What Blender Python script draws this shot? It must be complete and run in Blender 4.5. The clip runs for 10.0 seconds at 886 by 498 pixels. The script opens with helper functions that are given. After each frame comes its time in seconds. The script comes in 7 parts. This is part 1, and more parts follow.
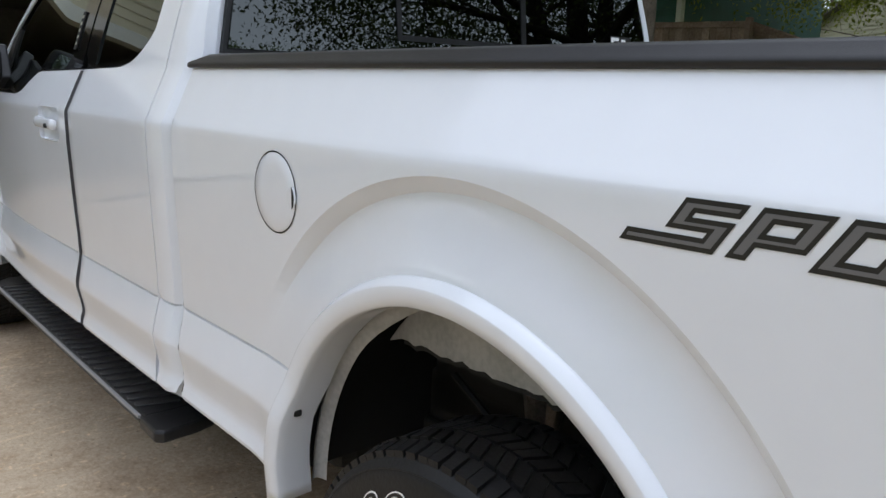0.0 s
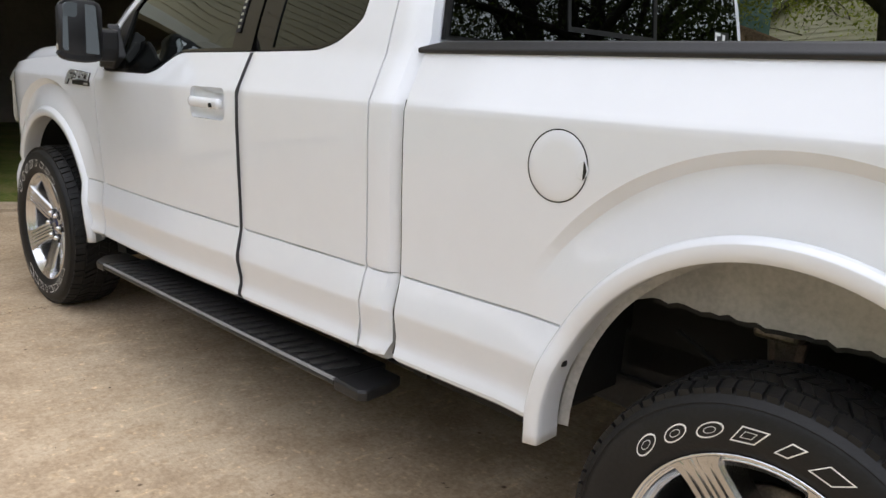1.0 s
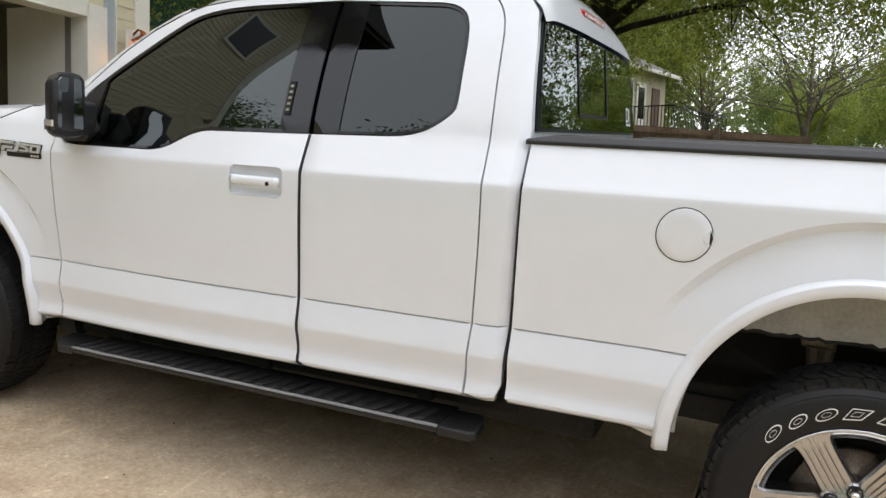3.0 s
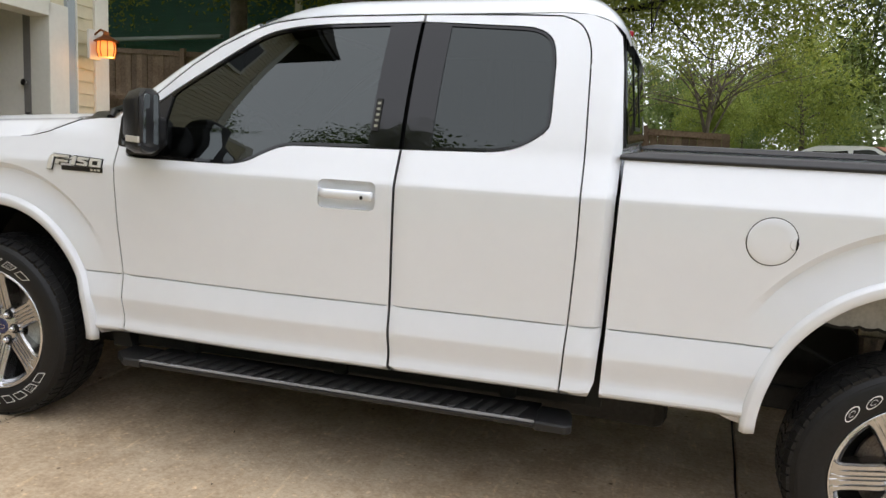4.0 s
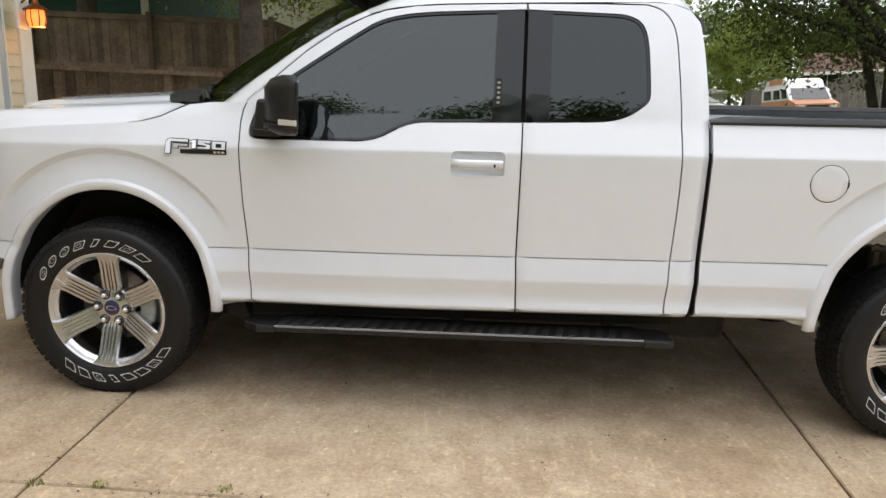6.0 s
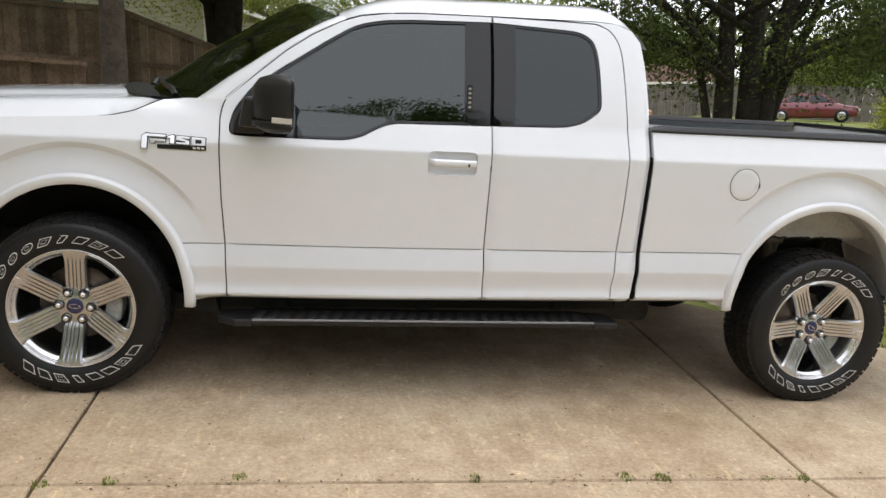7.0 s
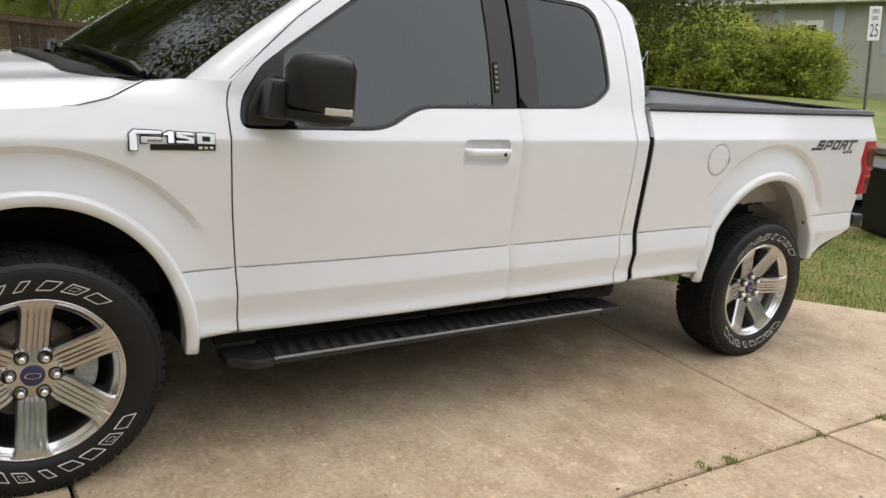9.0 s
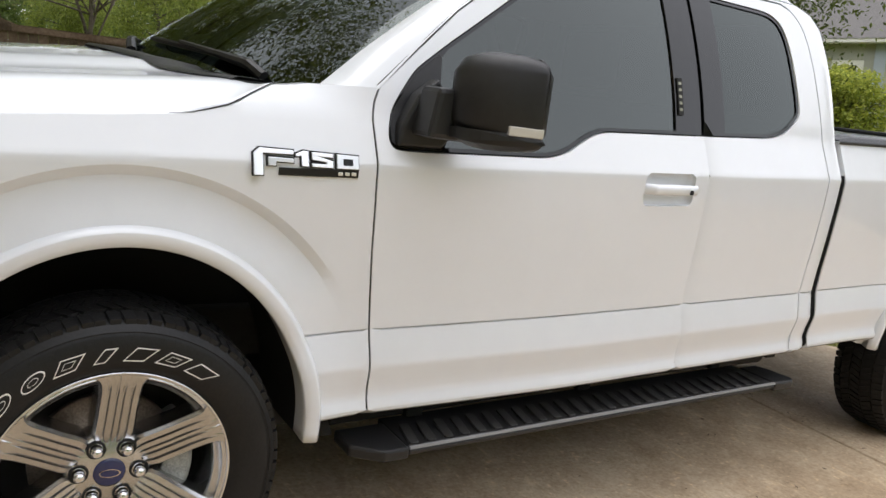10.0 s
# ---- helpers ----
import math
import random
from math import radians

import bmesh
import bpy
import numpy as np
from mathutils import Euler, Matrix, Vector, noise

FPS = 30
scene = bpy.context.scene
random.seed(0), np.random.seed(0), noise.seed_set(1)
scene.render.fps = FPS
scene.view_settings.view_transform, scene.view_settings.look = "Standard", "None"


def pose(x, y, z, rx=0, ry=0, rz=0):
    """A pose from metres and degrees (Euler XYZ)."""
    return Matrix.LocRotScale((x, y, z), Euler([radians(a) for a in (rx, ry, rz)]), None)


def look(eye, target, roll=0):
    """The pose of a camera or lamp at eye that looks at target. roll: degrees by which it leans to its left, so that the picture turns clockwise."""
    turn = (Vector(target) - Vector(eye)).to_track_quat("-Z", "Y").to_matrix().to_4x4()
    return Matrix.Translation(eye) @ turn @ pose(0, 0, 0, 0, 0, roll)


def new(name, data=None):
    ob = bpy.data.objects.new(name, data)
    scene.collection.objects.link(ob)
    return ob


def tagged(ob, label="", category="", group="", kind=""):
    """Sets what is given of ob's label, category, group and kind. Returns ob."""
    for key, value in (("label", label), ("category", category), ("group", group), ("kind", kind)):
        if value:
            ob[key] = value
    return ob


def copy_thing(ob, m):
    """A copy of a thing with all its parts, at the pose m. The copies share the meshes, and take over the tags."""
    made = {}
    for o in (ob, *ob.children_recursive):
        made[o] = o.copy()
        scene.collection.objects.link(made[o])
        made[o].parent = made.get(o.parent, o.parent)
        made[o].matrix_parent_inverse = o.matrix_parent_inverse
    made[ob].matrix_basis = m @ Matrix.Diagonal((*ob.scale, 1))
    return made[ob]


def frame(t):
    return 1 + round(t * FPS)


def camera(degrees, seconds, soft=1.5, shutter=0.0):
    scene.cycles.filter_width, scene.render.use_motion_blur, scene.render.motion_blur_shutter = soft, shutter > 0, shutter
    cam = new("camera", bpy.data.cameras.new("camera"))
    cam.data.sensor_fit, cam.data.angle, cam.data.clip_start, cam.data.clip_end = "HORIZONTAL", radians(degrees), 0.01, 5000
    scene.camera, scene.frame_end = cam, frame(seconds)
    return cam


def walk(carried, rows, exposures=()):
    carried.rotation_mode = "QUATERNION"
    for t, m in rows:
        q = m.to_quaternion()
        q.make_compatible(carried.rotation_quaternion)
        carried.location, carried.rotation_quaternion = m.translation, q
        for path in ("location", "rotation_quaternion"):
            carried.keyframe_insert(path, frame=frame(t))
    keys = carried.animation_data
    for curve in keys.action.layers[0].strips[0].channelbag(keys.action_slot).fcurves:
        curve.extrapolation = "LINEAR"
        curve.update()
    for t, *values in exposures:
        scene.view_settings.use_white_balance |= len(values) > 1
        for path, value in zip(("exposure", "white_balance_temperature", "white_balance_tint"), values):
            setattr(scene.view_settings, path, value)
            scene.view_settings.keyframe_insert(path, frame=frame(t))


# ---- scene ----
# the drive slopes: the truck and its slab tilt with it, the houses stand upright
UP = Vector((-0.065, 0.06, 1.0)).normalized()
TILT = UP.rotation_difference(Vector((0, 0, 1))).to_matrix().to_4x4()

cam = camera(59.2, 10.0)
PATH = [
    (0, (4.466, -0.781, 1.38), (3.005, 0.511, 0.935), 2.8),
    (0.5, (4.333, -1.079, 1.348), (2.91, 0.249, 0.89), 3.4),
    (1, (4.141, -1.416, 1.335), (2.789, -0.016, 0.874), 4.0),
    (1.5, (4.011, -1.717, 1.359), (2.786, -0.196, 0.928), 4.2),
    (2, (3.859, -2.002, 1.382), (2.789, -0.359, 0.988), 4.3),
    (2.5, (3.609, -2.209, 1.366), (2.699, -0.464, 1.012), 4.3),
    (2.7, (3.512, -2.264, 1.384), (2.665, -0.485, 1.042), 4.2),
    (3.8, (2.909, -2.658, 1.469), (2.345, -0.769, 1.136), 4.1),
    (4, (2.79, -2.734, 1.458), (2.263, -0.833, 1.126), 4.1),
    (4.5, (2.537, -2.943, 1.466), (2.104, -1.02, 1.124), 4.1),
    (5, (2.31, -3.165, 1.473), (1.979, -1.227, 1.108), 4.1),
    (5.5, (2.034, -3.274, 1.477), (1.824, -1.33, 1.059), 3.4),
    (5.7, (1.889, -3.313, 1.495), (1.717, -1.368, 1.066), 2.8),
    (7, (1.003, -3.6, 1.491), (1.354, -1.673, 1.086), 4.7),
    (7.5, (0.622, -3.505, 1.492), (1.178, -1.63, 1.074), 4.8),
    (8, (0.23, -3.33, 1.511), (1.025, -1.553, 1.052), 3.4),
    (8.5, (-0.06, -3.027, 1.533), (0.981, -1.39, 1.045), 4.1),
    (9, (-0.24, -2.617, 1.504), (0.849, -1.007, 1.032), 5.7),
    (9.5, (-0.327, -2.223, 1.43), (0.75, -0.597, 0.985), 6.6),
    (10, (-0.308, -1.814, 1.383), (0.751, -0.165, 0.981), 7.2),
]
EXPOSURES = [(0.0, 0.60, 5700, 10), (0.5, 0.69, 5930, 11), (1.0, 0.85, 6160, 12), (2.5, 0.88, 6250, 11), (4.5, 0.85, 6300, 11), (7.0, 0.79, 6390, 11), (8.5, 0.73, 6500, 12), (9.5, 0.85, 6380, 11), (10.0, 0.87, 6340, 11)]
walk(cam, [(t, TILT @ look(eye, target, roll)) for t, eye, target, roll in PATH], EXPOSURES)

# ---- light ----
world = bpy.data.worlds.new("overcast_sky")
scene.world = world
world.use_nodes = True
wn, wl = world.node_tree.nodes, world.node_tree.links
sky = wn.new("ShaderNodeTexSky")
sky.sky_type, sky.sun_disc = "NISHITA", False
sky.sun_elevation, sky.sun_rotation = radians(85), radians(45)
cloud = wn.new("ShaderNodeMix")
cloud.data_type = "RGBA"
cloud.inputs[0].default_value = 0.82
cloud.inputs[7].default_value = (7.8, 7.7, 7.8, 1)
wl.new(sky.outputs[0], cloud.inputs[6])
wl.new(cloud.outputs[2], wn["Background"].inputs[0])
wn["Background"].inputs[1].default_value = 0.15

sun = new("sun", bpy.data.lights.new("sun", "SUN"))
sun.data.energy, sun.data.angle, sun.data.color = 0.55, radians(40), (1.0, 0.97, 0.93)
sun.matrix_world = look((3, 3, 46), (0, 0, 0))
scene.view_settings.exposure = 0.0


# ---- materials ----
def mat(name, base, rough=0.5, metal=0.0, vary=0.0, scale=4.0, bump=0.0, bump_scale=60.0, coat=0.0, spec=0.5, second=None, emit=None, each=0.0):
    """A principled material: base colour with stains at two scales, grain relief, and a shift from object to object."""
    m = bpy.data.materials.new(name)
    m.use_nodes = True
    n, l = m.node_tree.nodes, m.node_tree.links
    b = n["Principled BSDF"]
    b.inputs["Base Color"].default_value = (*base, 1)
    b.inputs["Roughness"].default_value, b.inputs["Metallic"].default_value = rough, metal
    b.inputs["Coat Weight"].default_value, b.inputs["Coat Roughness"].default_value = coat, 0.03
    b.inputs["Specular IOR Level"].default_value = spec
    co = n.new("ShaderNodeTexCoord")
    if vary or second:
        big, small, mix = n.new("ShaderNodeTexNoise"), n.new("ShaderNodeTexNoise"), n.new("ShaderNodeMix")
        big.inputs["Scale"].default_value, small.inputs["Scale"].default_value = scale, scale * 9
        big.inputs["Detail"].default_value, small.inputs["Detail"].default_value = 4, 5
        add, ramp = n.new("ShaderNodeMath"), n.new("ShaderNodeMapRange")
        add.operation = "ADD"
        ramp.inputs[1].default_value, ramp.inputs[2].default_value = 0.78, 1.22
        l.new(co.outputs["Object"], big.inputs["Vector"])
        l.new(co.outputs["Object"], small.inputs["Vector"])
        l.new(big.outputs[0], add.inputs[0])
        l.new(small.outputs[0], add.inputs[1])
        l.new(add.outputs[0], ramp.inputs[0])
        mix.data_type = "RGBA"
        two = second or tuple(c * (1 - vary) for c in base)
        mix.inputs[6].default_value, mix.inputs[7].default_value = (*base, 1), (*two, 1)
        l.new(ramp.outputs[0], mix.inputs[0])
        last = mix.outputs[2]
        if each:
            info, hsv, rng = n.new("ShaderNodeObjectInfo"), n.new("ShaderNodeHueSaturation"), n.new("ShaderNodeMapRange")
            rng.inputs[3].default_value, rng.inputs[4].default_value = 1 - each, 1 + each
            l.new(info.outputs["Random"], rng.inputs[0])
            l.new(rng.outputs[0], hsv.inputs["Value"])
            l.new(last, hsv.inputs["Color"])
            last = hsv.outputs[0]
        l.new(last, b.inputs["Base Color"])
    if bump:
        tex, bm_ = n.new("ShaderNodeTexNoise"), n.new("ShaderNodeBump")
        tex.inputs["Scale"].default_value, tex.inputs["Detail"].default_value = bump_scale, 6
        bm_.inputs["Strength"].default_value, bm_.inputs["Distance"].default_value = bump, 0.01
        l.new(co.outputs["Object"], tex.inputs["Vector"])
        l.new(tex.outputs[0], bm_.inputs["Height"])
        l.new(bm_.outputs[0], b.inputs["Normal"])
    if emit:
        b.inputs["Emission Color"].default_value, b.inputs["Emission Strength"].default_value = (*emit[:3], 1), emit[3]
    return m


WHITE = mat("white_paint", (0.772, 0.797, 0.832), 0.35, coat=1.0, vary=0.02, scale=1.5)
PLASTIC = mat("black_grained_plastic", (0.018, 0.018, 0.019), 0.42, spec=0.42, vary=0.25, scale=6, bump=0.08, bump_scale=900)
TRIM = mat("satin_black_trim", (0.012, 0.012, 0.012), 0.4, spec=0.35)
GLOSS = mat("gloss_black_pillar", (0.006, 0.006, 0.006), 0.06, spec=0.45)
# dark grey for a white door edge, with its shade in the colour
EDGE_SHADE = mat("shaded_door_edge", (0.07, 0.07, 0.072), 0.5, vary=0.3, scale=8)
# near-black of real dark parts, also used as painted shade in panel gaps
GAP = mat("gap_black", (0.008, 0.008, 0.008), 0.8)
UNDER = mat("dusty_underbody", (0.02, 0.019, 0.018), 0.75, vary=0.5, scale=7, bump=0.2, bump_scale=30)
RUBBER = mat("tyre_rubber", (0.011, 0.011, 0.0115), 0.52, spec=0.33, vary=0.3, scale=9, bump=0.1, bump_scale=120)
LETTER = mat("white_tyre_marking", (0.86, 0.86, 0.84), 0.6)
RIM = mat("machined_alloy", (0.58, 0.58, 0.58), 0.27, metal=1.0, vary=0.12, scale=14)
LIP = mat("polished_alloy_lip", (0.76, 0.77, 0.79), 0.24, metal=1.0, vary=0.08, scale=14)
BADGE_CHROME = mat("satin_badge_chrome", (0.86, 0.87, 0.88), 0.32, metal=1.0)
CHROME = mat("chrome", (0.82, 0.82, 0.84), 0.07, metal=1.0)
CALIPER = mat("cast_caliper", (0.42, 0.44, 0.42), 0.5, metal=0.2, vary=0.4, scale=24, bump=0.3, bump_scale=90)
STEEL = mat("brake_steel", (0.28, 0.24, 0.2), 0.45, metal=0.8, vary=0.5, scale=20)
BLUE = mat("blue_enamel", (0.02, 0.025, 0.09), 0.25, coat=0.5)
RED = mat("red_lamp_lens", (0.36, 0.006, 0.014), 0.12, coat=1.0)
PALERED = mat("pale_red_light_guide", (0.52, 0.03, 0.035), 0.15, coat=1.0)
DARKRED = mat("dark_red_lens", (0.12, 0.004, 0.006), 0.15, coat=1.0)
LENS = mat("clear_lamp_lens", (0.62, 0.60, 0.55), 0.2, coat=1.0)
GREYPRIMER = mat("grey_wheelhouse_paint", (0.50, 0.49, 0.46), 0.6, vary=0.25, scale=8)
SEAT = mat("dark_seat_cloth", (0.03, 0.03, 0.032), 0.9)
DECAL = mat("graphite_decal", (0.17, 0.17, 0.18), 0.35, metal=0.4)
DECAL_EDGE = mat("black_decal", (0.012, 0.012, 0.012), 0.4)


def glass(name, tint, ior=1.5):
    """A tinted pane: a mirror-like skin by Fresnel over a dark see-through body."""
    m = bpy.data.materials.new(name)
    m.use_nodes = True
    n, l = m.node_tree.nodes, m.node_tree.links
    n.remove(n["Principled BSDF"])
    clear, shine, mix, fres = (n.new(k) for k in ("ShaderNodeBsdfTransparent", "ShaderNodeBsdfGlossy", "ShaderNodeMixShader", "ShaderNodeFresnel"))
    clear.inputs[0].default_value = (*tint, 1)
    shine.inputs["Roughness"].default_value = 0.0
    shine.inputs["Color"].default_value = (0.93, 1.0, 0.97, 1)
    fres.inputs[0].default_value = ior
    l.new(fres.outputs[0], mix.inputs[0])
    l.new(clear.outputs[0], mix.inputs[1])
    l.new(shine.outputs[0], mix.inputs[2])
    l.new(mix.outputs[0], n["Material Output"].inputs[0])
    return m


TINT = glass("tinted_side_glass", (0.035, 0.038, 0.037), 1.72)
TINT_REAR = glass("privacy_side_glass", (0.02, 0.021, 0.021), 1.58)
SHIELD = glass("windscreen_glass", (0.10, 0.14, 0.12), 1.5)
MIRROR = mat("mirror_glass", (0.75, 0.77, 0.78), 0.02, metal=1.0)


def ground_mat(name, cols, rough, scale, bump, bump_scale, pits=False):
    """A worn mineral or turf surface: three colours over two scales of noise, with fine relief."""
    m = bpy.data.materials.new(name)
    m.use_nodes = True
    n, l = m.node_tree.nodes, m.node_tree.links
    b = n["Principled BSDF"]
    b.inputs["Roughness"].default_value = rough
    co, info = n.new("ShaderNodeTexCoord"), n.new("ShaderNodeObjectInfo")
    geo = n.new("ShaderNodeNewGeometry")
    big, mid, fine, ramp = (n.new(k) for k in ("ShaderNodeTexNoise", "ShaderNodeTexNoise", "ShaderNodeTexNoise", "ShaderNodeValToRGB"))
    for tex, s, d in ((big, scale, 3), (mid, scale * 5, 5), (fine, scale * 60, 4)):
        tex.inputs["Scale"].default_value, tex.inputs["Detail"].default_value = s, d
        tex.inputs["Roughness"].default_value = 0.6
        l.new(geo.outputs["Position"], tex.inputs["Vector"])
    s1, s2 = n.new("ShaderNodeMath"), n.new("ShaderNodeMath")
    s1.operation = s2.operation = "MULTIPLY_ADD"
    s1.inputs[1].default_value, s2.inputs[1].default_value = 0.45, 0.4
    l.new(mid.outputs[0], s1.inputs[0])
    big_half = n.new("ShaderNodeMath")
    big_half.operation = "MULTIPLY"
    big_half.inputs[1].default_value = 0.35
    l.new(big.outputs[0], big_half.inputs[0])
    l.new(big_half.outputs[0], s1.inputs[2])
    l.new(fine.outputs[0], s2.inputs[0])
    l.new(s1.outputs[0], s2.inputs[2])
    l.new(s2.outputs[0], ramp.inputs[0])
    e = ramp.color_ramp.elements
    e[0].position, e[0].color = 0.50, (*cols[0], 1)
    e[1].position, e[1].color = 0.71, (*cols[2], 1)
    k = e.new(0.6)
    k.color = (*cols[1], 1)
    last = ramp.outputs[0]
    if pits:
        # brown stains, trowel streaks, dark pits and pale scuffs
        for kind, size, lo, hi, col, most in (("noise", 0.5, 0.47, 0.68, (0.76, 0.70, 0.61), 0.5), ("noise", 2.4, 0.55, 0.72, (0.76, 0.68, 0.58), 0.3), ("streak", 5.0, 0.56, 0.74, (0.84, 0.78, 0.70), 0.4), ("scratch", 3.0, 0.62, 0.72, (1.32, 1.29, 1.22), 0.8), ("pale", 9.0, 0.62, 0.71, (1.2, 1.18, 1.13), 0.7), ("noise", 70.0, 0.50, 0.66, (0.72, 0.68, 0.62), 0.5), ("noise", 26.0, 0.54, 0.68, (0.80, 0.76, 0.70), 0.4), ("pale", 34.0, 0.61, 0.70, (1.38, 1.35, 1.28), 0.9), ("pit", 21.0, 0.12, 0.04, (0.52, 0.45, 0.36), 0.5), ("pit", 4.3, 0.05, 0.025, (0.22, 0.17, 0.12), 0.9)):
            t2 = n.new("ShaderNodeTexVoronoi" if kind == "pit" else "ShaderNodeTexNoise")
            t2.inputs["Scale"].default_value = size
            src = geo.outputs["Position"]
            if kind in ("streak", "scratch"):
                flat = n.new("ShaderNodeMapping")
                flat.inputs["Scale"].default_value = (6.0, 0.5, 1.0) if kind == "streak" else (14.0, 1.6, 1.0)
                flat.inputs["Rotation"].default_value = (0, 0, 0.25 if kind == "streak" else 0.9)
                l.new(src, flat.inputs["Vector"])
                src = flat.outputs[0]
            l.new(src, t2.inputs["Vector"])
            if kind != "pit":
                t2.inputs["Detail"].default_value = 6
            rng = n.new("ShaderNodeMapRange")
            rng.inputs[1].default_value, rng.inputs[2].default_value, rng.inputs[4].default_value = lo, hi, most
            l.new(t2.outputs["Distance"] if kind == "pit" else t2.outputs[0], rng.inputs[0])
            mul = n.new("ShaderNodeMix")
            mul.data_type, mul.blend_type = "RGBA", "MULTIPLY"
            mul.inputs[7].default_value = (*col, 1)
            l.new(rng.outputs[0], mul.inputs[0])
            l.new(last, mul.inputs[6])
            last = mul.outputs[2]
    l.new(last, b.inputs["Base Color"])
    tex, bm_ = n.new("ShaderNodeTexNoise"), n.new("ShaderNodeBump")
    tex.inputs["Scale"].default_value, tex.inputs["Detail"].default_value = bump_scale, 8
    bm_.inputs["Strength"].default_value, bm_.inputs["Distance"].default_value = bump, 0.01
    l.new(geo.outputs["Position"], tex.inputs["Vector"])
    l.new(tex.outputs[0], bm_.inputs["Height"])
    l.new(bm_.outputs[0], b.inputs["Normal"])
    return m


CONCRETE = ground_mat("weathered_concrete", ((0.374, 0.282, 0.184), (0.473, 0.365, 0.245), (0.55, 0.448, 0.315)), 0.85, 0.9, 0.3, 90, True)
TURF = ground_mat("mown_turf", ((0.075, 0.105, 0.012), (0.125, 0.155, 0.02), (0.22, 0.19, 0.065)), 0.95, 0.6, 0.8, 45)
KERB = ground_mat("stained_kerb_concrete", ((0.16, 0.135, 0.10), (0.22, 0.19, 0.145), (0.29, 0.25, 0.195)), 0.9, 0.9, 0.3, 90)
ASPHALT = ground_mat("worn_asphalt", ((0.06, 0.057, 0.053), (0.085, 0.08, 0.073), (0.12, 0.113, 0.105)), 0.9, 0.8, 0.5, 90)
SIDING = mat("cream_siding", (0.62, 0.55, 0.38), 0.6, vary=0.08, scale=2)
SIDING_FAR = mat("yellow_siding", (0.44, 0.41, 0.28), 0.65, vary=0.1, scale=2)
SIDING_GREY = mat("grey_siding", (0.36, 0.36, 0.29), 0.65, vary=0.1, scale=2)
TRIMWHITE = mat("white_house_trim", (0.72, 0.70, 0.62), 0.5, vary=0.06, scale=3)
TRIMGREY = mat("blue_grey_trim", (0.36, 0.40, 0.42), 0.5, vary=0.06, scale=3)
DOORWHITE = mat("white_door_paint", (0.80, 0.77, 0.70), 0.45, vary=0.06, scale=3)
SHINGLE = mat("asphalt_shingle", (0.13, 0.12, 0.11), 0.9, vary=0.4, scale=12, bump=0.5, bump_scale=40)
SHINGLE_BROWN = mat("brown_shingle", (0.12, 0.062, 0.04), 0.9, vary=0.4, scale=8, bump=0.5, bump_scale=40)
SHINGLE_RED = mat("terracotta_shingle", (0.30, 0.13, 0.07), 0.9, vary=0.4, scale=8, bump=0.5, bump_scale=40)
GREENWALL = mat("dark_green_boards", (0.012, 0.075, 0.05), 0.6, vary=0.2, scale=3)
BLACKWIN = mat("dark_window", (0.012, 0.014, 0.014), 0.08)
FENCEWOOD = mat("weathered_fence_board", (0.115, 0.072, 0.046), 0.85, second=(0.20, 0.14, 0.095), scale=3, bump=0.4, bump_scale=60, each=0.3)
BARK = mat("rough_bark", (0.055, 0.042, 0.032), 0.95, second=(0.13, 0.105, 0.08), scale=6, bump=1.0, bump_scale=22)
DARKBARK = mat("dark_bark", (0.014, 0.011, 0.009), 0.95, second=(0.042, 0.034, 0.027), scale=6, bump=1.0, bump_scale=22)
METALPOST = mat("galvanised_post", (0.20, 0.21, 0.19), 0.55, metal=0.5, vary=0.3, scale=8)
COPPER = mat("copper_lantern", (0.32, 0.10, 0.03), 0.35, metal=0.9, vary=0.3, scale=20)
GLOW = mat("lantern_glass", (0.9, 0.45, 0.15), 0.3, emit=(1.0, 0.24, 0.03, 0.75))
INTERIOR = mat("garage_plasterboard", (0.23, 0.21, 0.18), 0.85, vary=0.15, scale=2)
BINPLASTIC = mat("dark_green_bin_plastic", (0.012, 0.014, 0.014), 0.5, vary=0.25, scale=6)
CARRED = mat("faded_red_car_paint", (0.17, 0.028, 0.036), 0.3, coat=0.6, vary=0.1, scale=2)
CARWHITE = mat("white_car_paint", (0.66, 0.66, 0.62), 0.35, coat=0.6, vary=0.05, scale=2)
VANTAN = mat("orange_van_paint", (0.46, 0.21, 0.09), 0.45, vary=0.1, scale=2)
SIGNWHITE = mat("white_sign_sheet", (0.78, 0.78, 0.75), 0.5)


def leaf_mat(name, dark, light):
    m = bpy.data.materials.new(name)
    m.use_nodes = True
    n, l = m.node_tree.nodes, m.node_tree.links
    b = n["Principled BSDF"]
    b.inputs["Roughness"].default_value = 0.6
    geo, mix = n.new("ShaderNodeNewGeometry"), n.new("ShaderNodeMix")
    mix.data_type = "RGBA"
    mix.inputs[6].default_value, mix.inputs[7].default_value = (*dark, 1), (*light, 1)
    l.new(geo.outputs["Random Per Island"], mix.inputs[0])
    l.new(mix.outputs[2], b.inputs["Base Color"])
    trans, both = n.new("ShaderNodeBsdfTranslucent"), n.new("ShaderNodeMixShader")
    both.inputs[0].default_value = 0.5
    l.new(mix.outputs[2], trans.inputs[0])
    l.new(b.outputs[0], both.inputs[1])
    l.new(trans.outputs[0], both.inputs[2])
    l.new(both.outputs[0], n["Material Output"].inputs[0])
    return m


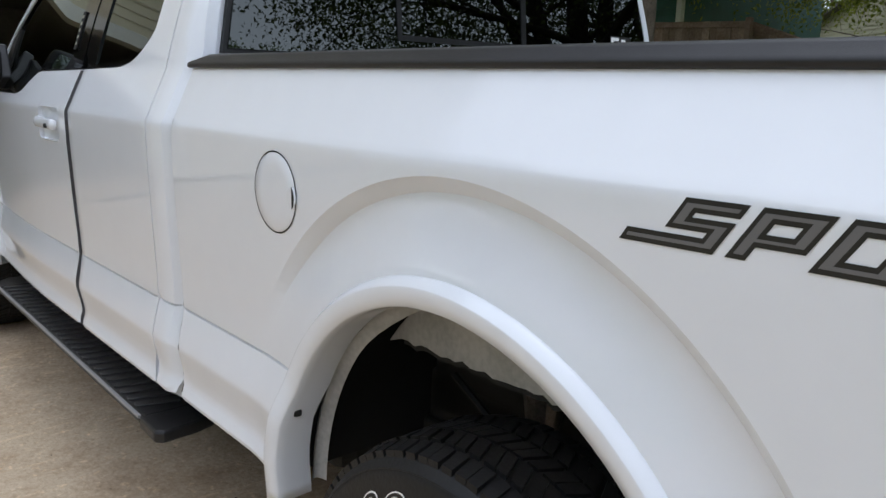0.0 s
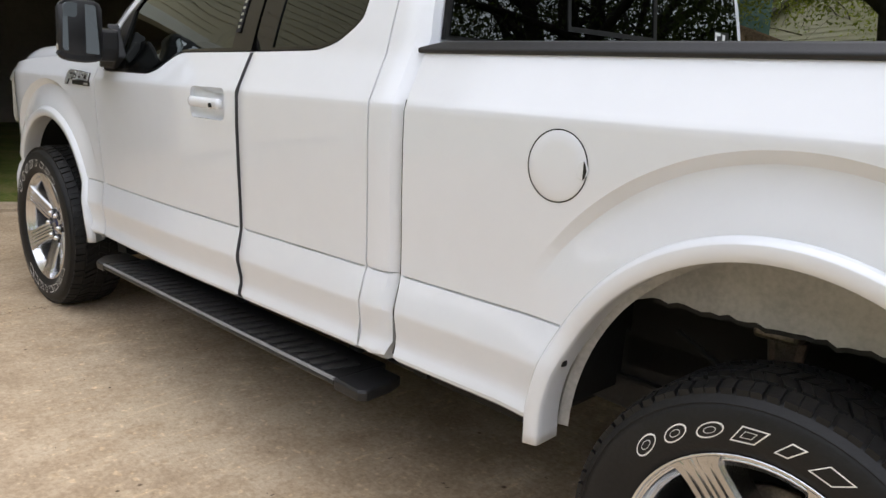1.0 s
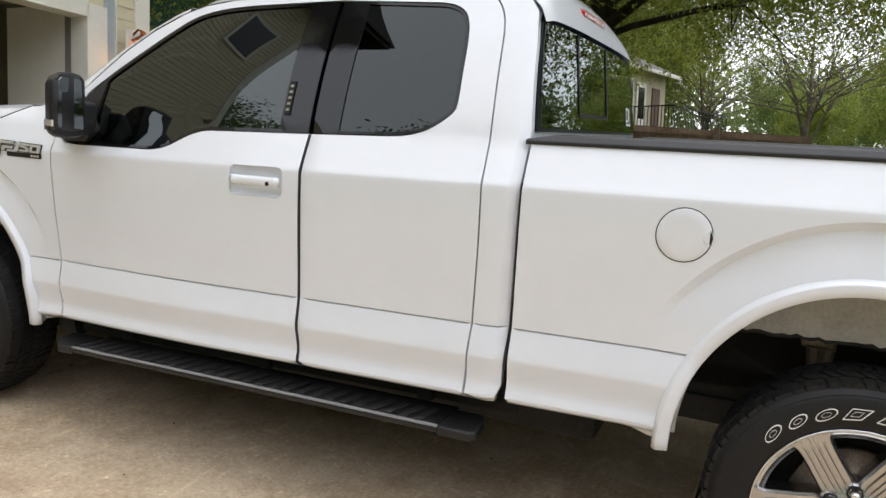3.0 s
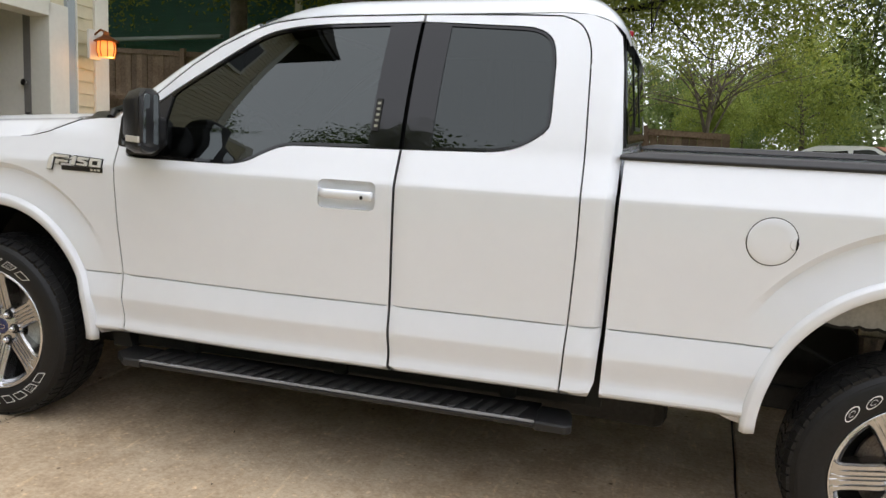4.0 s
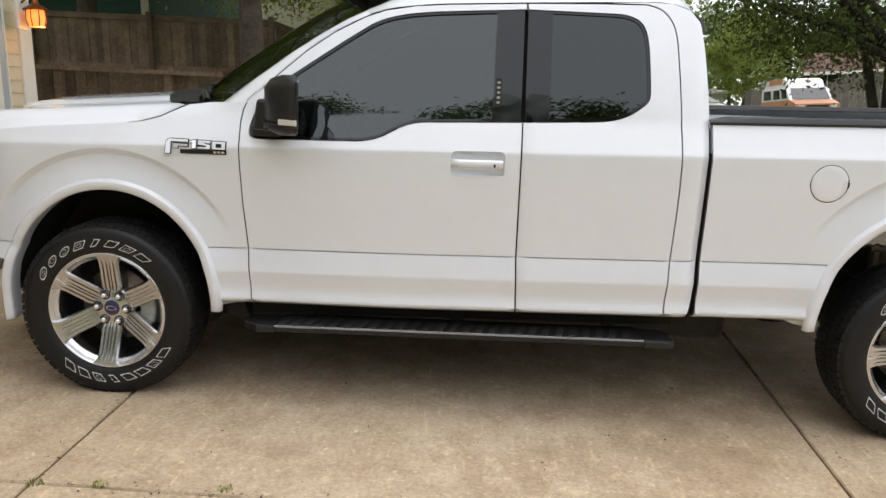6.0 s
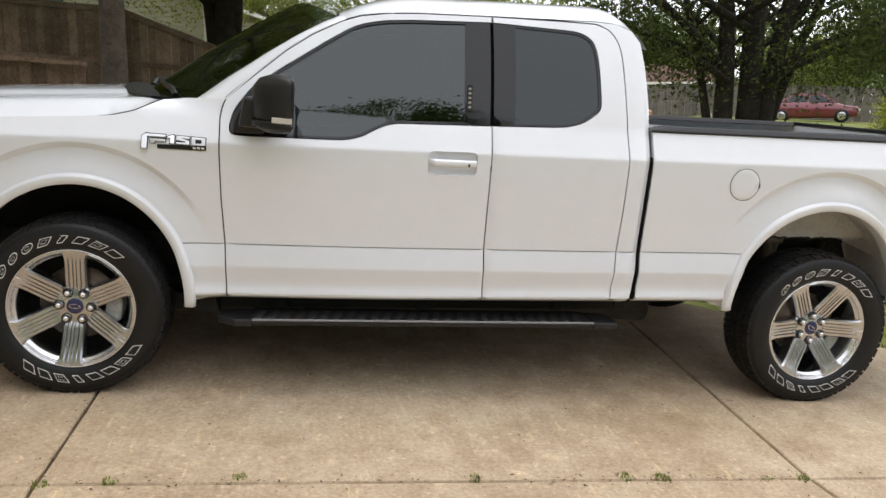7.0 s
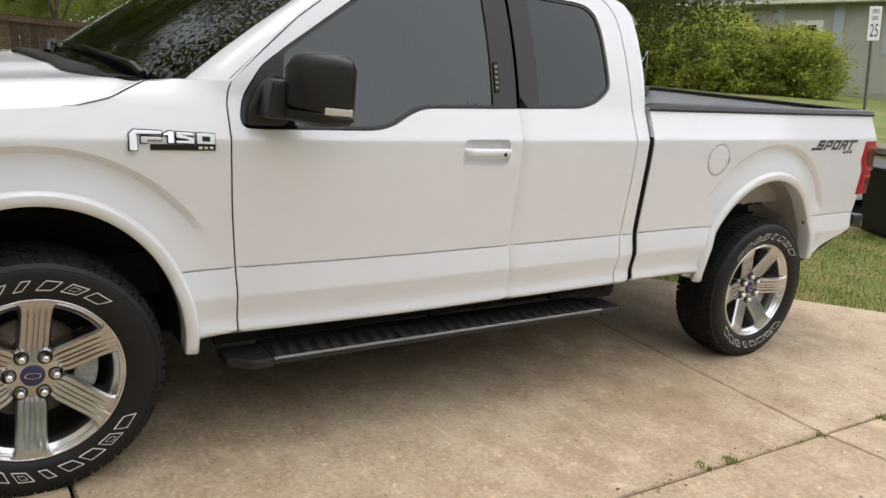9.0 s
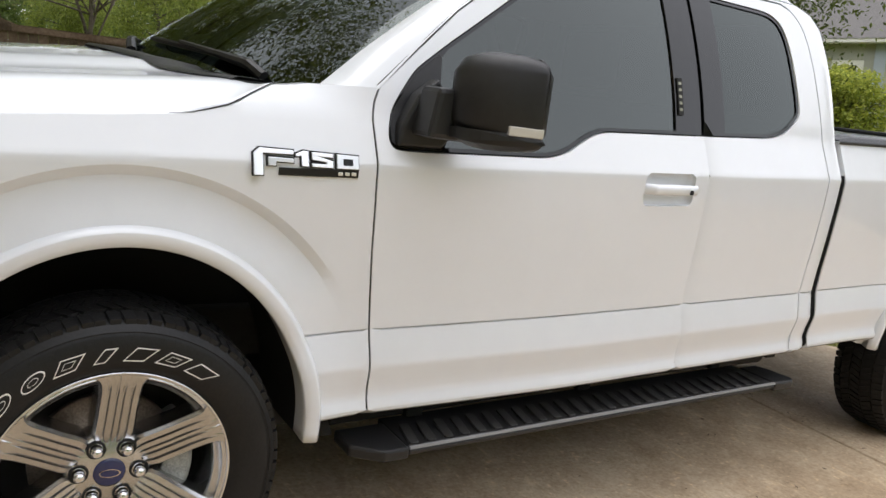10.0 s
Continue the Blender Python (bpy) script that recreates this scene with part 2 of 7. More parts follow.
LEAF = leaf_mat("spring_leaf", (0.12, 0.15, 0.02), (0.33, 0.35, 0.06))
LEAF_MID = leaf_mat("garden_leaf", (0.085, 0.135, 0.03), (0.22, 0.28, 0.07))
LEAF_GARDEN = leaf_mat("fresh_garden_leaf", (0.12, 0.165, 0.025), (0.30, 0.34, 0.06))
LEAF_SPARSE = leaf_mat("young_leaf", (0.15, 0.18, 0.035), (0.34, 0.36, 0.09))
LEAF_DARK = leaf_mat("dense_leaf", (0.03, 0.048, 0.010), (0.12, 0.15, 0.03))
LEAF_BRIGHT = leaf_mat("bright_leaf", (0.15, 0.20, 0.025), (0.46, 0.48, 0.07))
# distance haze is mixed into this paler leaf colour
LEAF_PALE = leaf_mat("haze_tinted_leaf", (0.12, 0.16, 0.065), (0.25, 0.29, 0.12))
WEED = leaf_mat("weed_blade", (0.13, 0.19, 0.03), (0.30, 0.36, 0.08))
GRASSBLADE = leaf_mat("grass_blade", (0.10, 0.13, 0.02), (0.25, 0.235, 0.075))


# ---- building helpers ----
def link(name, me, material, parent=None, label="", m=None):
    ob = new(name, me)
    if material:
        if not me.materials:
            me.materials.append(material)
    if parent:
        ob.parent = parent
    if m is not None:
        ob.matrix_basis = m
    if label:
        tagged(ob, label)
    return ob


def part(name, bm, material, parent, label="", smooth=False, m=None):
    me = bpy.data.meshes.new(name)
    bmesh.ops.recalc_face_normals(bm, faces=bm.faces[:])
    bm.to_mesh(me)
    bm.free()
    if smooth:
        me.shade_smooth()
    return link(name, me, material, parent, label, m)


def raw(name, verts, faces, material, parent=None, label="", smooth=False, m=None):
    me = bpy.data.meshes.new(name)
    me.from_pydata([tuple(v) for v in verts], [], faces)
    me.update()
    if smooth:
        me.shade_smooth()
    return link(name, me, material, parent, label, m)


def box(x0, x1, y0, y1, z0, z1, bevel=0.0, segs=2, bm=None):
    bm = bm or bmesh.new()
    made = bmesh.ops.create_cube(bm, size=1.0)["verts"]
    for v in made:
        v.co = Vector((x0 + (v.co.x + 0.5) * (x1 - x0), y0 + (v.co.y + 0.5) * (y1 - y0), z0 + (v.co.z + 0.5) * (z1 - z0)))
    if bevel:
        es = {e for v in made for e in v.link_edges}
        bmesh.ops.bevel(bm, geom=list(es), offset=bevel, segments=segs, affect="EDGES", profile=0.5)
    return bm


def prism(outline, y0, y1, bevel=0.0, axis="y"):
    """An outline in two axes pulled along the third."""
    bm = bmesh.new()
    put = {"y": lambda a, b, c: (a, c, b), "x": lambda a, b, c: (c, a, b), "z": lambda a, b, c: (a, b, c)}[axis]
    v0 = [bm.verts.new(put(a, b, y0)) for a, b in outline]
    v1 = [bm.verts.new(put(a, b, y1)) for a, b in outline]
    bm.faces.new(v0)
    bm.faces.new(v1[::-1])
    k = len(outline)
    for i in range(k):
        bm.faces.new((v0[i], v0[(i + 1) % k], v1[(i + 1) % k], v1[i]))
    bmesh.ops.recalc_face_normals(bm, faces=bm.faces[:])
    if bevel:
        bmesh.ops.bevel(bm, geom=bm.edges[:], offset=bevel, segments=2, affect="EDGES", profile=0.5)
    return bm


def tube(points, radii, sides=8, bm=None):
    """A tapered tube along points."""
    bm = bm or bmesh.new()
    rings = []
    for i, p in enumerate(points):
        p = Vector(p)
        d = (Vector(points[min(i + 1, len(points) - 1)]) - Vector(points[max(i - 1, 0)])).normalized()
        a = d.orthogonal().normalized() if i == 0 else (a - d * a.dot(d)).normalized()
        b = d.cross(a)
        r = radii[i] if hasattr(radii, "__len__") else radii
        rings.append([bm.verts.new(p + r * (math.cos(t) * a + math.sin(t) * b)) for t in (math.tau * k / sides for k in range(sides))])
    for r0, r1 in zip(rings, rings[1:]):
        for k in range(sides):
            bm.faces.new((r0[k], r0[(k + 1) % sides], r1[(k + 1) % sides], r1[k]))
    bm.faces.new(rings[0][::-1])
    bm.faces.new(rings[-1])
    return bm


def lathe(profile, steps=64, bm=None, closed=False):
    """A profile of (radius, y) spun round the y axis."""
    bm = bm or bmesh.new()
    rings = [[bm.verts.new((r * math.cos(t), y, r * math.sin(t))) for t in (math.tau * k / steps for k in range(steps))] for r, y in profile]
    pairs = list(zip(rings, rings[1:])) + ([(rings[-1], rings[0])] if closed else [])
    for r0, r1 in pairs:
        for k in range(steps):
            bm.faces.new((r0[k], r0[(k + 1) % steps], r1[(k + 1) % steps], r1[k]))
    return bm


def smooth_step(a, b, t):
    t = min(1.0, max(0.0, (t - a) / (b - a)))
    return t * t * (3 - 2 * t)


def table(points, t):
    """Reads a curve given as (place, value) pairs."""
    if t <= points[0][0]:
        return points[0][1]
    for (a, u), (b, w) in zip(points, points[1:]):
        if t <= b:
            return u + (w - u) * (t - a) / (b - a)
    return points[-1][1]


def thing(name, label, category, m=None, group="", kind=""):
    ob = new(name)
    ob.matrix_basis = m if m is not None else Matrix()
    return tagged(ob, label, category, group, kind)


# ---- the pickup truck, in its own axes: x towards the tail, y across, z up from the slab; the body rakes up to the tail ----
RAKE, MID = 0.028, 0.965
PROFILE = [(0.40, 0.012), (0.433, 0.0), (0.441, -0.026), (0.450, -0.042), (0.458, -0.0510), (0.468, -0.0535), (0.478, -0.0515), (0.490, -0.0462), (0.503, -0.0432), (0.516, -0.0430), (0.54, -0.0472), (0.585, -0.0570), (0.591, -0.0580), (0.597, -0.0583), (0.603, -0.0577), (0.66, -0.0462), (0.688, -0.0400),
           (0.6925, -0.039), (0.695, -0.026), (0.698, -0.038), (0.70, -0.040), (0.76, -0.042), (0.90, -0.051), (1.05, -0.0585), (1.148, -0.060), (1.156, -0.058), (1.168, -0.052), (1.22, -0.029), (1.283, 0.0)]
ROWS_Z = [0.40, 0.433, 0.441, 0.450, 0.458, 0.468, 0.478, 0.490, 0.503, 0.516, 0.54, 0.565, 0.585, 0.591, 0.597, 0.603, 0.63, 0.66, 0.675, 0.688, 0.6925, 0.695, 0.698, 0.70, 0.73, 0.76, 0.80, 0.84, 0.88, 0.92, 0.96, 1.0, 1.03, 1.06, 1.09, 1.12,
          1.135, 1.148, 1.156, 1.168, 1.195, 1.22, 1.25, 1.283, 1.31, 1.35, 1.40, 1.45, 1.50, 1.55, 1.60, 1.65, 1.70, 1.74, 1.79]
LEAN = 0.255
SPLIT_X = [(0.433, 1.861), (0.70, 1.848), (1.0, 1.845), (1.281, 1.843)]
REAR_X, REAR_Z, FRONT_X, FRONT_Z = 3.645, 0.42, 0.0, 0.42


def side_y(x, z):
    """How far in the outer skin of the body's side lies."""
    if z <= 1.283:
        y = table(PROFILE, z)
    else:
        t = z - 1.283
        y = LEAN * t + 0.29 * t * t + 0.05 * smooth_step(0.63, 0.36, x) * min(1.0, t / 0.06)
    y += 0.048 * smooth_step(1.5, 0.2, x) + 0.12 * smooth_step(-0.35, -1.0, x)
    y += 0.026 * smooth_step(3.7, 4.5, x) + (0.012 if x > 2.641 else 0.0)
    for cx, cz, b in ((REAR_X, REAR_Z, 0.71), (FRONT_X, FRONT_Z, 0.715)):
        e = math.hypot((x - cx) / 0.66, (z - cz) / b)
        if e < 1.03 and z < 1.2:
            high = smooth_step(0.70, 0.80, z) if x > cx and cx > 1 else smooth_step(0.74, 0.98, z)
            y += 0.0235 * min(1.0, max(0.0, (1.0 - e) / 0.036)) * high
            y -= 0.036 * smooth_step(0.962, 0.74, e) * (0.35 + 0.65 * high)
    if 2.50 < x < 2.64:
        u = max(0.0, x - 2.572) / 0.068
        y += 0.050 * (1 - math.sqrt(max(0.0, 1 - min(1.0, u) ** 2)))
    d = x - table(SPLIT_X, z)
    if 0.0005 < d < 0.04 and z < 1.30:
        y += 0.009 * smooth_step(0.034, 0.004, d)
    return y


def P(x, y, z):
    return Vector((x, y, z + RAKE * x))


def densify(pts, step):
    out = []
    for (a, b), (c, d) in zip(pts, pts[1:] + pts[:1]):
        n = max(1, math.ceil(math.hypot(c - a, d - b) / step))
        out += [(a + (c - a) * k / n, b + (d - b) * k / n) for k in range(n)]
    return out


def inset(pts, d):
    """The outline drawn in by d."""
    area = sum(a * d2 - c * b for (a, b), (c, d2) in zip(pts, pts[1:] + pts[:1]))
    s = 1 if area > 0 else -1
    out, n = [], len(pts)
    for i in range(n):
        (a, b), (x, z), (c, e) = pts[i - 1], pts[i], pts[(i + 1) % n]
        n1, n2 = Vector((-(z - b), x - a)).normalized(), Vector((-(e - z), c - x)).normalized()
        m = n1 + n2
        m = m / max(0.5, m.dot(n1)) if m.length > 1e-6 else n1
        out.append((x + s * d * m.x, z + s * d * m.y))
    return out


def inside(pts, x, z):
    hit = False
    for (a, b), (c, d) in zip(pts, pts[1:] + pts[:1]):
        if (b > z) != (d > z) and x < (c - a) * (z - b) / (d - b) + a:
            hit = not hit
    return hit


def edge_gap(pts, x, z):
    best = 9.0
    for (a, b), (c, d) in zip(pts, pts[1:] + pts[:1]):
        u, w = c - a, d - b
        t = max(0.0, min(1.0, ((x - a) * u + (z - b) * w) / max(1e-9, u * u + w * w)))
        best = min(best, math.hypot(x - a - t * u, z - b - t * w))
    return best


def skin(outline, step=0.03, depth=0.03, sink=0.0, surf=None, hole=None, mirror=False):
    """A pressed panel: the outline filled with a fine net that follows the body's side, with its edges turned in."""
    surf = surf or side_y
    rim = densify(outline, step)
    holes = densify(hole, step) if hole else []
    xs, zs = [p[0] for p in rim], [p[1] for p in rim]
    pts = list(rim) + list(holes)
    rows = [z for z in ROWS_Z if min(zs) < z < max(zs)]
    for z in rows:
        x = min(xs) + step / 2
        while x < max(xs):
            near = any(abs(math.hypot((x - cx) / 0.66, (z - 0.42) / hb) - 0.982) < 0.034 for cx, hb in ((REAR_X, 0.71), (FRONT_X, 0.715))) and z > 0.745
            if not near and inside(rim, x, z) and edge_gap(rim, x, z) > 0.35 * step and not (holes and (inside(holes, x, z) or edge_gap(holes, x, z) < 0.35 * step)):
                pts.append((x, z))
            x += step
    n, h = len(rim), len(holes)
    lines = []
    for cx, cz, b in ((REAR_X, REAR_Z, 0.71), (FRONT_X, FRONT_Z, 0.715)):
        for e in (1.008, 1.0, 0.964, 0.955):
            prev = None
            for k in range(121):
                x, z = cx + 0.66 * e * math.cos(math.pi * k / 120), cz + b * e * math.sin(math.pi * k / 120)
                if 0.745 < z and min(xs) < x < max(xs) and inside(rim, x, z) and edge_gap(rim, x, z) > 0.006:
                    pts.append((x, z))
                    if prev is not None:
                        lines.append((prev, len(pts) - 1))
                    prev = len(pts) - 1
                else:
                    prev = None
    edges = lines + [(i, (i + 1) % n) for i in range(n)] + [(n + i, n + (i + 1) % h) for i in range(h)]
    from mathutils.geometry import delaunay_2d_cdt
    co, _, tris, *_ = delaunay_2d_cdt([Vector(p) for p in pts], edges, [], 0, 1e-6)
    keep = []
    for t in tris:
        cx, cz = sum(co[i].x for i in t) / 3, sum(co[i].y for i in t) / 3
        thin = abs((co[t[1]] - co[t[0]]).cross(co[t[2]] - co[t[0]])) < 3e-6
        if (thin or inside(rim, cx, cz)) and not (holes and inside(holes, cx, cz)):
            keep.append(t)
    bm = bmesh.new()
    flip = (lambda y: 2 * MID - y) if mirror else (lambda y: y)
    vs = [bm.verts.new(P(c.x, flip(surf(c.x, c.y) + sink), c.y)) for c in co]
    for t in keep:
        bm.faces.new([vs[i] for i in t])
    border = [e for e in bm.edges if len(e.link_faces) == 1]
    back = {}
    way = -1 if mirror else 1
    for e in border:
        for v in e.verts:
            if v not in back:
                back[v] = bm.verts.new(v.co + Vector((0, way * depth, 0)))
    for e in border:
        a, b = e.verts
        f = bm.faces.new((a, b, back[b], back[a]))
    bmesh.ops.delete(bm, geom=[v for v in bm.verts if not v.link_faces], context="VERTS")
    bmesh.ops.recalc_face_normals(bm, faces=bm.faces[:])
    for e in bm.edges:
        if len(e.link_faces) == 2 and e.calc_face_angle(0) > 0.42:
            e.smooth = False
    return bm


def arc(cx, cz, a, b, t0, t1, n):
    return [(cx + a * math.cos(radians(t0 + (t1 - t0) * k / n)), cz + b * math.sin(radians(t0 + (t1 - t0) * k / n))) for k in range(n + 1)]


ARCH_F, ARCH_R = (0.485, 0.54), (0.485, 0.518)
DOOR_LINE = [(0.664, 0.433), (0.648, 0.70), (0.627, 0.905), (0.615, 1.10), (0.610, 1.264), (0.617, 1.31), (0.632, 1.348)]
SPLIT = [(x, z) for z, x in SPLIT_X]
REAR_LINE = [(2.508, 0.433), (2.516, 0.69), (2.521, 0.90), (2.5215, 1.02), (2.519, 1.15), (2.512, 1.331), (2.490, 1.648), (2.470, 1.715), (2.43, 1.765), (2.366, 1.786)]
BLACK_F = [(1.836, 1.281), (1.39, 1.274), (1.335, 1.259), (1.285, 1.235), (1.235, 1.207), (1.161, 1.190), (0.726, 1.190), (0.668, 1.193), (0.654, 1.21), (0.654, 1.24), (0.670, 1.301),
           (0.739, 1.400), (0.847, 1.478), (1.075, 1.631), (1.171, 1.692), (1.24, 1.718), (1.33, 1.735), (1.45, 1.745), (1.833, 1.758)]


def rounded(line, cut, times=2):
    """An open line with its corners cut."""
    for _ in range(times):
        out = [line[0]]
        for (a, b), (x, z), (c, d) in zip(line, line[1:], line[2:]):
            for u, w in ((a, b), (c, d)):
                k = min(0.25, cut / max(1e-6, math.hypot(u - x, w - z)))
                out.append((x + (u - x) * k, z + (w - z) * k))
        line = out + [line[-1]]
    return line


REAR_LINE = rounded(REAR_LINE, 0.03, 3)
BLACK_F = rounded(BLACK_F, 0.018)
BLACK_R = [(1.850, 1.281), (2.20, 1.289), (2.28, 1.308), (2.33, 1.338), (2.372, 1.372), (2.380, 1.40), (2.369, 1.607), (2.355, 1.68), (2.325, 1.72), (2.267, 1.742), (1.846, 1.758)]
BLACK_R = rounded(BLACK_R, 0.022)
GLASS_F = [(min(x, 1.712), z) for x, z in inset([(1.75, 1.281)] + BLACK_F[1:-1] + [(1.75, 1.756)], 0.011) if x < 1.77]
GLASS_F = [p for p in GLASS_F if p[0] < 1.711]
foot = [p for p in GLASS_F if p[0] > 0.80 and p[1] < 1.30]
brow = [p for p in GLASS_F if p[0] > 0.835 and p[1] >= 1.30]
GLASS_F = foot + [(0.785, 1.202), (0.782, 1.210), (0.812, 1.418), (0.818, 1.434)] + brow
GLASS_F = [(1.712, 1.292)] + GLASS_F + [(1.712, 1.744)]
GLASS_R = [(1.955, 1.294)] + [p for p in inset([(1.85, 1.281)] + BLACK_R[1:-1] + [(1.85, 1.758)], 0.011) if p[0] > 1.96] + [(1.955, 1.744)]
SAIL = [(0.790, 1.196), (0.726, 1.196), (0.676, 1.198), (0.660, 1.212), (0.660, 1.24), (0.675, 1.298), (0.742, 1.394), (0.815, 1.446), (0.824, 1.440), (0.800, 1.25)]
FENDER = DOOR_LINE + [(0.45, 1.343), (0.36, 1.332), (0.30, 1.305), (0.24, 1.276), (0.15, 1.254), (0.0, 1.243), (-0.3, 1.228), (-0.6, 1.20), (-0.62, 0.80), (-0.55, 0.62)] \
    + arc(FRONT_X, FRONT_Z, *ARCH_F, 160, 2, 40) + [(0.505, 0.412), (0.56, 0.425)]
DOOR_F = DOOR_LINE + [(0.75, 1.455), (0.884, 1.572), (1.0, 1.653), (1.132, 1.722), (1.22, 1.752), (1.35, 1.772), (1.5, 1.780), (1.841, 1.788), (1.841, 1.760)] + BLACK_F[::-1] + SPLIT[::-1]
DOOR_R = [(x + 0.001, z) for x, z in SPLIT] + BLACK_R[1:] + [(1.843, 1.788), (2.2, 1.789)] + REAR_LINE[::-1]
QUARTER = REAR_LINE + [(2.20, 1.793), (2.36, 1.80), (2.47, 1.795), (2.55, 1.765), (2.592, 1.71), (2.61, 1.60), (2.6385, 1.33), (2.6385, 1.0), (2.637, 0.70), (2.630, 0.50), (2.61, 0.440)]
BEDSIDE = [(2.646, 0.433), (2.646, 1.290), (4.640, 1.290), (4.648, 1.140), (4.534, 1.136), (4.530, 1.085), (4.570, 1.02), (4.570, 0.865), (4.605, 0.86), (4.56, 0.60), (4.50, 0.565), (4.16, 0.452), (4.10, 0.43)] \
    + arc(REAR_X, REAR_Z, *ARCH_R, 4, 176, 44) + [(3.150, 0.402), (3.10, 0.412), (3.05, 0.428)]


HANDLE_CUP = rounded([(1.66, 1.050), (1.560, 1.050), (1.546, 1.064), (1.546, 1.144), (1.560, 1.158), (1.762, 1.158), (1.776, 1.144), (1.776, 1.064), (1.762, 1.050), (1.661, 1.050)], 0.006, 2)


def flare(cx, cz, a, b, t0, t1, tip0, tip1, mirror):
    """The moulded lip round a wheel arch."""
    bm = bmesh.new()
    rings, n = [], 60
    section = [(0.003, 0.07), (0.0, 0.01), (0.0, -0.008), (0.0025, -0.0125), (0.017, -0.0165), (0.034, -0.0195), (0.0365, -0.0185), (0.0475, -0.004), (0.049, 0.0), (0.05, 0.012)]
    for k in range(n + 1):
        t = radians(t0 + (t1 - t0) * k / n)
        ring = []
        for grow, out in section:
            x, z = cx + (a + grow) * math.cos(t), cz + (b + grow) * math.sin(t)
            low = smooth_step(0.52, 0.40, z)
            y = side_y(cx + (a + 0.05) * math.cos(t), max(0.605, cz + (b + 0.05) * math.sin(t))) + out + 0.010 * low
            ring.append(bm.verts.new(P(x, 2 * MID - y if mirror else y, z)))
        rings.append(ring)
    for r0, r1 in zip(rings, rings[1:]):
        for i in range(len(section) - 1):
            bm.faces.new((r0[i], r0[i + 1], r1[i + 1], r1[i]))
    bm.faces.new(rings[0])
    bm.faces.new(rings[-1][::-1])
    for e in bm.edges:
        if len(e.link_faces) == 2 and e.calc_face_angle(0) > 0.42:
            e.smooth = False
    return bm


def build_truck():
    truck = thing("pickup_truck", "white extended-cab pickup truck with black trim parked on the concrete drive", "pickup truck", TILT.copy())
    for mirror in (False, True):
        for name, line, label in (("front_fender", FENDER, ""), ("front_door", DOOR_F, ""), ("rear_door", DOOR_R, ""), ("cab_corner", QUARTER, ""), ("bed_side", BEDSIDE, "")):
            side = part(name, skin(inset(line, 0.003), mirror=mirror, hole=HANDLE_CUP if name == "front_door" else None), WHITE, truck)
            side.data.shade_smooth()
            if name == "front_door":
                part("sail_panel", skin(SAIL, 0.05, 0.01, 0.0015, mirror=mirror), PLASTIC, side, "matt black corner panel under the mirror")
                part("window_trim", skin(inset(BLACK_F, 0.0015), 0.05, 0.03, 0.004, hole=GLASS_F, mirror=mirror), GLOSS, side, "satin black window surround")
                pane = part("window_glass", skin(inset(GLASS_F, -0.002), 0.05, 0.004, 0.011, mirror=mirror), TINT, side, "dark tinted side window")
                pane.data.shade_smooth()
                pane.visible_shadow = False
            if name == "rear_door":
                part("window_trim", skin(inset(BLACK_R, 0.0015), 0.05, 0.03, 0.004, hole=GLASS_R, mirror=mirror), GLOSS, side, "satin black window surround")
                pane = part("window_glass", skin(inset(GLASS_R, -0.002), 0.05, 0.004, 0.009, mirror=mirror), TINT_REAR, side, "dark tinted rear side window")
                pane.data.shade_smooth()
                pane.visible_shadow = False
        part("wheel_arch_flare", flare(FRONT_X, FRONT_Z, 0.476, 0.531, -2, 190, 0, 0, mirror), WHITE, truck, smooth=True)
        part("wheel_arch_flare", flare(REAR_X, REAR_Z, 0.476, 0.509, 2, 182, 0, 0, mirror), WHITE, truck, smooth=True)
    return truck


TRUCK = build_truck()


def grid_part(name, rows, material, parent, label="", smooth=True, close=False):
    """A skin over rows of points."""
    bm = bmesh.new()
    vs = [[bm.verts.new(p) for p in r] for r in rows]
    for r0, r1 in zip(vs, vs[1:]):
        for i in range(len(r0) - 1):
            bm.faces.new((r0[i], r0[i + 1], r1[i + 1], r1[i]))
    return part(name, bm, material, parent, label, smooth)


# black strip in each front door's front shut line, standing in for its shade
for mirror in (False, True):
    for line in (DOOR_LINE + [(0.75, 1.455), (0.884, 1.572), (1.0, 1.653), (1.10, 1.705)],):
        rows = []
        for (xa, za), (xb, zb) in zip(line, line[1:]):
            for k in range(8):
                x, z = xa + (xb - xa) * k / 8, za + (zb - za) * k / 8
                n = Vector((zb - za, xa - xb)).normalized() * 0.007
                row = []
                for w in (-1, 1):
                    y = side_y(x, z) + 0.0045
                    row.append(P(x + n.x * w, 2 * MID - y if mirror else y, z + n.y * w))
                rows.append(row)
        grid_part("door_seal", rows, GAP, TRUCK, "black strip standing in for shade in the door gap")


# roof, pillars, bonnet, glass front and back
def roof_point(x, s):
    """s runs from one gutter (0) to the other (1)."""
    front, back = smooth_step(1.05, 1.55, x), smooth_step(2.66, 2.42, x)
    edge = table([(1.12, 1.725), (1.22, 1.756), (1.35, 1.776), (1.5, 1.784), (1.84, 1.792), (2.36, 1.80), (2.42, 1.799), (2.47, 1.793), (2.51, 1.782), (2.55, 1.763), (2.58, 1.738), (2.60, 1.715), (2.62, 1.675)], x)
    y0 = side_y(min(x, 2.5), edge) + 0.004
    crown = (0.05 + 0.03 * front) * back ** 0.6
    u = abs(2 * s - 1)
    z = edge + crown * (1 - u ** 3.2) + 0.035 * (1 - smooth_step(0.86, 1.0, u)) * min(front + 0.4, back ** 0.5)
    return P(x, y0 + (2 * MID - 2 * y0) * s, z)


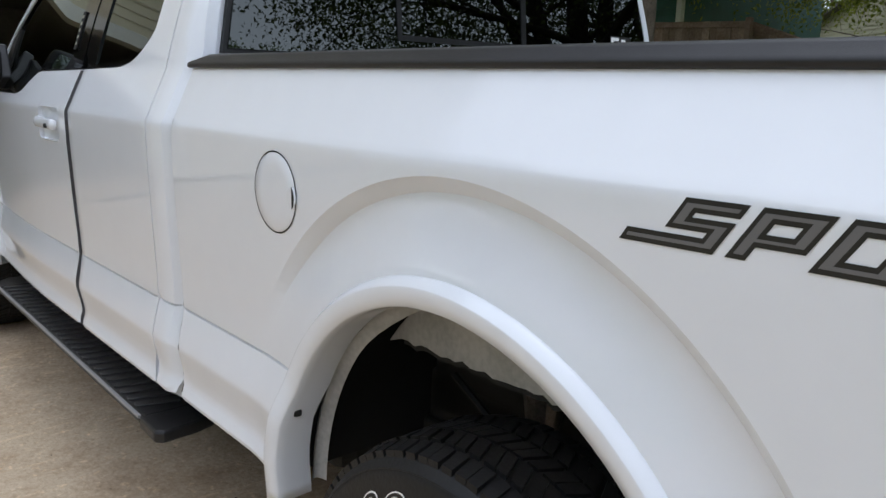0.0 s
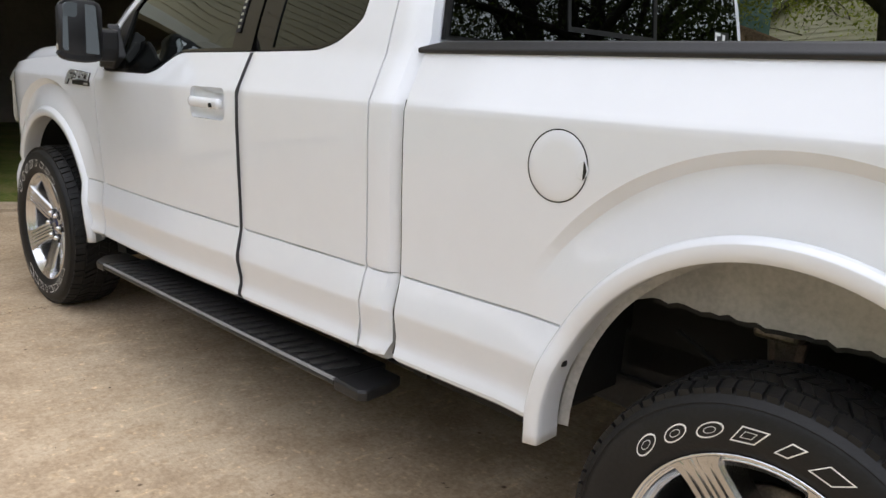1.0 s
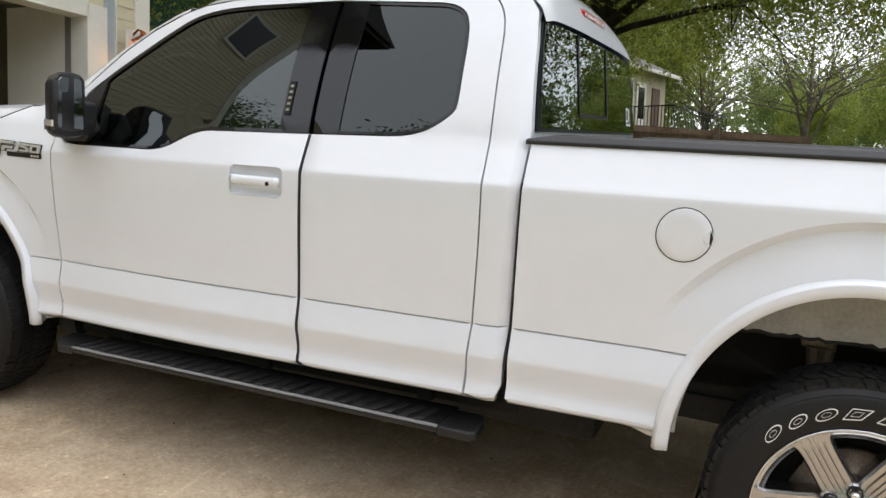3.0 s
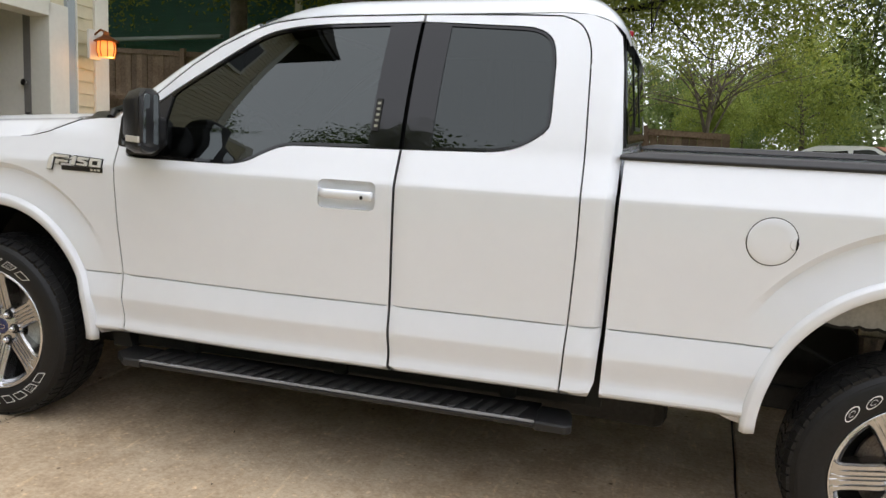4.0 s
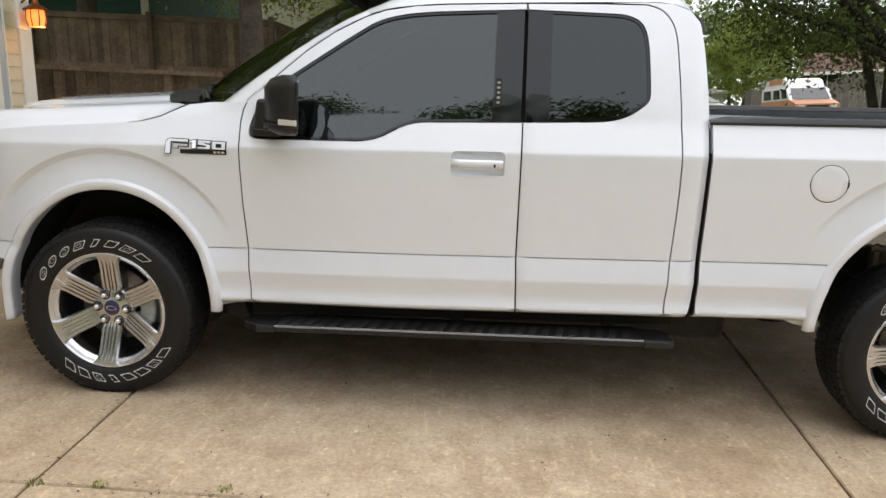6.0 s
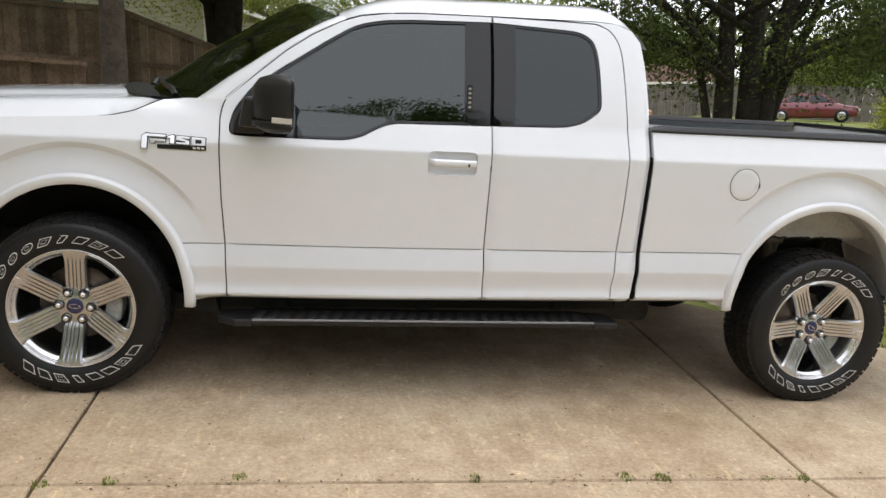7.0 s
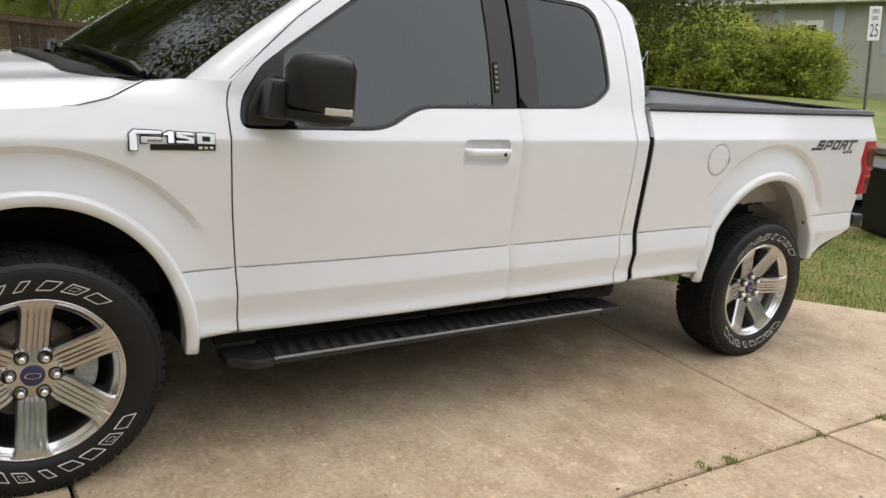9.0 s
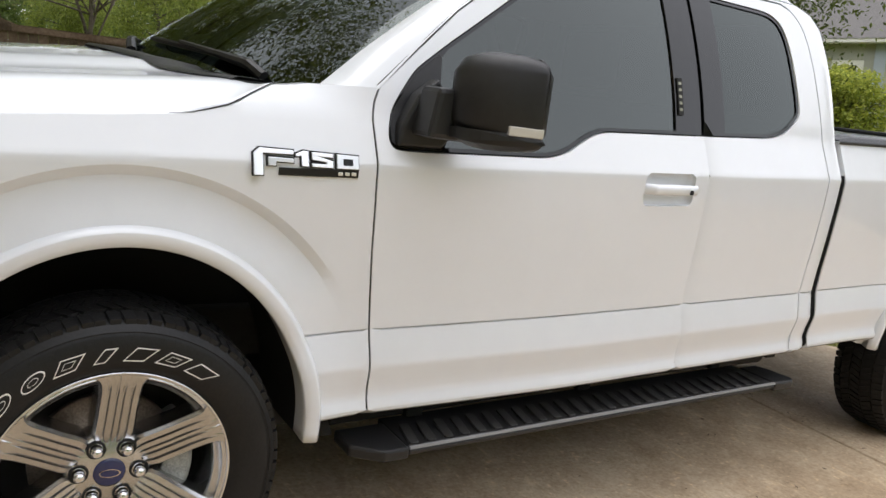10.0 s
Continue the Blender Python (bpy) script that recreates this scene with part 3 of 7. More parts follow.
SS = [0, 0.006, 0.015, 0.03, 0.05, 0.08, 0.12, 0.18, 0.26, 0.36, 0.5, 0.64, 0.74, 0.82, 0.88, 0.92, 0.95, 0.97, 0.985, 0.994, 1]
grid_part("roof", [[roof_point(x, s) for s in SS] for x in (1.12, 1.16, 1.22, 1.3, 1.4, 1.5, 1.65, 1.84, 2.0, 2.2, 2.3, 2.36, 2.40, 2.43, 2.46, 2.48, 2.50, 2.52, 2.54, 2.555, 2.57, 2.585, 2.6, 2.612, 2.62)], WHITE, TRUCK)

SHIELD_EDGE = [(0.47, 0.125, 1.318), (0.62, 0.165, 1.435), (0.76, 0.20, 1.535), (0.90, 0.235, 1.628), (1.02, 0.262, 1.70), (1.12, 0.285, 1.748)]
PILLAR_OUT = [(0.612, 1.325), (0.75, 1.458), (0.884, 1.575), (1.0, 1.656), (1.10, 1.71), (1.15, 1.732)]
for mirror in (False, True):
    f = (lambda y: 2 * MID - y) if mirror else (lambda y: y)
    rows = []
    for (x0, z0), (x1, y1, z1) in zip(PILLAR_OUT, SHIELD_EDGE):
        ya = side_y(x0, z0)
        pts = []
        for k in range(5):
            t = k / 4
            bulge = 0.012 * math.sin(math.pi * t)
            pts.append(P(x0 + (x1 - x0) * t - bulge * 0.4, f(ya + (y1 - ya) * t - bulge), z0 + (z1 - z0) * t + bulge))
        rows.append(pts)
    grid_part("windscreen_pillar", rows, WHITE, TRUCK)
rows = []
for x, y, z in SHIELD_EDGE:
    r = []
    for k in range(13):
        u = -1 + k / 6
        r.append(P(x - 0.30 * (1 - abs(u) ** 2.2) * (1 - 0.35 * (z - 1.343) / 0.4), y + (MID - y) * (1 + u), z + (0.045 + 0.06 * (z - 1.343) / 0.4) * (1 - u * u)))
    rows.append(r)
wind = grid_part("windscreen", rows, SHIELD, TRUCK, "sloping windscreen reflecting the trees")
wind.visible_shadow = False


def bonnet_point(x, s):
    nose = smooth_step(-0.55, -0.92, x)
    x -= 0.30 * (1 - abs(2 * s - 1) ** 2.2) * smooth_step(-0.35, 0.36, x)
    edge = table([(-0.92, 1.12), (-0.75, 1.17), (-0.6, 1.198), (-0.3, 1.228), (0.0, 1.243), (0.15, 1.254), (0.24, 1.277), (0.30, 1.306), (0.36, 1.333), (0.5, 1.346)], x)
    y0 = side_y(x, edge) - 0.0012 * smooth_step(0.17, 0.13, x)
    edge += 0.001 - 0.010 * smooth_step(0.17, 0.13, x)
    top = 1.336 + 0.055 * (x - 0.35) - 0.13 * nose
    u = s if s <= 0.5 else 1 - s
    d = u * (2 * MID - 2 * y0)
    z = edge + (top - edge) * smooth_step(-0.02, 0.13, d) + 0.035 * smooth_step(0.1, 0.9, d) + 0.018 * smooth_step(0.36, 0.44, d)
    return P(x, y0 + (2 * MID - 2 * y0) * s, max(z, edge))


BS = [0, 0.008, 0.016, 0.026, 0.038, 0.052, 0.07, 0.1, 0.15, 0.19, 0.21, 0.23, 0.26, 0.34, 0.5]
BS += [1 - s for s in BS[-2::-1]]
bonnet_x = [-0.92, -0.88, -0.84, -0.80, -0.75, -0.70] + [-0.66 + 0.03 * k for k in range(27)] + [0.138, 0.146, 0.154, 0.162] + [0.17 + 0.01 * k for k in range(20)]
lip = Vector((0, 0.004, -0.02))
grid_part("bonnet", [[bonnet_point(x, 0) + lip] + [bonnet_point(x, s) for s in BS] + [bonnet_point(x, 1) + Vector((0, -0.004, -0.02))] for x in bonnet_x], WHITE, TRUCK)
cowl = []
for dx, dz in ((-0.012, 0.003), (0.0, 0.010), (0.07, 0.008), (0.13, 0.0)):
    cowl.append([bonnet_point(0.36, s) + Vector((dx + 0.012 * noise.noise((9 * s, dx * 30, 2)), 0, dz)) for s in [0.055 + 0.89 * k / 40 for k in range(41)]])
grid_part("cowl", cowl, PLASTIC, TRUCK, "black plastic cowl under the windscreen")


def shield_point(row, u, lift):
    """A place on the windscreen, lifted off the glass."""
    i = min(4, int(row))
    (x0, y0, z0), (x1, y1, z1) = SHIELD_EDGE[i], SHIELD_EDGE[i + 1]
    t = row - i
    x, y, z = x0 + (x1 - x0) * t, y0 + (y1 - y0) * t, z0 + (z1 - z0) * t
    bow = 1 - abs(u) ** 2.2
    return P(x - 0.30 * bow * (1 - 0.35 * (z - 1.343) / 0.4) - lift * 0.7, y + (MID - y) * (1 + u), z + (0.045 + 0.06 * (z - 1.343) / 0.4) * (1 - u * u) + lift * 0.7)


for u0, u1 in ((-0.80, -0.12), (-0.02, 0.66)):
    wiper = part("wiper", tube([shield_point(0.05, u0 - 0.06, 0.01), shield_point(0.16, u0, 0.026), shield_point(0.24, u0 + 0.15, 0.026), shield_point(0.34, (u0 + u1) / 2 + 0.04, 0.022)], [0.016, 0.016, 0.011, 0.008], 8), TRIM, TRUCK, "black wiper arm lying at the windscreen's foot")
    part("wiper_blade", tube([shield_point(0.26 + 0.10 * k / 8, u0 + (u1 - u0) * k / 8, 0.013) for k in range(9)], [0.006] + [0.009] * 7 + [0.006], 6), TRIM, wiper)

# the open seam between bonnet and wing
part("bonnet_seam", tube([P(x, side_y(x, z) - 0.0004, z) for x, z in ((0.10, 1.2495), (0.15, 1.254), (0.195, 1.2645), (0.24, 1.277), (0.27, 1.291), (0.30, 1.306), (0.33, 1.320), (0.36, 1.333))], [0.0006, 0.0012, 0.0017, 0.002, 0.0021, 0.0021, 0.002, 0.0016], 6), GAP, TRUCK)

# back of the cab with its window
BACK = [(y, z) for y, z in ((0.05, 0.50), (0.04, 1.30), (0.085, 1.45), (0.15, 1.66), (0.21, 1.74), (0.45, 1.80))]
BACK += [(2 * MID - y, z) for y, z in BACK[::-1]]
WIN = [(0.10, 1.335), (0.125, 1.46), (0.165, 1.60), (0.20, 1.67), (0.25, 1.71), (0.33, 1.735), (0.97, 1.755)]
WIN += [(2 * MID - y, z) for y, z in WIN[-2::-1]]
def back_x(z):
    """The cab's back leans forward towards the roof."""
    return 2.648 - 0.125 * (z - 1.33)


bm = bmesh.new()
bm.faces.new([bm.verts.new(P(back_x(z) - 0.022, y, z)) for y, z in BACK])
part("cab_back_wall", bm, WHITE, TRUCK)


def back_plate(outline, d0, d1):
    """A plate lying on the leaning back of the cab: outline in (y, z)."""
    bm = bmesh.new()
    v0 = [bm.verts.new(P(back_x(z) + d0, y, z)) for y, z in outline]
    v1 = [bm.verts.new(P(back_x(z) + d1, y, z)) for y, z in outline]
    bm.faces.new(v0)
    bm.faces.new(v1[::-1])
    for i in range(len(outline)):
        j = (i + 1) % len(outline)
        bm.faces.new((v0[i], v0[j], v1[j], v1[i]))
    return bm


part("rear_window_frame", back_plate(inset(WIN, -0.012), -0.018, -0.004), TRIM, TRUCK)
rear_pane = part("rear_window", back_plate(WIN, -0.002, 0.002), TINT, TRUCK, "dark rear window reflecting the trees")
for o in ([(0.62, 1.40), (0.635, 1.40), (0.635, 1.69), (0.62, 1.69)], [(1.13, 1.40), (1.15, 1.40), (1.15, 1.69), (1.13, 1.69)], [(0.62, 1.385), (1.15, 1.385), (1.15, 1.40), (0.62, 1.40)]):
    part("slider_frame", back_plate(o, 0.002, 0.006), TRIM, rear_pane)
part("high_brake_lamp", box(2.555, 2.590, MID - 0.2, MID + 0.2, 1.848, 1.878, 0.008), RED, TRUCK, "red high-level brake lamp")
sticker = part("sticker", back_plate([(1.60, 1.365), (1.735, 1.365), (1.72, 1.46), (1.60, 1.46)], 0.003, 0.0036), DECAL_EDGE, rear_pane, "small black and white sticker")
for y0, y1, z0, z1 in ((1.605, 1.618, 1.385, 1.455), (1.618, 1.65, 1.443, 1.455), (1.618, 1.65, 1.385, 1.397), (1.665, 1.69, 1.39, 1.45), (1.605, 1.72, 1.368, 1.378)):
    part("sticker_bar", back_plate([(y0, z0), (y1, z0), (y1, z1), (y0, z1)], 0.0036, 0.0042), SIGNWHITE, sticker)

# body core behind the panels, closing the shut lines; its black stands in for their shade
for y in (0.075, 2 * MID - 0.075):
    s = 0.012 if y < 1 else -0.012
    part("inner_panel", prism([(0.57, 0.47), (0.57, 1.16), (1.2, 1.16), (1.42, 1.24), (2.585, 1.24), (2.585, 0.47)], y, y + s), GAP, TRUCK)
    lean = [P(x, (2 * MID - v if y > 1 else v), z) for x, v, z in ((1.80, 0.04, 1.26), (1.89, 0.04, 1.26), (1.89, 0.235, 1.75), (1.80, 0.235, 1.75))]
    bm = bmesh.new()
    bm.faces.new([bm.verts.new(p) for p in lean])
    part("door_post", bm, GAP, TRUCK)
    # black sheet standing in for the deep shade between cab and bed
    part("cab_gap_seal", prism([(2.60, 0.44), (2.60, 1.26), (2.654, 1.28), (2.654, 0.44)], y + s * 1.5, y + s * 3), GAP, TRUCK)
part("cab_floor", box(0.55, 2.60, 0.10, 2 * MID - 0.10, 0.50, 0.60), UNDER, TRUCK)
part("headliner", box(1.25, 2.55, 0.25, 2 * MID - 0.25, 1.80, 1.815), SEAT, TRUCK)
part("dashboard", prism([(0.50, 0.9), (0.50, 1.27), (0.62, 1.33), (0.85, 1.30), (0.92, 1.2), (0.88, 0.9)], 0.16, 2 * MID - 0.16, 0.02), SEAT, TRUCK, "dark dashboard")
part("steering_wheel", lathe([(0.185 + 0.016 * math.cos(t), 0.016 * math.sin(t)) for t in (math.tau * k / 8 for k in range(8))], 32, closed=True), SEAT, TRUCK, "dark steering wheel", True, pose(1.03, 0.52, 1.25, 0, 0, 90) @ pose(0, 0, 0, -25, 0, 0))
for y in (0.52, 1.41):
    part("seat_back", box(1.62, 1.80, y - 0.25, y + 0.25, 0.85, 1.42, 0.06, 3), SEAT, TRUCK, "dark cloth seat back")
    part("headrest", box(1.70, 1.80, y - 0.13, y + 0.13, 1.45, 1.66, 0.04, 3), SEAT, TRUCK, "dark headrest")
part("rear_bench", box(2.28, 2.50, 0.2, 2 * MID - 0.2, 0.8, 1.42, 0.06, 3), SEAT, TRUCK, "dark rear bench")

# load bed
for mirror in (False, True):
    f = (lambda y: 2 * MID - y) if mirror else (lambda y: y)
    rows = []
    for x in [2.632 + (4.655 - 2.632) * k / 24 for k in range(25)]:
        y = side_y(max(x, 2.65), 1.283) - 0.004
        nose = smooth_step(2.61, 2.72, x)
        rows.append([P(x, f(y + dy), z) for dy, z in ((0.003, 1.284), (-0.004, 1.287), (-0.004, 1.296), (0.002, 1.299), (0.006, 1.299 + 0.012 * nose), (0.014, 1.299 + 0.017 * nose), (0.065, 1.299 + 0.019 * nose), (0.085, 1.299 + 0.014 * nose), (0.088, 1.292), (0.095, 1.292))])
    grid_part("bed_rail_cap", rows, PLASTIC, TRUCK, "black plastic bed rail cap")
    part("bed_inner_wall", prism([(2.66, 1.01), (2.66, 1.30), (4.62, 1.30), (4.62, 1.01)], f(0.10), f(0.115)), WHITE, TRUCK).matrix_basis = Matrix(((1, 0, 0, 0), (0, 1, 0, 0), (RAKE, 0, 1, 0), (0, 0, 0, 1)))
part("bed_floor", box(2.66, 4.62, 0.1, 2 * MID - 0.1, 1.09, 1.11), PLASTIC, TRUCK, "black bed liner")
part("bed_header", box(2.662, 2.70, 0.09, 2 * MID - 0.09, 0.88, 1.362, 0.01), WHITE, TRUCK)
for y in (0.16, 1.05, 2 * MID - 0.17):
    part("header_bracket", box(2.70, 2.735, y - 0.03, y + 0.03, 1.30, 1.352, 0.006), PLASTIC, TRUCK)
gate = part("tailgate", box(4.585, 4.655, 0.09, 2 * MID - 0.09, 0.90, 1.425, 0.012), WHITE, TRUCK, "white tailgate")
part("tailgate_cap", box(4.58, 4.665, 0.10, 2 * MID - 0.10, 1.426, 1.450, 0.008), PLASTIC, gate, "black tailgate cap")
for y in (0.10, 2 * MID - 0.10):
    w = 1 if y < 1 else -1
    part("tie_down_ring", box(3.4, 3.46, y + 0.005 * w, y + 0.03 * w, 1.22, 1.30, 0.004), PLASTIC, TRUCK)
    lamp = part("tail_lamp", prism([(4.532, 1.203), (4.650, 1.206), (4.670, 1.20), (4.675, 0.88), (4.572, 0.87), (4.572, 1.02), (4.532, 1.085)], y - 0.122 * w, y + 0.02 * w, 0.008), RED, TRUCK, "red tail lamp")
    lamp.matrix_basis = Matrix(((1, 0, 0, 0), (0, 1, 0, 0), (RAKE, 0, 1, 0), (0, 0, 0, 1)))
    for o in ([(4.559, 1.177), (4.669, 1.177), (4.669, 1.163), (4.573, 1.163), (4.573, 1.090), (4.609, 1.040), (4.672, 1.040), (4.672, 1.026), (4.602, 1.026), (4.559, 1.085)], [(4.596, 0.995), (4.669, 0.995), (4.669, 0.983), (4.610, 0.983), (4.610, 0.897), (4.596, 0.897)]):
        part("light_guide", prism(o, y - 0.128 * w, y - 0.10 * w, 0.002), PALERED, lamp, "pale red light guide")
    for o in ([(4.582, 1.155), (4.669, 1.155), (4.669, 1.050), (4.612, 1.050), (4.582, 1.092)], [(4.616, 0.975), (4.666, 0.975), (4.666, 0.900), (4.616, 0.900)]):
        part("lamp_inset", prism(o, y - 0.126 * w, y - 0.10 * w, 0.003), DARKRED, lamp)
bump = part("rear_bumper", box(4.60, 4.70, 0.06, 2 * MID - 0.06, 0.66, 0.80, 0.02, 3), PLASTIC, TRUCK, "dark rear bumper")
part("bumper_step", box(4.60, 4.71, -0.012, 2 * MID, 0.735, 0.805, 0.012), PLASTIC, bump, "black bumper end pad")
part("bumper_valance", prism([(4.22, 0.50), (4.58, 0.655), (4.60, 0.69), (4.55, 0.68), (4.20, 0.545)], 0.05, 2 * MID - 0.05, 0.005), PLASTIC, TRUCK)

# nose
part("front_bumper", prism([(-0.98, 0.62), (-1.02, 0.72), (-0.98, 0.80), (-0.62, 0.80), (-0.60, 0.62), (-0.66, 0.48), (-0.92, 0.46)], 0.17, 2 * MID - 0.17, 0.03), WHITE, TRUCK)
part("grille", box(-0.96, -0.80, 0.42, 2 * MID - 0.42, 0.80, 1.12, 0.03, 3), CHROME, TRUCK, "chrome-edged grille")
for y0, y1 in ((0.10, 0.42), (2 * MID - 0.42, 2 * MID - 0.10)):
    part("headlamp", box(-0.93, -0.62, y0, y1, 0.82, 1.14, 0.05, 3), LENS, TRUCK, "clear headlamp")

# underside; low unseen parts are added to keep light off the ground below
part("chassis_rail", box(-0.7, 4.5, 0.42, 0.52, 0.50, 0.66, 0.01), UNDER, TRUCK)
part("chassis_rail", box(-0.7, 4.5, 2 * MID - 0.52, 2 * MID - 0.42, 0.50, 0.66, 0.01), UNDER, TRUCK)
part("fuel_tank", box(1.0, 2.9, 0.28, 0.72, 0.31, 0.55, 0.05), UNDER, TRUCK)
part("underbody_shield", box(0.60, 2.58, 0.14, 2 * MID - 0.14, 0.42, 0.48, 0.02), UNDER, TRUCK)
for y in (0.13, 2 * MID - 0.17):
    part("sill_box", prism([(0.62, 0.372), (0.62, 0.47), (2.60, 0.53), (2.60, 0.425)], y, y + 0.04, 0.006), GAP, TRUCK)
part("splash_shield", prism([(0.52, 0.36), (0.50, 0.62), (0.53, 0.62), (0.62, 0.36)], 0.10, 0.62), GAP, TRUCK)
part("gearbox", box(0.7, 1.9, 0.72, 1.22, 0.27, 0.50, 0.07, 3), UNDER, TRUCK)
part("drive_shaft", tube([(1.9, MID, 0.42), (3.56, MID, 0.40)], 0.05, 12), UNDER, TRUCK)
part("exhaust_pipe", tube([(0.8, 1.36, 0.36), (1.6, 1.38, 0.34), (3.1, 1.36, 0.40), (3.5, 1.34, 0.58), (4.1, 1.36, 0.58), (4.6, 1.62, 0.52)], 0.038, 10), STEEL, TRUCK)
part("silencer", tube([(2.0, 1.36, 0.37), (2.1, 1.36, 0.37), (2.8, 1.36, 0.39), (2.9, 1.36, 0.39)], [0.05, 0.11, 0.11, 0.05], 14), STEEL, TRUCK)
for x in (0.85, 1.75, 2.75):
    part("cross_member", box(x - 0.06, x + 0.06, 0.30, 2 * MID - 0.30, 0.34, 0.44, 0.02), UNDER, TRUCK)
part("spare_wheel", lathe([(0.0, -0.09), (0.18, -0.09), (0.24, -0.11), (0.36, -0.10), (0.385, -0.05), (0.385, 0.05), (0.36, 0.10), (0.0, 0.10)], 36), RUBBER, TRUCK, "", True, pose(4.28, MID, 0.60, 90, 0, 0))
part("front_skid_plate", prism([(-0.66, 0.38), (-0.62, 0.46), (0.78, 0.36), (0.80, 0.30), (0.1, 0.28)], 0.33, 2 * MID - 0.33, 0.01), UNDER, TRUCK)
part("engine_sump", box(-0.5, 0.8, 0.6, 2 * MID - 0.6, 0.32, 0.9, 0.06), UNDER, TRUCK)
part("rear_axle", tube([(3.683, 0.15, 0.395), (3.683, 1.78, 0.395)], 0.05, 12), UNDER, TRUCK)
part("differential", box(3.55, 3.85, 0.80, 1.14, 0.26, 0.54, 0.08, 3), UNDER, TRUCK)
part("front_axle", tube([(0, 0.15, 0.395), (0, 1.78, 0.395)], 0.04, 12), UNDER, TRUCK)
for mirror in (False, True):
    f = (lambda y: 2 * MID - y) if mirror else (lambda y: y)
    rows = [[P(FRONT_X + 0.50 * math.cos(radians(t)), f(y), 0.42 + 0.55 * math.sin(radians(t))) for y in (0.05, 0.42)] for t in range(-2, 184, 6)]
    grid_part("wheel_housing", rows, GAP, TRUCK)
    rows = []
    for t in range(4, 184, 4):
        deep = 0.13 - 0.105 * smooth_step(100, 140, t) + 0.20 * smooth_step(50, 30, t)
        rows.append([P(REAR_X + r * math.cos(radians(t)), f(y), 0.42 + (r + 0.03) * math.sin(radians(t))) for y, r in ((0.035, 0.485), (0.03 + deep * 0.4, 0.497), (0.03 + deep * 0.85, 0.495), (0.03 + deep, 0.485), (0.034 + deep, 0.470))])
    grid_part("wheel_housing", rows, GREYPRIMER, TRUCK, "grey painted wheel housing")
    low = [(4.06 - 0.02 * k, 0.755 + 0.012 * noise.noise((k * 0.7, 3, 1)) + 0.002 * ((k * 5) % 3)) for k in range(39)]
    up = [(REAR_X + 0.49 * math.cos(radians(t)), 0.42 + 0.525 * math.sin(radians(t))) for t in range(142, 26, -6)]
    part("inner_arch_panel", prism([P(x, 0, z).xz for x, z in low + up], f(0.152), f(0.158)), GREYPRIMER, TRUCK, "dusty white inner arch panel")
    part("panel_flange", prism([P(x, 0, z).xz for x, z in low] + [P(x, 0, z - 0.012).xz for x, z in low[::-1]], f(0.158), f(0.20)), UNDER, TRUCK)
    part("spring_bracket", box(3.50, 3.60, min(f(0.24), f(0.36)), max(f(0.24), f(0.36)), 0.80, 0.86, 0.01), STEEL, TRUCK, "dull steel bracket")
    part("bump_stop", tube([(3.56, f(0.30), 0.80), (3.56, f(0.30), 0.70)], [0.045, 0.03], 12), STEEL, TRUCK)
    part("brake_hose", tube([(3.30, f(0.30), 0.74), (3.50, f(0.28), 0.66), (3.75, f(0.30), 0.70), (3.95, f(0.26), 0.78)], 0.008, 6), GAP, TRUCK)
    part("housing_wall", prism([(REAR_X - 0.54, 0.56), (REAR_X - 0.54, 1.16), (REAR_X + 0.54, 1.16), (REAR_X + 0.54, 0.66)], f(0.42), f(0.43)), GAP, TRUCK)
    part("housing_wall", box(REAR_X - 0.575, REAR_X - 0.555, min(f(0.06), f(0.60)), max(f(0.06), f(0.60)), 0.50, 1.10), GAP, TRUCK)
    # black sheet over the white bed flange, standing in for gap shade
    rows = [[P(2.6440, f(side_y(2.65, z) + 0.002), z), P(2.6436, f(side_y(2.65, z) + 0.05), z)] for z in [0.445 + 0.030 * k for k in range(25)]]
    grid_part("bed_front_seal", rows, GAP, TRUCK)
    part("housing_top", box(REAR_X - 0.54, REAR_X + 0.54, min(f(0.06), f(0.43)), max(f(0.06), f(0.43)), 1.075, 1.085), GAP, TRUCK)
    part("housing_wall", prism([(FRONT_X - 0.55, 0.50), (FRONT_X - 0.55, 1.10), (FRONT_X + 0.55, 1.10), (FRONT_X + 0.55, 0.50)], f(0.46), f(0.47)), GAP, TRUCK)
    part("leaf_spring", box(3.0, 4.35, min(f(0.40), f(0.47)), max(f(0.40), f(0.47)), 0.44, 0.535, 0.01), UNDER, TRUCK)
    part("shock_absorber", tube([(3.80, f(0.36), 0.38), (3.95, f(0.42), 0.80)], 0.03, 10), UNDER, TRUCK)


# ---- wheels ----
def tyre_mesh():
    prof = [(0.262, 0.245), (0.275, 0.262), (0.31, 0.272), (0.345, 0.270), (0.372, 0.262), (0.392, 0.245), (0.401, 0.215), (0.404, 0.137), (0.401, 0.06), (0.392, 0.030),
            (0.386, 0.018), (0.374, 0.010), (0.372, 0.007), (0.362, 0.004), (0.345, 0.0), (0.325, 0.0), (0.312, 0.002), (0.297, 0.006), (0.281, 0.013), (0.276, 0.020), (0.262, 0.026)]
    return lathe(prof, 72)


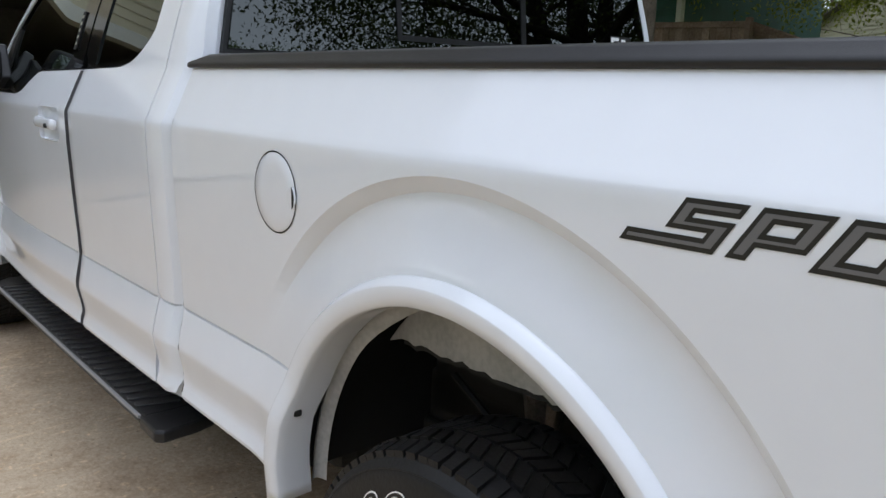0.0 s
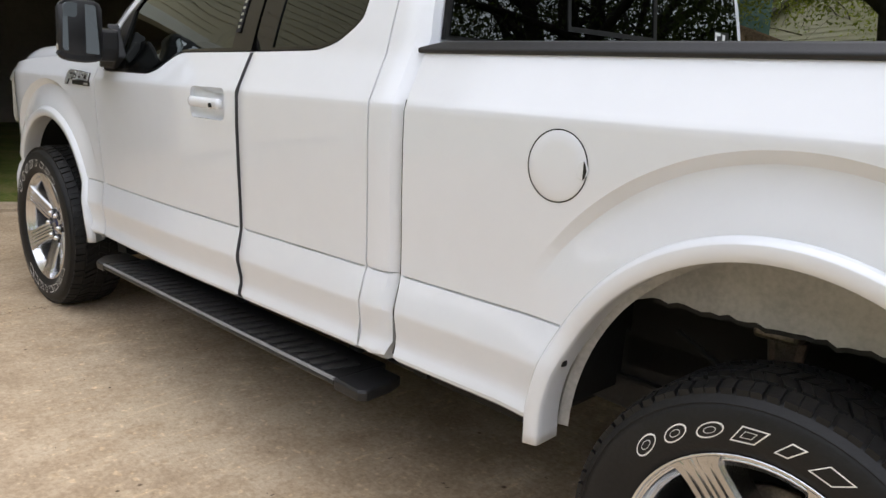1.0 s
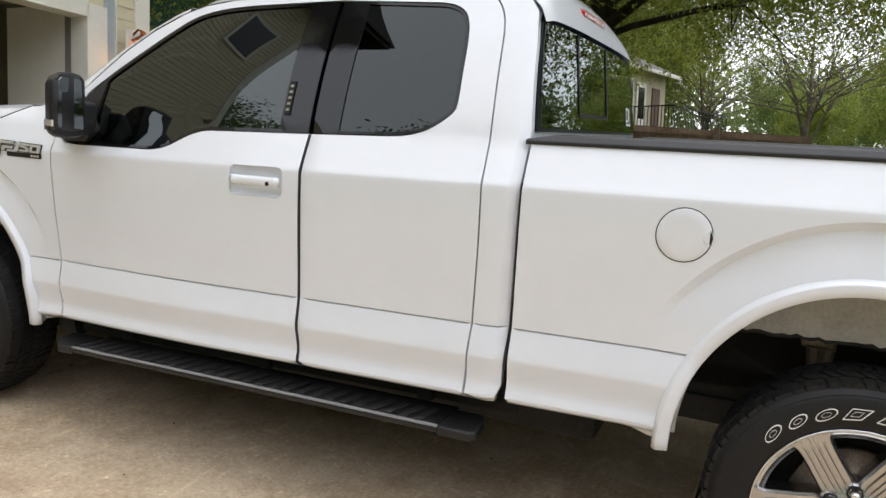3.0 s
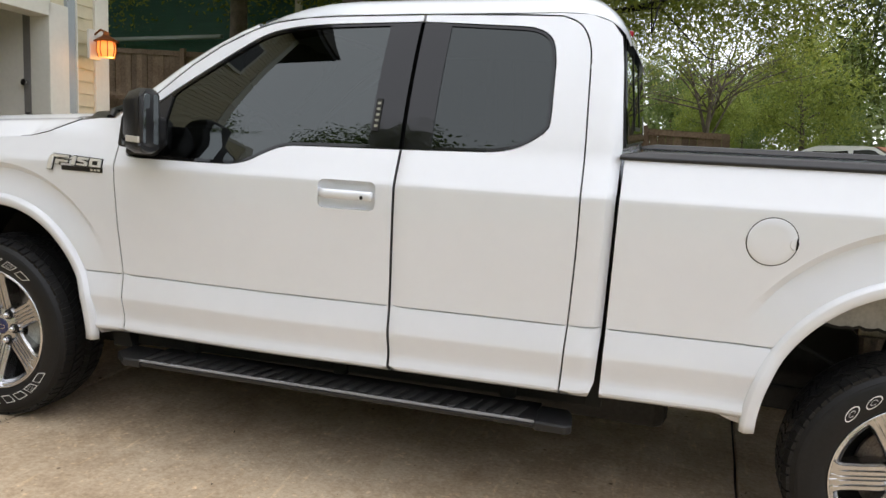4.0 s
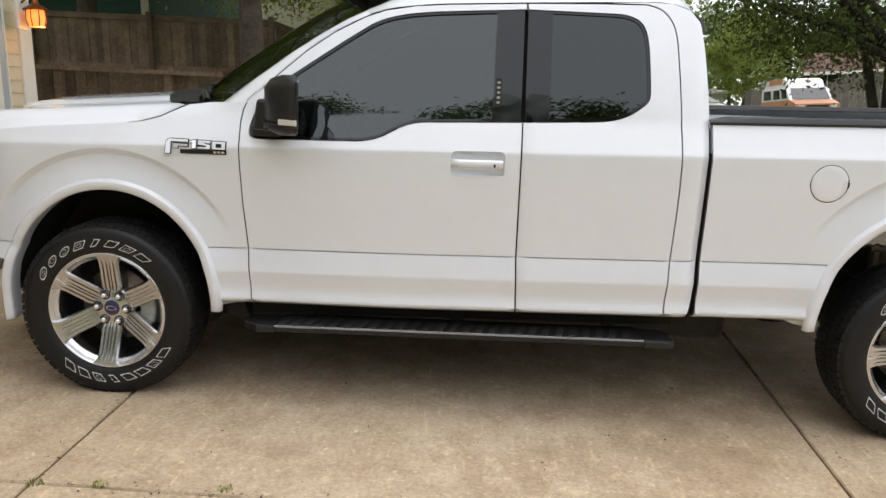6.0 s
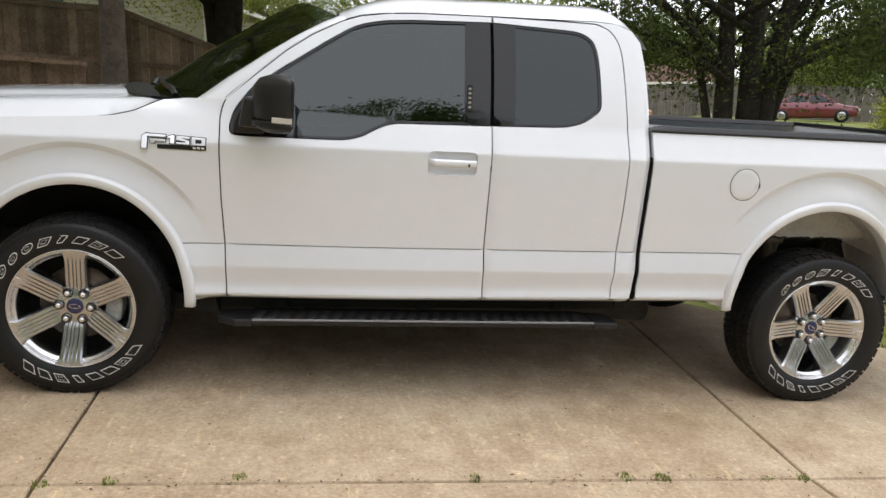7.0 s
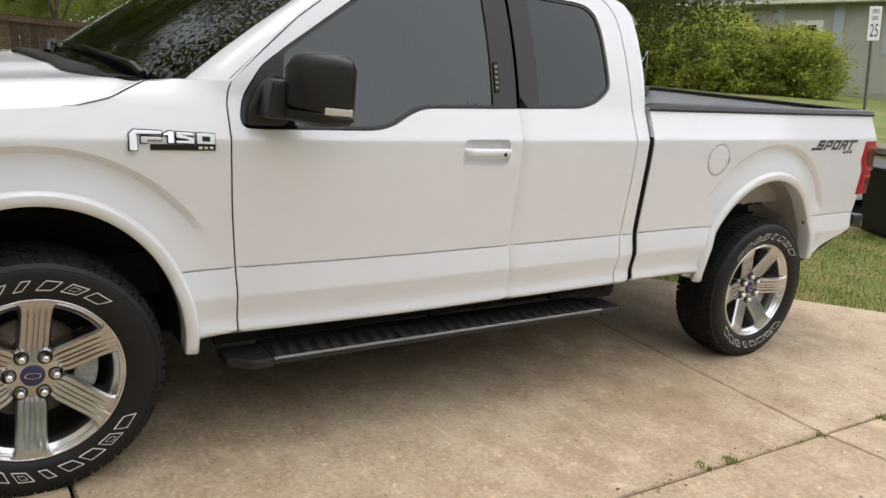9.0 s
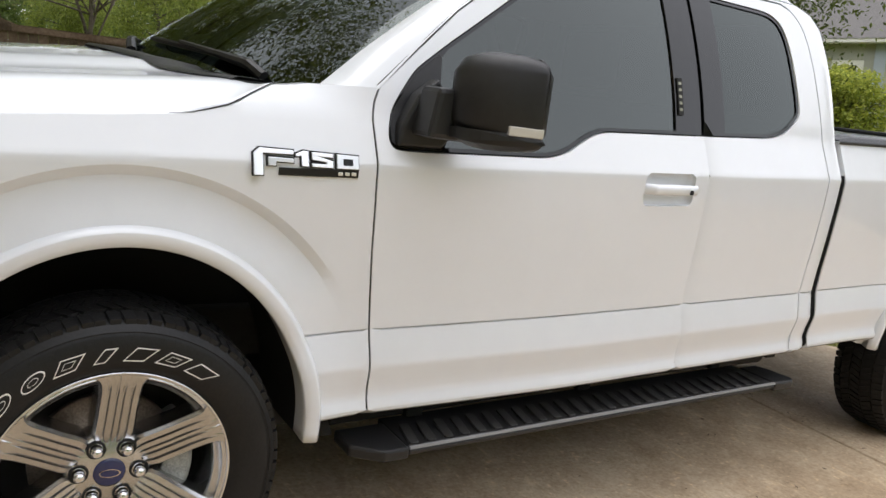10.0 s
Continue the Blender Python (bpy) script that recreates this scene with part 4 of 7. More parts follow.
def tread_mesh():
    """The blocks of the tread and the shoulder lugs."""
    bm = bmesh.new()
    for k in range(84):
        a = math.tau * k / 84
        for r, y0, y1, w, turn in ((0.4005, 0.020, 0.062, 0.0118, 0.12), (0.4035, 0.068, 0.120, 0.0112, 0.5), (0.4035, 0.126, 0.168, 0.0112, -0.4), (0.4035, 0.174, 0.216, 0.0112, 0.5), (0.4005, 0.222, 0.258, 0.0118, 0.1)):
            made = bmesh.ops.create_cube(bm, size=1.0)["verts"]
            jit = 0.006 * ((k * 7) % 3 - 1)
            for v in made:
                y = y0 + (v.co.y + 0.5) * (y1 - y0)
                drop = 0.008 * (smooth_step(0.045, 0.018, y) + smooth_step(0.232, 0.262, y))
                ang = a + jit + (v.co.x * 2 * w + turn * (y - (y0 + y1) / 2)) / r
                rr = r + (0.006 if v.co.z > 0 else -0.008) - drop
                v.co = Vector((rr * math.cos(ang), y, rr * math.sin(ang)))
    return bm


def mark(bm, ang, half, r0, r1, y, slant=0.0, thick=0.00294, n=4, counter=False):
    """The outline of one raised marking on the side wall: a thin band round a slanted bar or, with more corners, an oval."""
    rm = (r0 + r1) / 2
    def at(u, w):
        r = rm + w * (r1 - r0) / 2
        a = ang + u * half + slant * (r - rm)
        return Vector((r * math.sin(a), y(r), r * math.cos(a)))
    if n == 4:
        outer = [(-1, -1), (1, -1), (1, 1), (-1, 1)]
    else:
        outer = [(math.cos(math.tau * k / n), math.sin(math.tau * k / n)) for k in range(n)]
    ku, kw = 1 - thick / (half * rm), 1 - 2 * thick / (r1 - r0)
    for s in ((1.0, 1.0), (0.46, 0.42)) if n > 4 or counter else ((1.0, 1.0),):
        o = [bm.verts.new(at(u * s[0], w * s[1])) for u, w in outer]
        i = [bm.verts.new(at(u * s[0] * ku, w * s[1] * kw)) for u, w in outer]
        for k in range(n):
            bm.faces.new((o[k], o[(k + 1) % n], i[(k + 1) % n], i[k]))


def wall_y(r):
    return table([(0.276, 0.020), (0.281, 0.013), (0.297, 0.006), (0.312, 0.002), (0.325, 0.0), (0.345, 0.0), (0.362, 0.004)], r) - 0.0016


def build_wheel():
    """A six-spoke wheel with its tyre; the outer side faces -y, the middle of the hub cap at y = 0.068."""
    wheel = new("wheel")
    tyre = part("tyre", tyre_mesh(), RUBBER, wheel, "black all-terrain tyre with white outlined markings")
    tyre.data.shade_smooth()
    tagged(part("tread", tread_mesh(), RUBBER, tyre), "fine all-terrain tread blocks", kind="stuff")
    for k in range(8):
        for start, gap, r0, lean in ((-49, 13.4, 0.305, 2.6), (134, 12.8, 0.305, -2.6)):
            bm = bmesh.new()
            mark(bm, radians(start + gap * k), radians((5.0, 4.6, 4.8, 4.4, 2.4, 4.2, 4.6, 4.8)[k]), r0, 0.339, wall_y, lean, n=18 if start < 0 and k < 3 else 4, counter=k in (3, 6) if start < 0 else k in (1, 5))
            part("sidewall_marking", bm, LETTER, tyre)
    part("bead_line", lathe([(0.3715, 0.0055), (0.3735, 0.0045), (0.3750, 0.0065)], 72), RUBBER, tyre, smooth=True)
    # rim barrel and lip
    part("rim_barrel", lathe([(0.272, 0.030), (0.2745, 0.022), (0.2725, 0.0155), (0.2685, 0.0150), (0.2665, 0.0175), (0.2650, 0.0240), (0.2615, 0.0250), (0.2600, 0.0225), (0.2575, 0.0222), (0.2560, 0.0260), (0.2530, 0.0330), (0.2420, 0.0420), (0.2395, 0.0450), (0.2385, 0.06), (0.236, 0.10), (0.229, 0.17), (0.24, 0.25)], 72), LIP, wheel, "polished rim", True)
    bm = bmesh.new()
    # spokes: broad plates with raised shoulders and grooves
    for k in range(6):
        a = math.tau * k / 6
        def put(r, w, y):
            return bm.verts.new(Vector((r * math.sin(a) + w * math.cos(a), y, r * math.cos(a) - w * math.sin(a))))
        cross = [(-1.0, 0.075), (-1.0, 0.016), (-0.985, 0.010), (-0.90, 0.004), (-0.85, 0.0), (-0.60, 0.0), (-0.57, 0.011), (-0.49, 0.011), (-0.45, 0.001), (-0.22, 0.001), (-0.18, 0.010), (-0.11, 0.010), (-0.07, 0.002), (0.07, 0.002), (0.11, 0.010), (0.18, 0.010), (0.22, 0.001), (0.45, 0.001), (0.49, 0.011), (0.57, 0.011), (0.60, 0.0), (0.85, 0.0), (0.90, 0.004), (0.985, 0.010), (1.0, 0.016), (1.0, 0.075)]
        rows = []
        for r, half, y, g in ((0.045, 0.026, 0.078, 0.0), (0.075, 0.038, 0.074, 0.35), (0.092, 0.046, 0.066, 1.0), (0.105, 0.0485, 0.061, 1.0), (0.15, 0.0475, 0.047, 1.0), (0.19, 0.0475, 0.036, 0.95), (0.215, 0.0480, 0.028, 0.7), (0.232, 0.0490, 0.023, 0.35), (0.246, 0.0515, 0.019, 0.08), (0.257, 0.0575, 0.0165, 0.0), (0.2665, 0.068, 0.0152, 0.0)):
            row = []
            for u, d in cross:
                dd = d if abs(u) > 0.8 else (d * g if d > 0.0025 else d)
                row.append(put(math.sqrt(max(1e-4, r * r - (u * half) ** 2)) if r > 0.22 else r, u * half, y + dd))
            rows.append(row)
        for r0, r1 in zip(rows, rows[1:]):
            for i in range(len(cross) - 1):
                bm.faces.new((r0[i], r0[i + 1], r1[i + 1], r1[i]))
    part("spokes", bm, RIM, wheel, "six broad grooved alloy spokes")
    part("hub", lathe([(0.0, 0.070), (0.040, 0.070), (0.046, 0.072), (0.085, 0.076), (0.098, 0.085), (0.102, 0.11), (0.102, 0.16)], 48), RIM, wheel, smooth=True)
    cap = part("hub_cap", lathe([(0.0, 0.064), (0.030, 0.065), (0.036, 0.068), (0.038, 0.074)], 36), BLUE, wheel, "dark blue hub cap", True)
    badge = bmesh.new()
    bmesh.ops.create_circle(badge, cap_ends=True, radius=1.0, segments=24)
    for v in badge.verts:
        v.co = Vector((v.co.x * 0.024, 0.0632, v.co.y * 0.0105))
    part("cap_oval", badge, CHROME, cap, "plain silver oval")
    badge = bmesh.new()
    bmesh.ops.create_circle(badge, cap_ends=True, radius=1.0, segments=24)
    for v in badge.verts:
        v.co = Vector((v.co.x * 0.0215, 0.0624, v.co.y * 0.0088))
    part("cap_oval", badge, BLUE, cap)
    for k in range(6):
        a = math.tau * (k + 0.5) / 6
        m = Matrix.Translation((0.0675 * math.sin(a), 0, 0.0675 * math.cos(a)))
        part("nut_seat", lathe([(0.012, 0.080), (0.020, 0.068), (0.022, 0.069), (0.0225, 0.09)], 16), GAP, wheel, "", True, m)
        part("wheel_nut", lathe([(0.0, 0.046), (0.008, 0.047), (0.013, 0.053), (0.0145, 0.062), (0.0145, 0.09)], 12), CHROME, wheel, "chrome wheel nut", True, m)
    part("valve", tube([(0.185, 0.055, -0.155), (0.19, 0.035, -0.16)], 0.005, 8), GAP, wheel)
    part("brake_disc", lathe([(0.0, 0.125), (0.08, 0.125), (0.085, 0.14), (0.17, 0.14), (0.17, 0.165), (0.0, 0.165)], 48), STEEL, wheel, "rusty brake disc", True)
    part("brake_caliper", prism(arc(0, 0, 0.20, 0.20, -28, 38, 8) + arc(0, 0, 0.125, 0.125, 38, -28, 8), 0.085, 0.19, 0.012), CALIPER, wheel, "grey brake caliper")
    part("wheel_back", lathe([(0.0, 0.20), (0.24, 0.20), (0.24, 0.205)], 36), GAP, wheel)
    return wheel


wheel = build_wheel()
wheel.parent = TRUCK
wheel.matrix_basis = pose(0, -0.068, 0.395, 0, 3, 0)
for m, roll in ((pose(3.683, -0.068, 0.395, 0, 28, 0), -26), (pose(0, 2 * MID + 0.068, 0.395, 0, 10, 180), 20), (pose(3.683, 2 * MID + 0.068, 0.395, 0, 40, 180), 60)):
    other = copy_thing(wheel, m)
    next(o for o in other.children if o.name.startswith("tyre")).matrix_basis = pose(0, 0, 0, 0, roll, 0)
next(o for o in wheel.children if o.name.startswith("tyre")).matrix_basis = pose(0, 0, 0, 0, -13, 0)


# ---- fittings on the side that shows ----
def mirror_shell(z0, z1, grow=0.0):
    """A hollow-backed head swept to the rear at its outer end: rings from the inner end to the outer."""
    bm = bmesh.new()
    rings = []
    for y, x0, x1, cut, trim in ((-0.086, 0.785, 0.876, 0.03, 0.026), (-0.094, 0.764, 0.882, 0.038, 0.014), (-0.115, 0.758, 0.890, 0.042, 0.006), (-0.14, 0.762, 0.898, 0.045, 0.002), (-0.17, 0.775, 0.908, 0.045, 0.0), (-0.20, 0.800, 0.917, 0.042, 0.002), (-0.225, 0.828, 0.924, 0.036, 0.006), (-0.248, 0.860, 0.930, 0.028, 0.013), (-0.266, 0.892, 0.935, 0.018, 0.023), (-0.278, 0.916, 0.937, 0.008, 0.038)):
        a, b = z0 + trim * 0.7 - grow, z1 - trim + grow
        x0, y = x0 - grow, y - grow
        o = [(x0, a + cut * 1.1), (x0 + cut * 0.5, a + cut * 0.35), (x0 + cut * 1.3, a), (x1 - 0.008, a), (x1, a + 0.008), (x1, b - 0.012), (x1 - 0.012, b), (x0 + cut * 1.6, b), (x0 + cut * 0.6, b - cut * 0.35), (x0, b - cut * 1.2)]
        rings.append([bm.verts.new((x, y, z)) for x, z in o])
    for r0, r1 in zip(rings, rings[1:]):
        for k in range(10):
            bm.faces.new((r0[k], r0[(k + 1) % 10], r1[(k + 1) % 10], r1[k]))
    bm.faces.new(rings[0])
    bm.faces.new(rings[-1][::-1])
    return bm


def swept(bm):
    """Turns a plate that faces the tail to the sweep of the mirror's back."""
    for v in bm.verts:
        v.co.y = -0.09 + 0.93 * (v.co.y + 0.09)
        v.co.x += 0.29 * (-0.09 - v.co.y) - 0.010
    return bm


def build_mirror():
    mirror = part("side_mirror", mirror_shell(1.262, 1.488), PLASTIC, TRUCK, "large black side mirror with a signal lamp", True)
    part("lower_shell", mirror_shell(1.246, 1.318, 0.003), PLASTIC, mirror)
    part("mirror_arm", prism([(0.70, 1.255), (0.84, 1.250), (0.86, 1.29), (0.86, 1.38), (0.72, 1.385)], -0.115, -0.008, 0.014), PLASTIC, mirror)
    part("mirror_foot", prism([(0.668, 1.222), (0.80, 1.222), (0.84, 1.27), (0.77, 1.405), (0.715, 1.36), (0.675, 1.28)], -0.022, 0.03, 0.008), PLASTIC, mirror)
    part("glass_bezel", swept(prism([(-0.288, 1.290), (-0.274, 1.274), (-0.100, 1.262), (-0.094, 1.272), (-0.108, 1.462), (-0.118, 1.474), (-0.255, 1.480), (-0.280, 1.462)], 0.882, 0.893, 0.003, axis="x")), TRIM, mirror, "black mirror bezel")
    part("mirror_glass", swept(prism([(-0.276, 1.300), (-0.266, 1.288), (-0.110, 1.276), (-0.106, 1.282), (-0.118, 1.458), (-0.126, 1.464), (-0.250, 1.469), (-0.268, 1.456)], 0.8925, 0.8945, 0.0, axis="x")), MIRROR, mirror, "mirror glass with a small spot inset")
    part("spot_mirror", swept(prism([(-0.270, 1.420), (-0.262, 1.414), (-0.215, 1.414), (-0.206, 1.424), (-0.204, 1.466), (-0.250, 1.468), (-0.266, 1.455)], 0.8947, 0.8952, 0.0, axis="x")), mat("spot_mirror_glass", (0.55, 0.57, 0.58), 0.04, metal=1.0), mirror)
    part("signal_lamp", prism([(0.846, -0.248), (0.928, -0.284), (0.934, -0.272), (0.851, -0.232)], 1.288, 1.312, 0.003, axis="z"), LENS, mirror, "pale signal lamp lens")
    return mirror


build_mirror()


def on_side(x, z, proud=0.0):
    return P(x, side_y(x, z) - proud, z)


def badge(outline, proud0, proud1, material, parent, label="", bevel=0.0015):
    """A plate that lies on the body's side: outline in (x, z)."""
    cx, cz = sum(p[0] for p in outline) / len(outline), sum(p[1] for p in outline) / len(outline)
    dydx = (side_y(cx + 0.03, cz) - side_y(cx - 0.03, cz)) / 0.06
    dydz = (side_y(cx, cz + 0.02) - side_y(cx, cz - 0.02)) / 0.04
    bm = prism([(x - cx, z - cz) for x, z in outline], -proud1, -proud0, bevel)
    for v in bm.verts:
        x, z = v.co.x + cx, v.co.z + cz
        v.co = P(x, v.co.y + side_y(cx, cz) + dydx * (x - cx) + dydz * (z - cz), z)
    return part(name_of(label, parent), bm, material, parent, label)


def name_of(label, parent):
    return {"": "badge_piece"}.get(label, "badge")


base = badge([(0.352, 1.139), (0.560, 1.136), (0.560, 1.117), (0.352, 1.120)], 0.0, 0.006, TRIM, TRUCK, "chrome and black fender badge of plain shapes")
for o in ([(0.287, 1.121), (0.287, 1.172), (0.302, 1.184), (0.386, 1.180), (0.386, 1.170), (0.310, 1.172), (0.310, 1.121)], [(0.322, 1.164), (0.386, 1.161), (0.386, 1.151), (0.342, 1.153), (0.342, 1.143), (0.322, 1.144)],
          [(0.392, 1.172), (0.412, 1.180), (0.424, 1.179), (0.424, 1.143), (0.406, 1.144), (0.406, 1.168), (0.392, 1.166)],
          [(0.432, 1.178), (0.488, 1.175), (0.488, 1.166), (0.450, 1.168), (0.488, 1.158), (0.488, 1.141), (0.432, 1.143), (0.432, 1.151), (0.470, 1.150), (0.470, 1.155), (0.432, 1.160)],
          [(0.497, 1.175), (0.556, 1.172), (0.556, 1.139), (0.497, 1.141)]):
    badge(inset(o, -0.0028), 0.0, 0.004, TRIM, base, bevel=0)
    badge(o, 0.004, 0.010, BADGE_CHROME, base)
badge([(0.514, 1.165), (0.540, 1.164), (0.540, 1.148), (0.514, 1.149)], 0.010, 0.0105, TRIM, base, bevel=0)
for x in (0.503, 0.521, 0.539):
    badge([(x, 1.132), (x + 0.013, 1.131), (x + 0.013, 1.122), (x, 1.123)], 0.006, 0.009, BADGE_CHROME, base)


def build_handle():
    plate = new("door_handle")
    plate.parent = TRUCK
    tagged(plate, "white door handle over a recessed cup")
    shell = inset(HANDLE_CUP, -0.004)
    bm = bmesh.new()
    mid_x, mid_z = 1.66, 1.105
    rings = []
    for k, d in ((1.0, 0.004), (0.975, 0.011), (0.90, 0.020), (0.6, 0.025)):
        rings.append([bm.verts.new(P(mid_x + (x - mid_x) * k, side_y(x, z) + d, mid_z + (z - mid_z) * k)) for x, z in shell])
    n = len(shell)
    for r0, r1 in zip(rings, rings[1:]):
        for i in range(n):
            bm.faces.new((r0[i], r0[(i + 1) % n], r1[(i + 1) % n], r1[i]))
    bm.faces.new(rings[-1])
    part("handle_cup", bm, WHITE, plate, smooth=True)
    bm = bmesh.new()
    rings = []
    for k in range(19):
        t = k / 18
        x = 1.546 + 0.222 * t
        lift = -0.008 + 0.027 * smooth_step(0, 0.14, t) * (1.0 if t < 0.95 else 0.97)
        low, high = 1.090 - 0.003 * t, 1.124 - 0.002 * t
        rings.append([bm.verts.new(P(x, side_y(x, 1.10) - lift - o, z)) for z, o in ((low + 0.004, -0.014), (low, -0.004), (low + 0.002, 0.002), (low + 0.009, 0.0055), ((low + high) / 2, 0.0075), (high - 0.008, 0.0055), (high, 0.0), (high - 0.001, -0.006), (high - 0.006, -0.014))])
    for r0, r1 in zip(rings, rings[1:]):
        for i in range(8):
            bm.faces.new((r0[i], r0[i + 1], r1[i + 1], r1[i]))
    for r in (rings[0], rings[-1]):
        bm.faces.new(r)
    bar = part("handle_bar", bm, WHITE, plate, "white pull bar")
    bar.data.shade_smooth()
    key = badge(arc(1.733, 1.100, 0.005, 0.0075, 0, 330, 11), 0.020, 0.0335, GAP, plate, bevel=0)
    key.name = "keyhole"


build_handle()

# the trailing edge of the front door in its gap, with a black stop
rows = []
for z in [0.44 + 0.0209 * k for k in range(41)]:
    x = table(SPLIT_X, z)
    rows.append([P(x - 0.0026, side_y(x, z) + 0.0012, z), P(x - 0.0022, side_y(x, z) + 0.03, z)])
# the gap's shade on this white edge is put into its grey
grid_part("door_edge", rows, EDGE_SHADE, TRUCK, "white edge of the front door, coloured grey as shaded")
part("door_stop", box(1.838, 1.852, side_y(1.845, 1.085) + 0.003, side_y(1.845, 1.085) + 0.02, 1.070 + RAKE * 1.845, 1.098 + RAKE * 1.845), GAP, TRUCK)

# keypad strip on the door post
pad = badge([(1.722, 1.343), (1.745, 1.343), (1.745, 1.462), (1.722, 1.462)], -0.003, 0.001, GAP, TRUCK, "narrow keypad strip with pale keys", 0)
pad.name = "keypad"
for k in range(5):
    b = badge([(1.727, 1.357 + 0.021 * k), (1.740, 1.357 + 0.021 * k), (1.740, 1.366 + 0.021 * k), (1.727, 1.366 + 0.021 * k)], 0.001, 0.002, SIDING_GREY, pad, bevel=0)
    b.name = "key"

# fuel flap: a round door in a thin dark ring
bm = bmesh.new()
rim_pts = [(3.142 + 0.080 * math.cos(t), 1.050 + 0.080 * math.sin(t)) for t in (math.tau * k / 48 for k in range(48))]
in_pts = [(3.142 + 0.0773 * math.cos(t), 1.050 + 0.0773 * math.sin(t)) for t in (math.tau * k / 48 for k in range(48))]
a = [bm.verts.new(on_side(x, z, 0.0012)) for x, z in rim_pts]
b = [bm.verts.new(on_side(x, z, 0.0012)) for x, z in in_pts]
for k in range(48):
    bm.faces.new((a[k], a[(k + 1) % 48], b[(k + 1) % 48], b[k]))
flap = part("fuel_flap", bm, GAP, TRUCK, "round white fuel flap with a thin dark gap")
bm = bmesh.new()
c = bm.verts.new(on_side(3.142, 1.050, 0.003))
rings = [[bm.verts.new(on_side(3.142 + r * math.cos(t), 1.050 + r * math.sin(t), h)) for t in (math.tau * k / 48 for k in range(48))] for r, h in ((0.05, 0.003), (0.073, 0.003), (0.0766, 0.001))]
for k in range(48):
    bm.faces.new((c, rings[0][k], rings[0][(k + 1) % 48]))
    for r0, r1 in zip(rings, rings[1:]):
        bm.faces.new((r0[k], r1[k], r1[(k + 1) % 48], r0[(k + 1) % 48]))
part("flap_door", bm, WHITE, flap, smooth=True)
dent = badge(arc(3.210, 1.048, 0.014, 0.020, 0, 330, 11), 0.002, 0.006, WHITE, flap, bevel=0.002)
dent.name = "finger_grip"
dent = badge([(3.2135, 1.027), (3.2195, 1.034), (3.2225, 1.048), (3.2185, 1.062), (3.2135, 1.069)], 0.006, 0.0065, GAP, flap, bevel=0)
dent.name = "finger_slot"


GLYPHS = {  # strokes of angular capitals on a grid one high, as (x0, x1, z0, z1)
    "S": (0.95, [(0.0, 0.95, 0.80, 1.0), (0.0, 0.24, 0.42, 1.0), (0.0, 0.95, 0.42, 0.60), (0.71, 0.95, 0.0, 0.60), (-0.62, 0.95, 0.0, 0.20)]),
    "P": (0.95, [(0.0, 0.24, 0.0, 1.0), (0.0, 0.95, 0.80, 1.0), (0.71, 0.95, 0.34, 1.0), (0.0, 0.95, 0.30, 0.48)]),
    "O": (0.95, [(0.0, 0.24, 0.0, 1.0), (0.71, 0.95, 0.0, 1.0), (0.0, 0.95, 0.80, 1.0), (0.0, 0.95, 0.0, 0.20)]),
    "R": (0.95, [(0.0, 0.24, 0.0, 1.0), (0.0, 0.95, 0.80, 1.0), (0.71, 0.95, 0.52, 1.0), (0.0, 0.90, 0.36, 0.54), (0.66, 0.92, 0.0, 0.40)]),
    "T": (0.80, [(0.28, 0.52, 0.0, 1.0), (-0.05, 1.10, 0.80, 1.0)]),
    "4": (0.95, [(0.62, 0.86, 0.0, 1.0), (0.0, 0.22, 0.30, 1.0), (0.0, 0.98, 0.26, 0.46)]),
    "X": (0.95, [(0.0, 0.24, 0.62, 1.0), (0.71, 0.95, 0.62, 1.0), (0.10, 0.85, 0.38, 0.66), (0.0, 0.24, 0.0, 0.42), (0.71, 0.95, 0.0, 0.42)]),
}


def decal_word(text, x, z, cap, wide, parent):
    """A slanted word laid on the body's side, each letter a piece with a black edge under a graphite face."""
    pen = x
    for ch in text:
        w, strokes = GLYPHS[ch]
        letter = None
        for grow, h, matl, name in ((0.05 * cap, 0.0008, DECAL_EDGE, "letter"), (-0.058 * cap if cap > 0.03 else -0.03 * cap, 0.0014, DECAL if cap > 0.03 else DECAL_EDGE, "letter_face")):
            bm = bmesh.new()
            for k, (x0, x1, z0, z1) in enumerate(strokes):
                o = [(x0 * wide - grow, z0 * cap - grow), (x1 * wide + grow, z0 * cap - grow), (x1 * wide + grow, z1 * cap + grow), (x0 * wide - grow, z1 * cap + grow)]
                f = [bm.verts.new(on_side(pen + u + 0.62 * v, z + v, h + 0.00012 * k)) for u, v in o]
                bm.faces.new(f)
            ob = part(name, bm, matl, letter or parent)
            letter = letter or ob
        pen += w * wide + 0.016 * wide / 0.06


decal = new("decal")
decal.parent = TRUCK
tagged(decal, "graphite and black SPORT 4X4 decal on the bed side")
decal_word("SPORT", 3.985, 1.094, 0.052, 0.070, decal)
decal_word("4X4", 4.285, 1.066, 0.021, 0.030, decal)

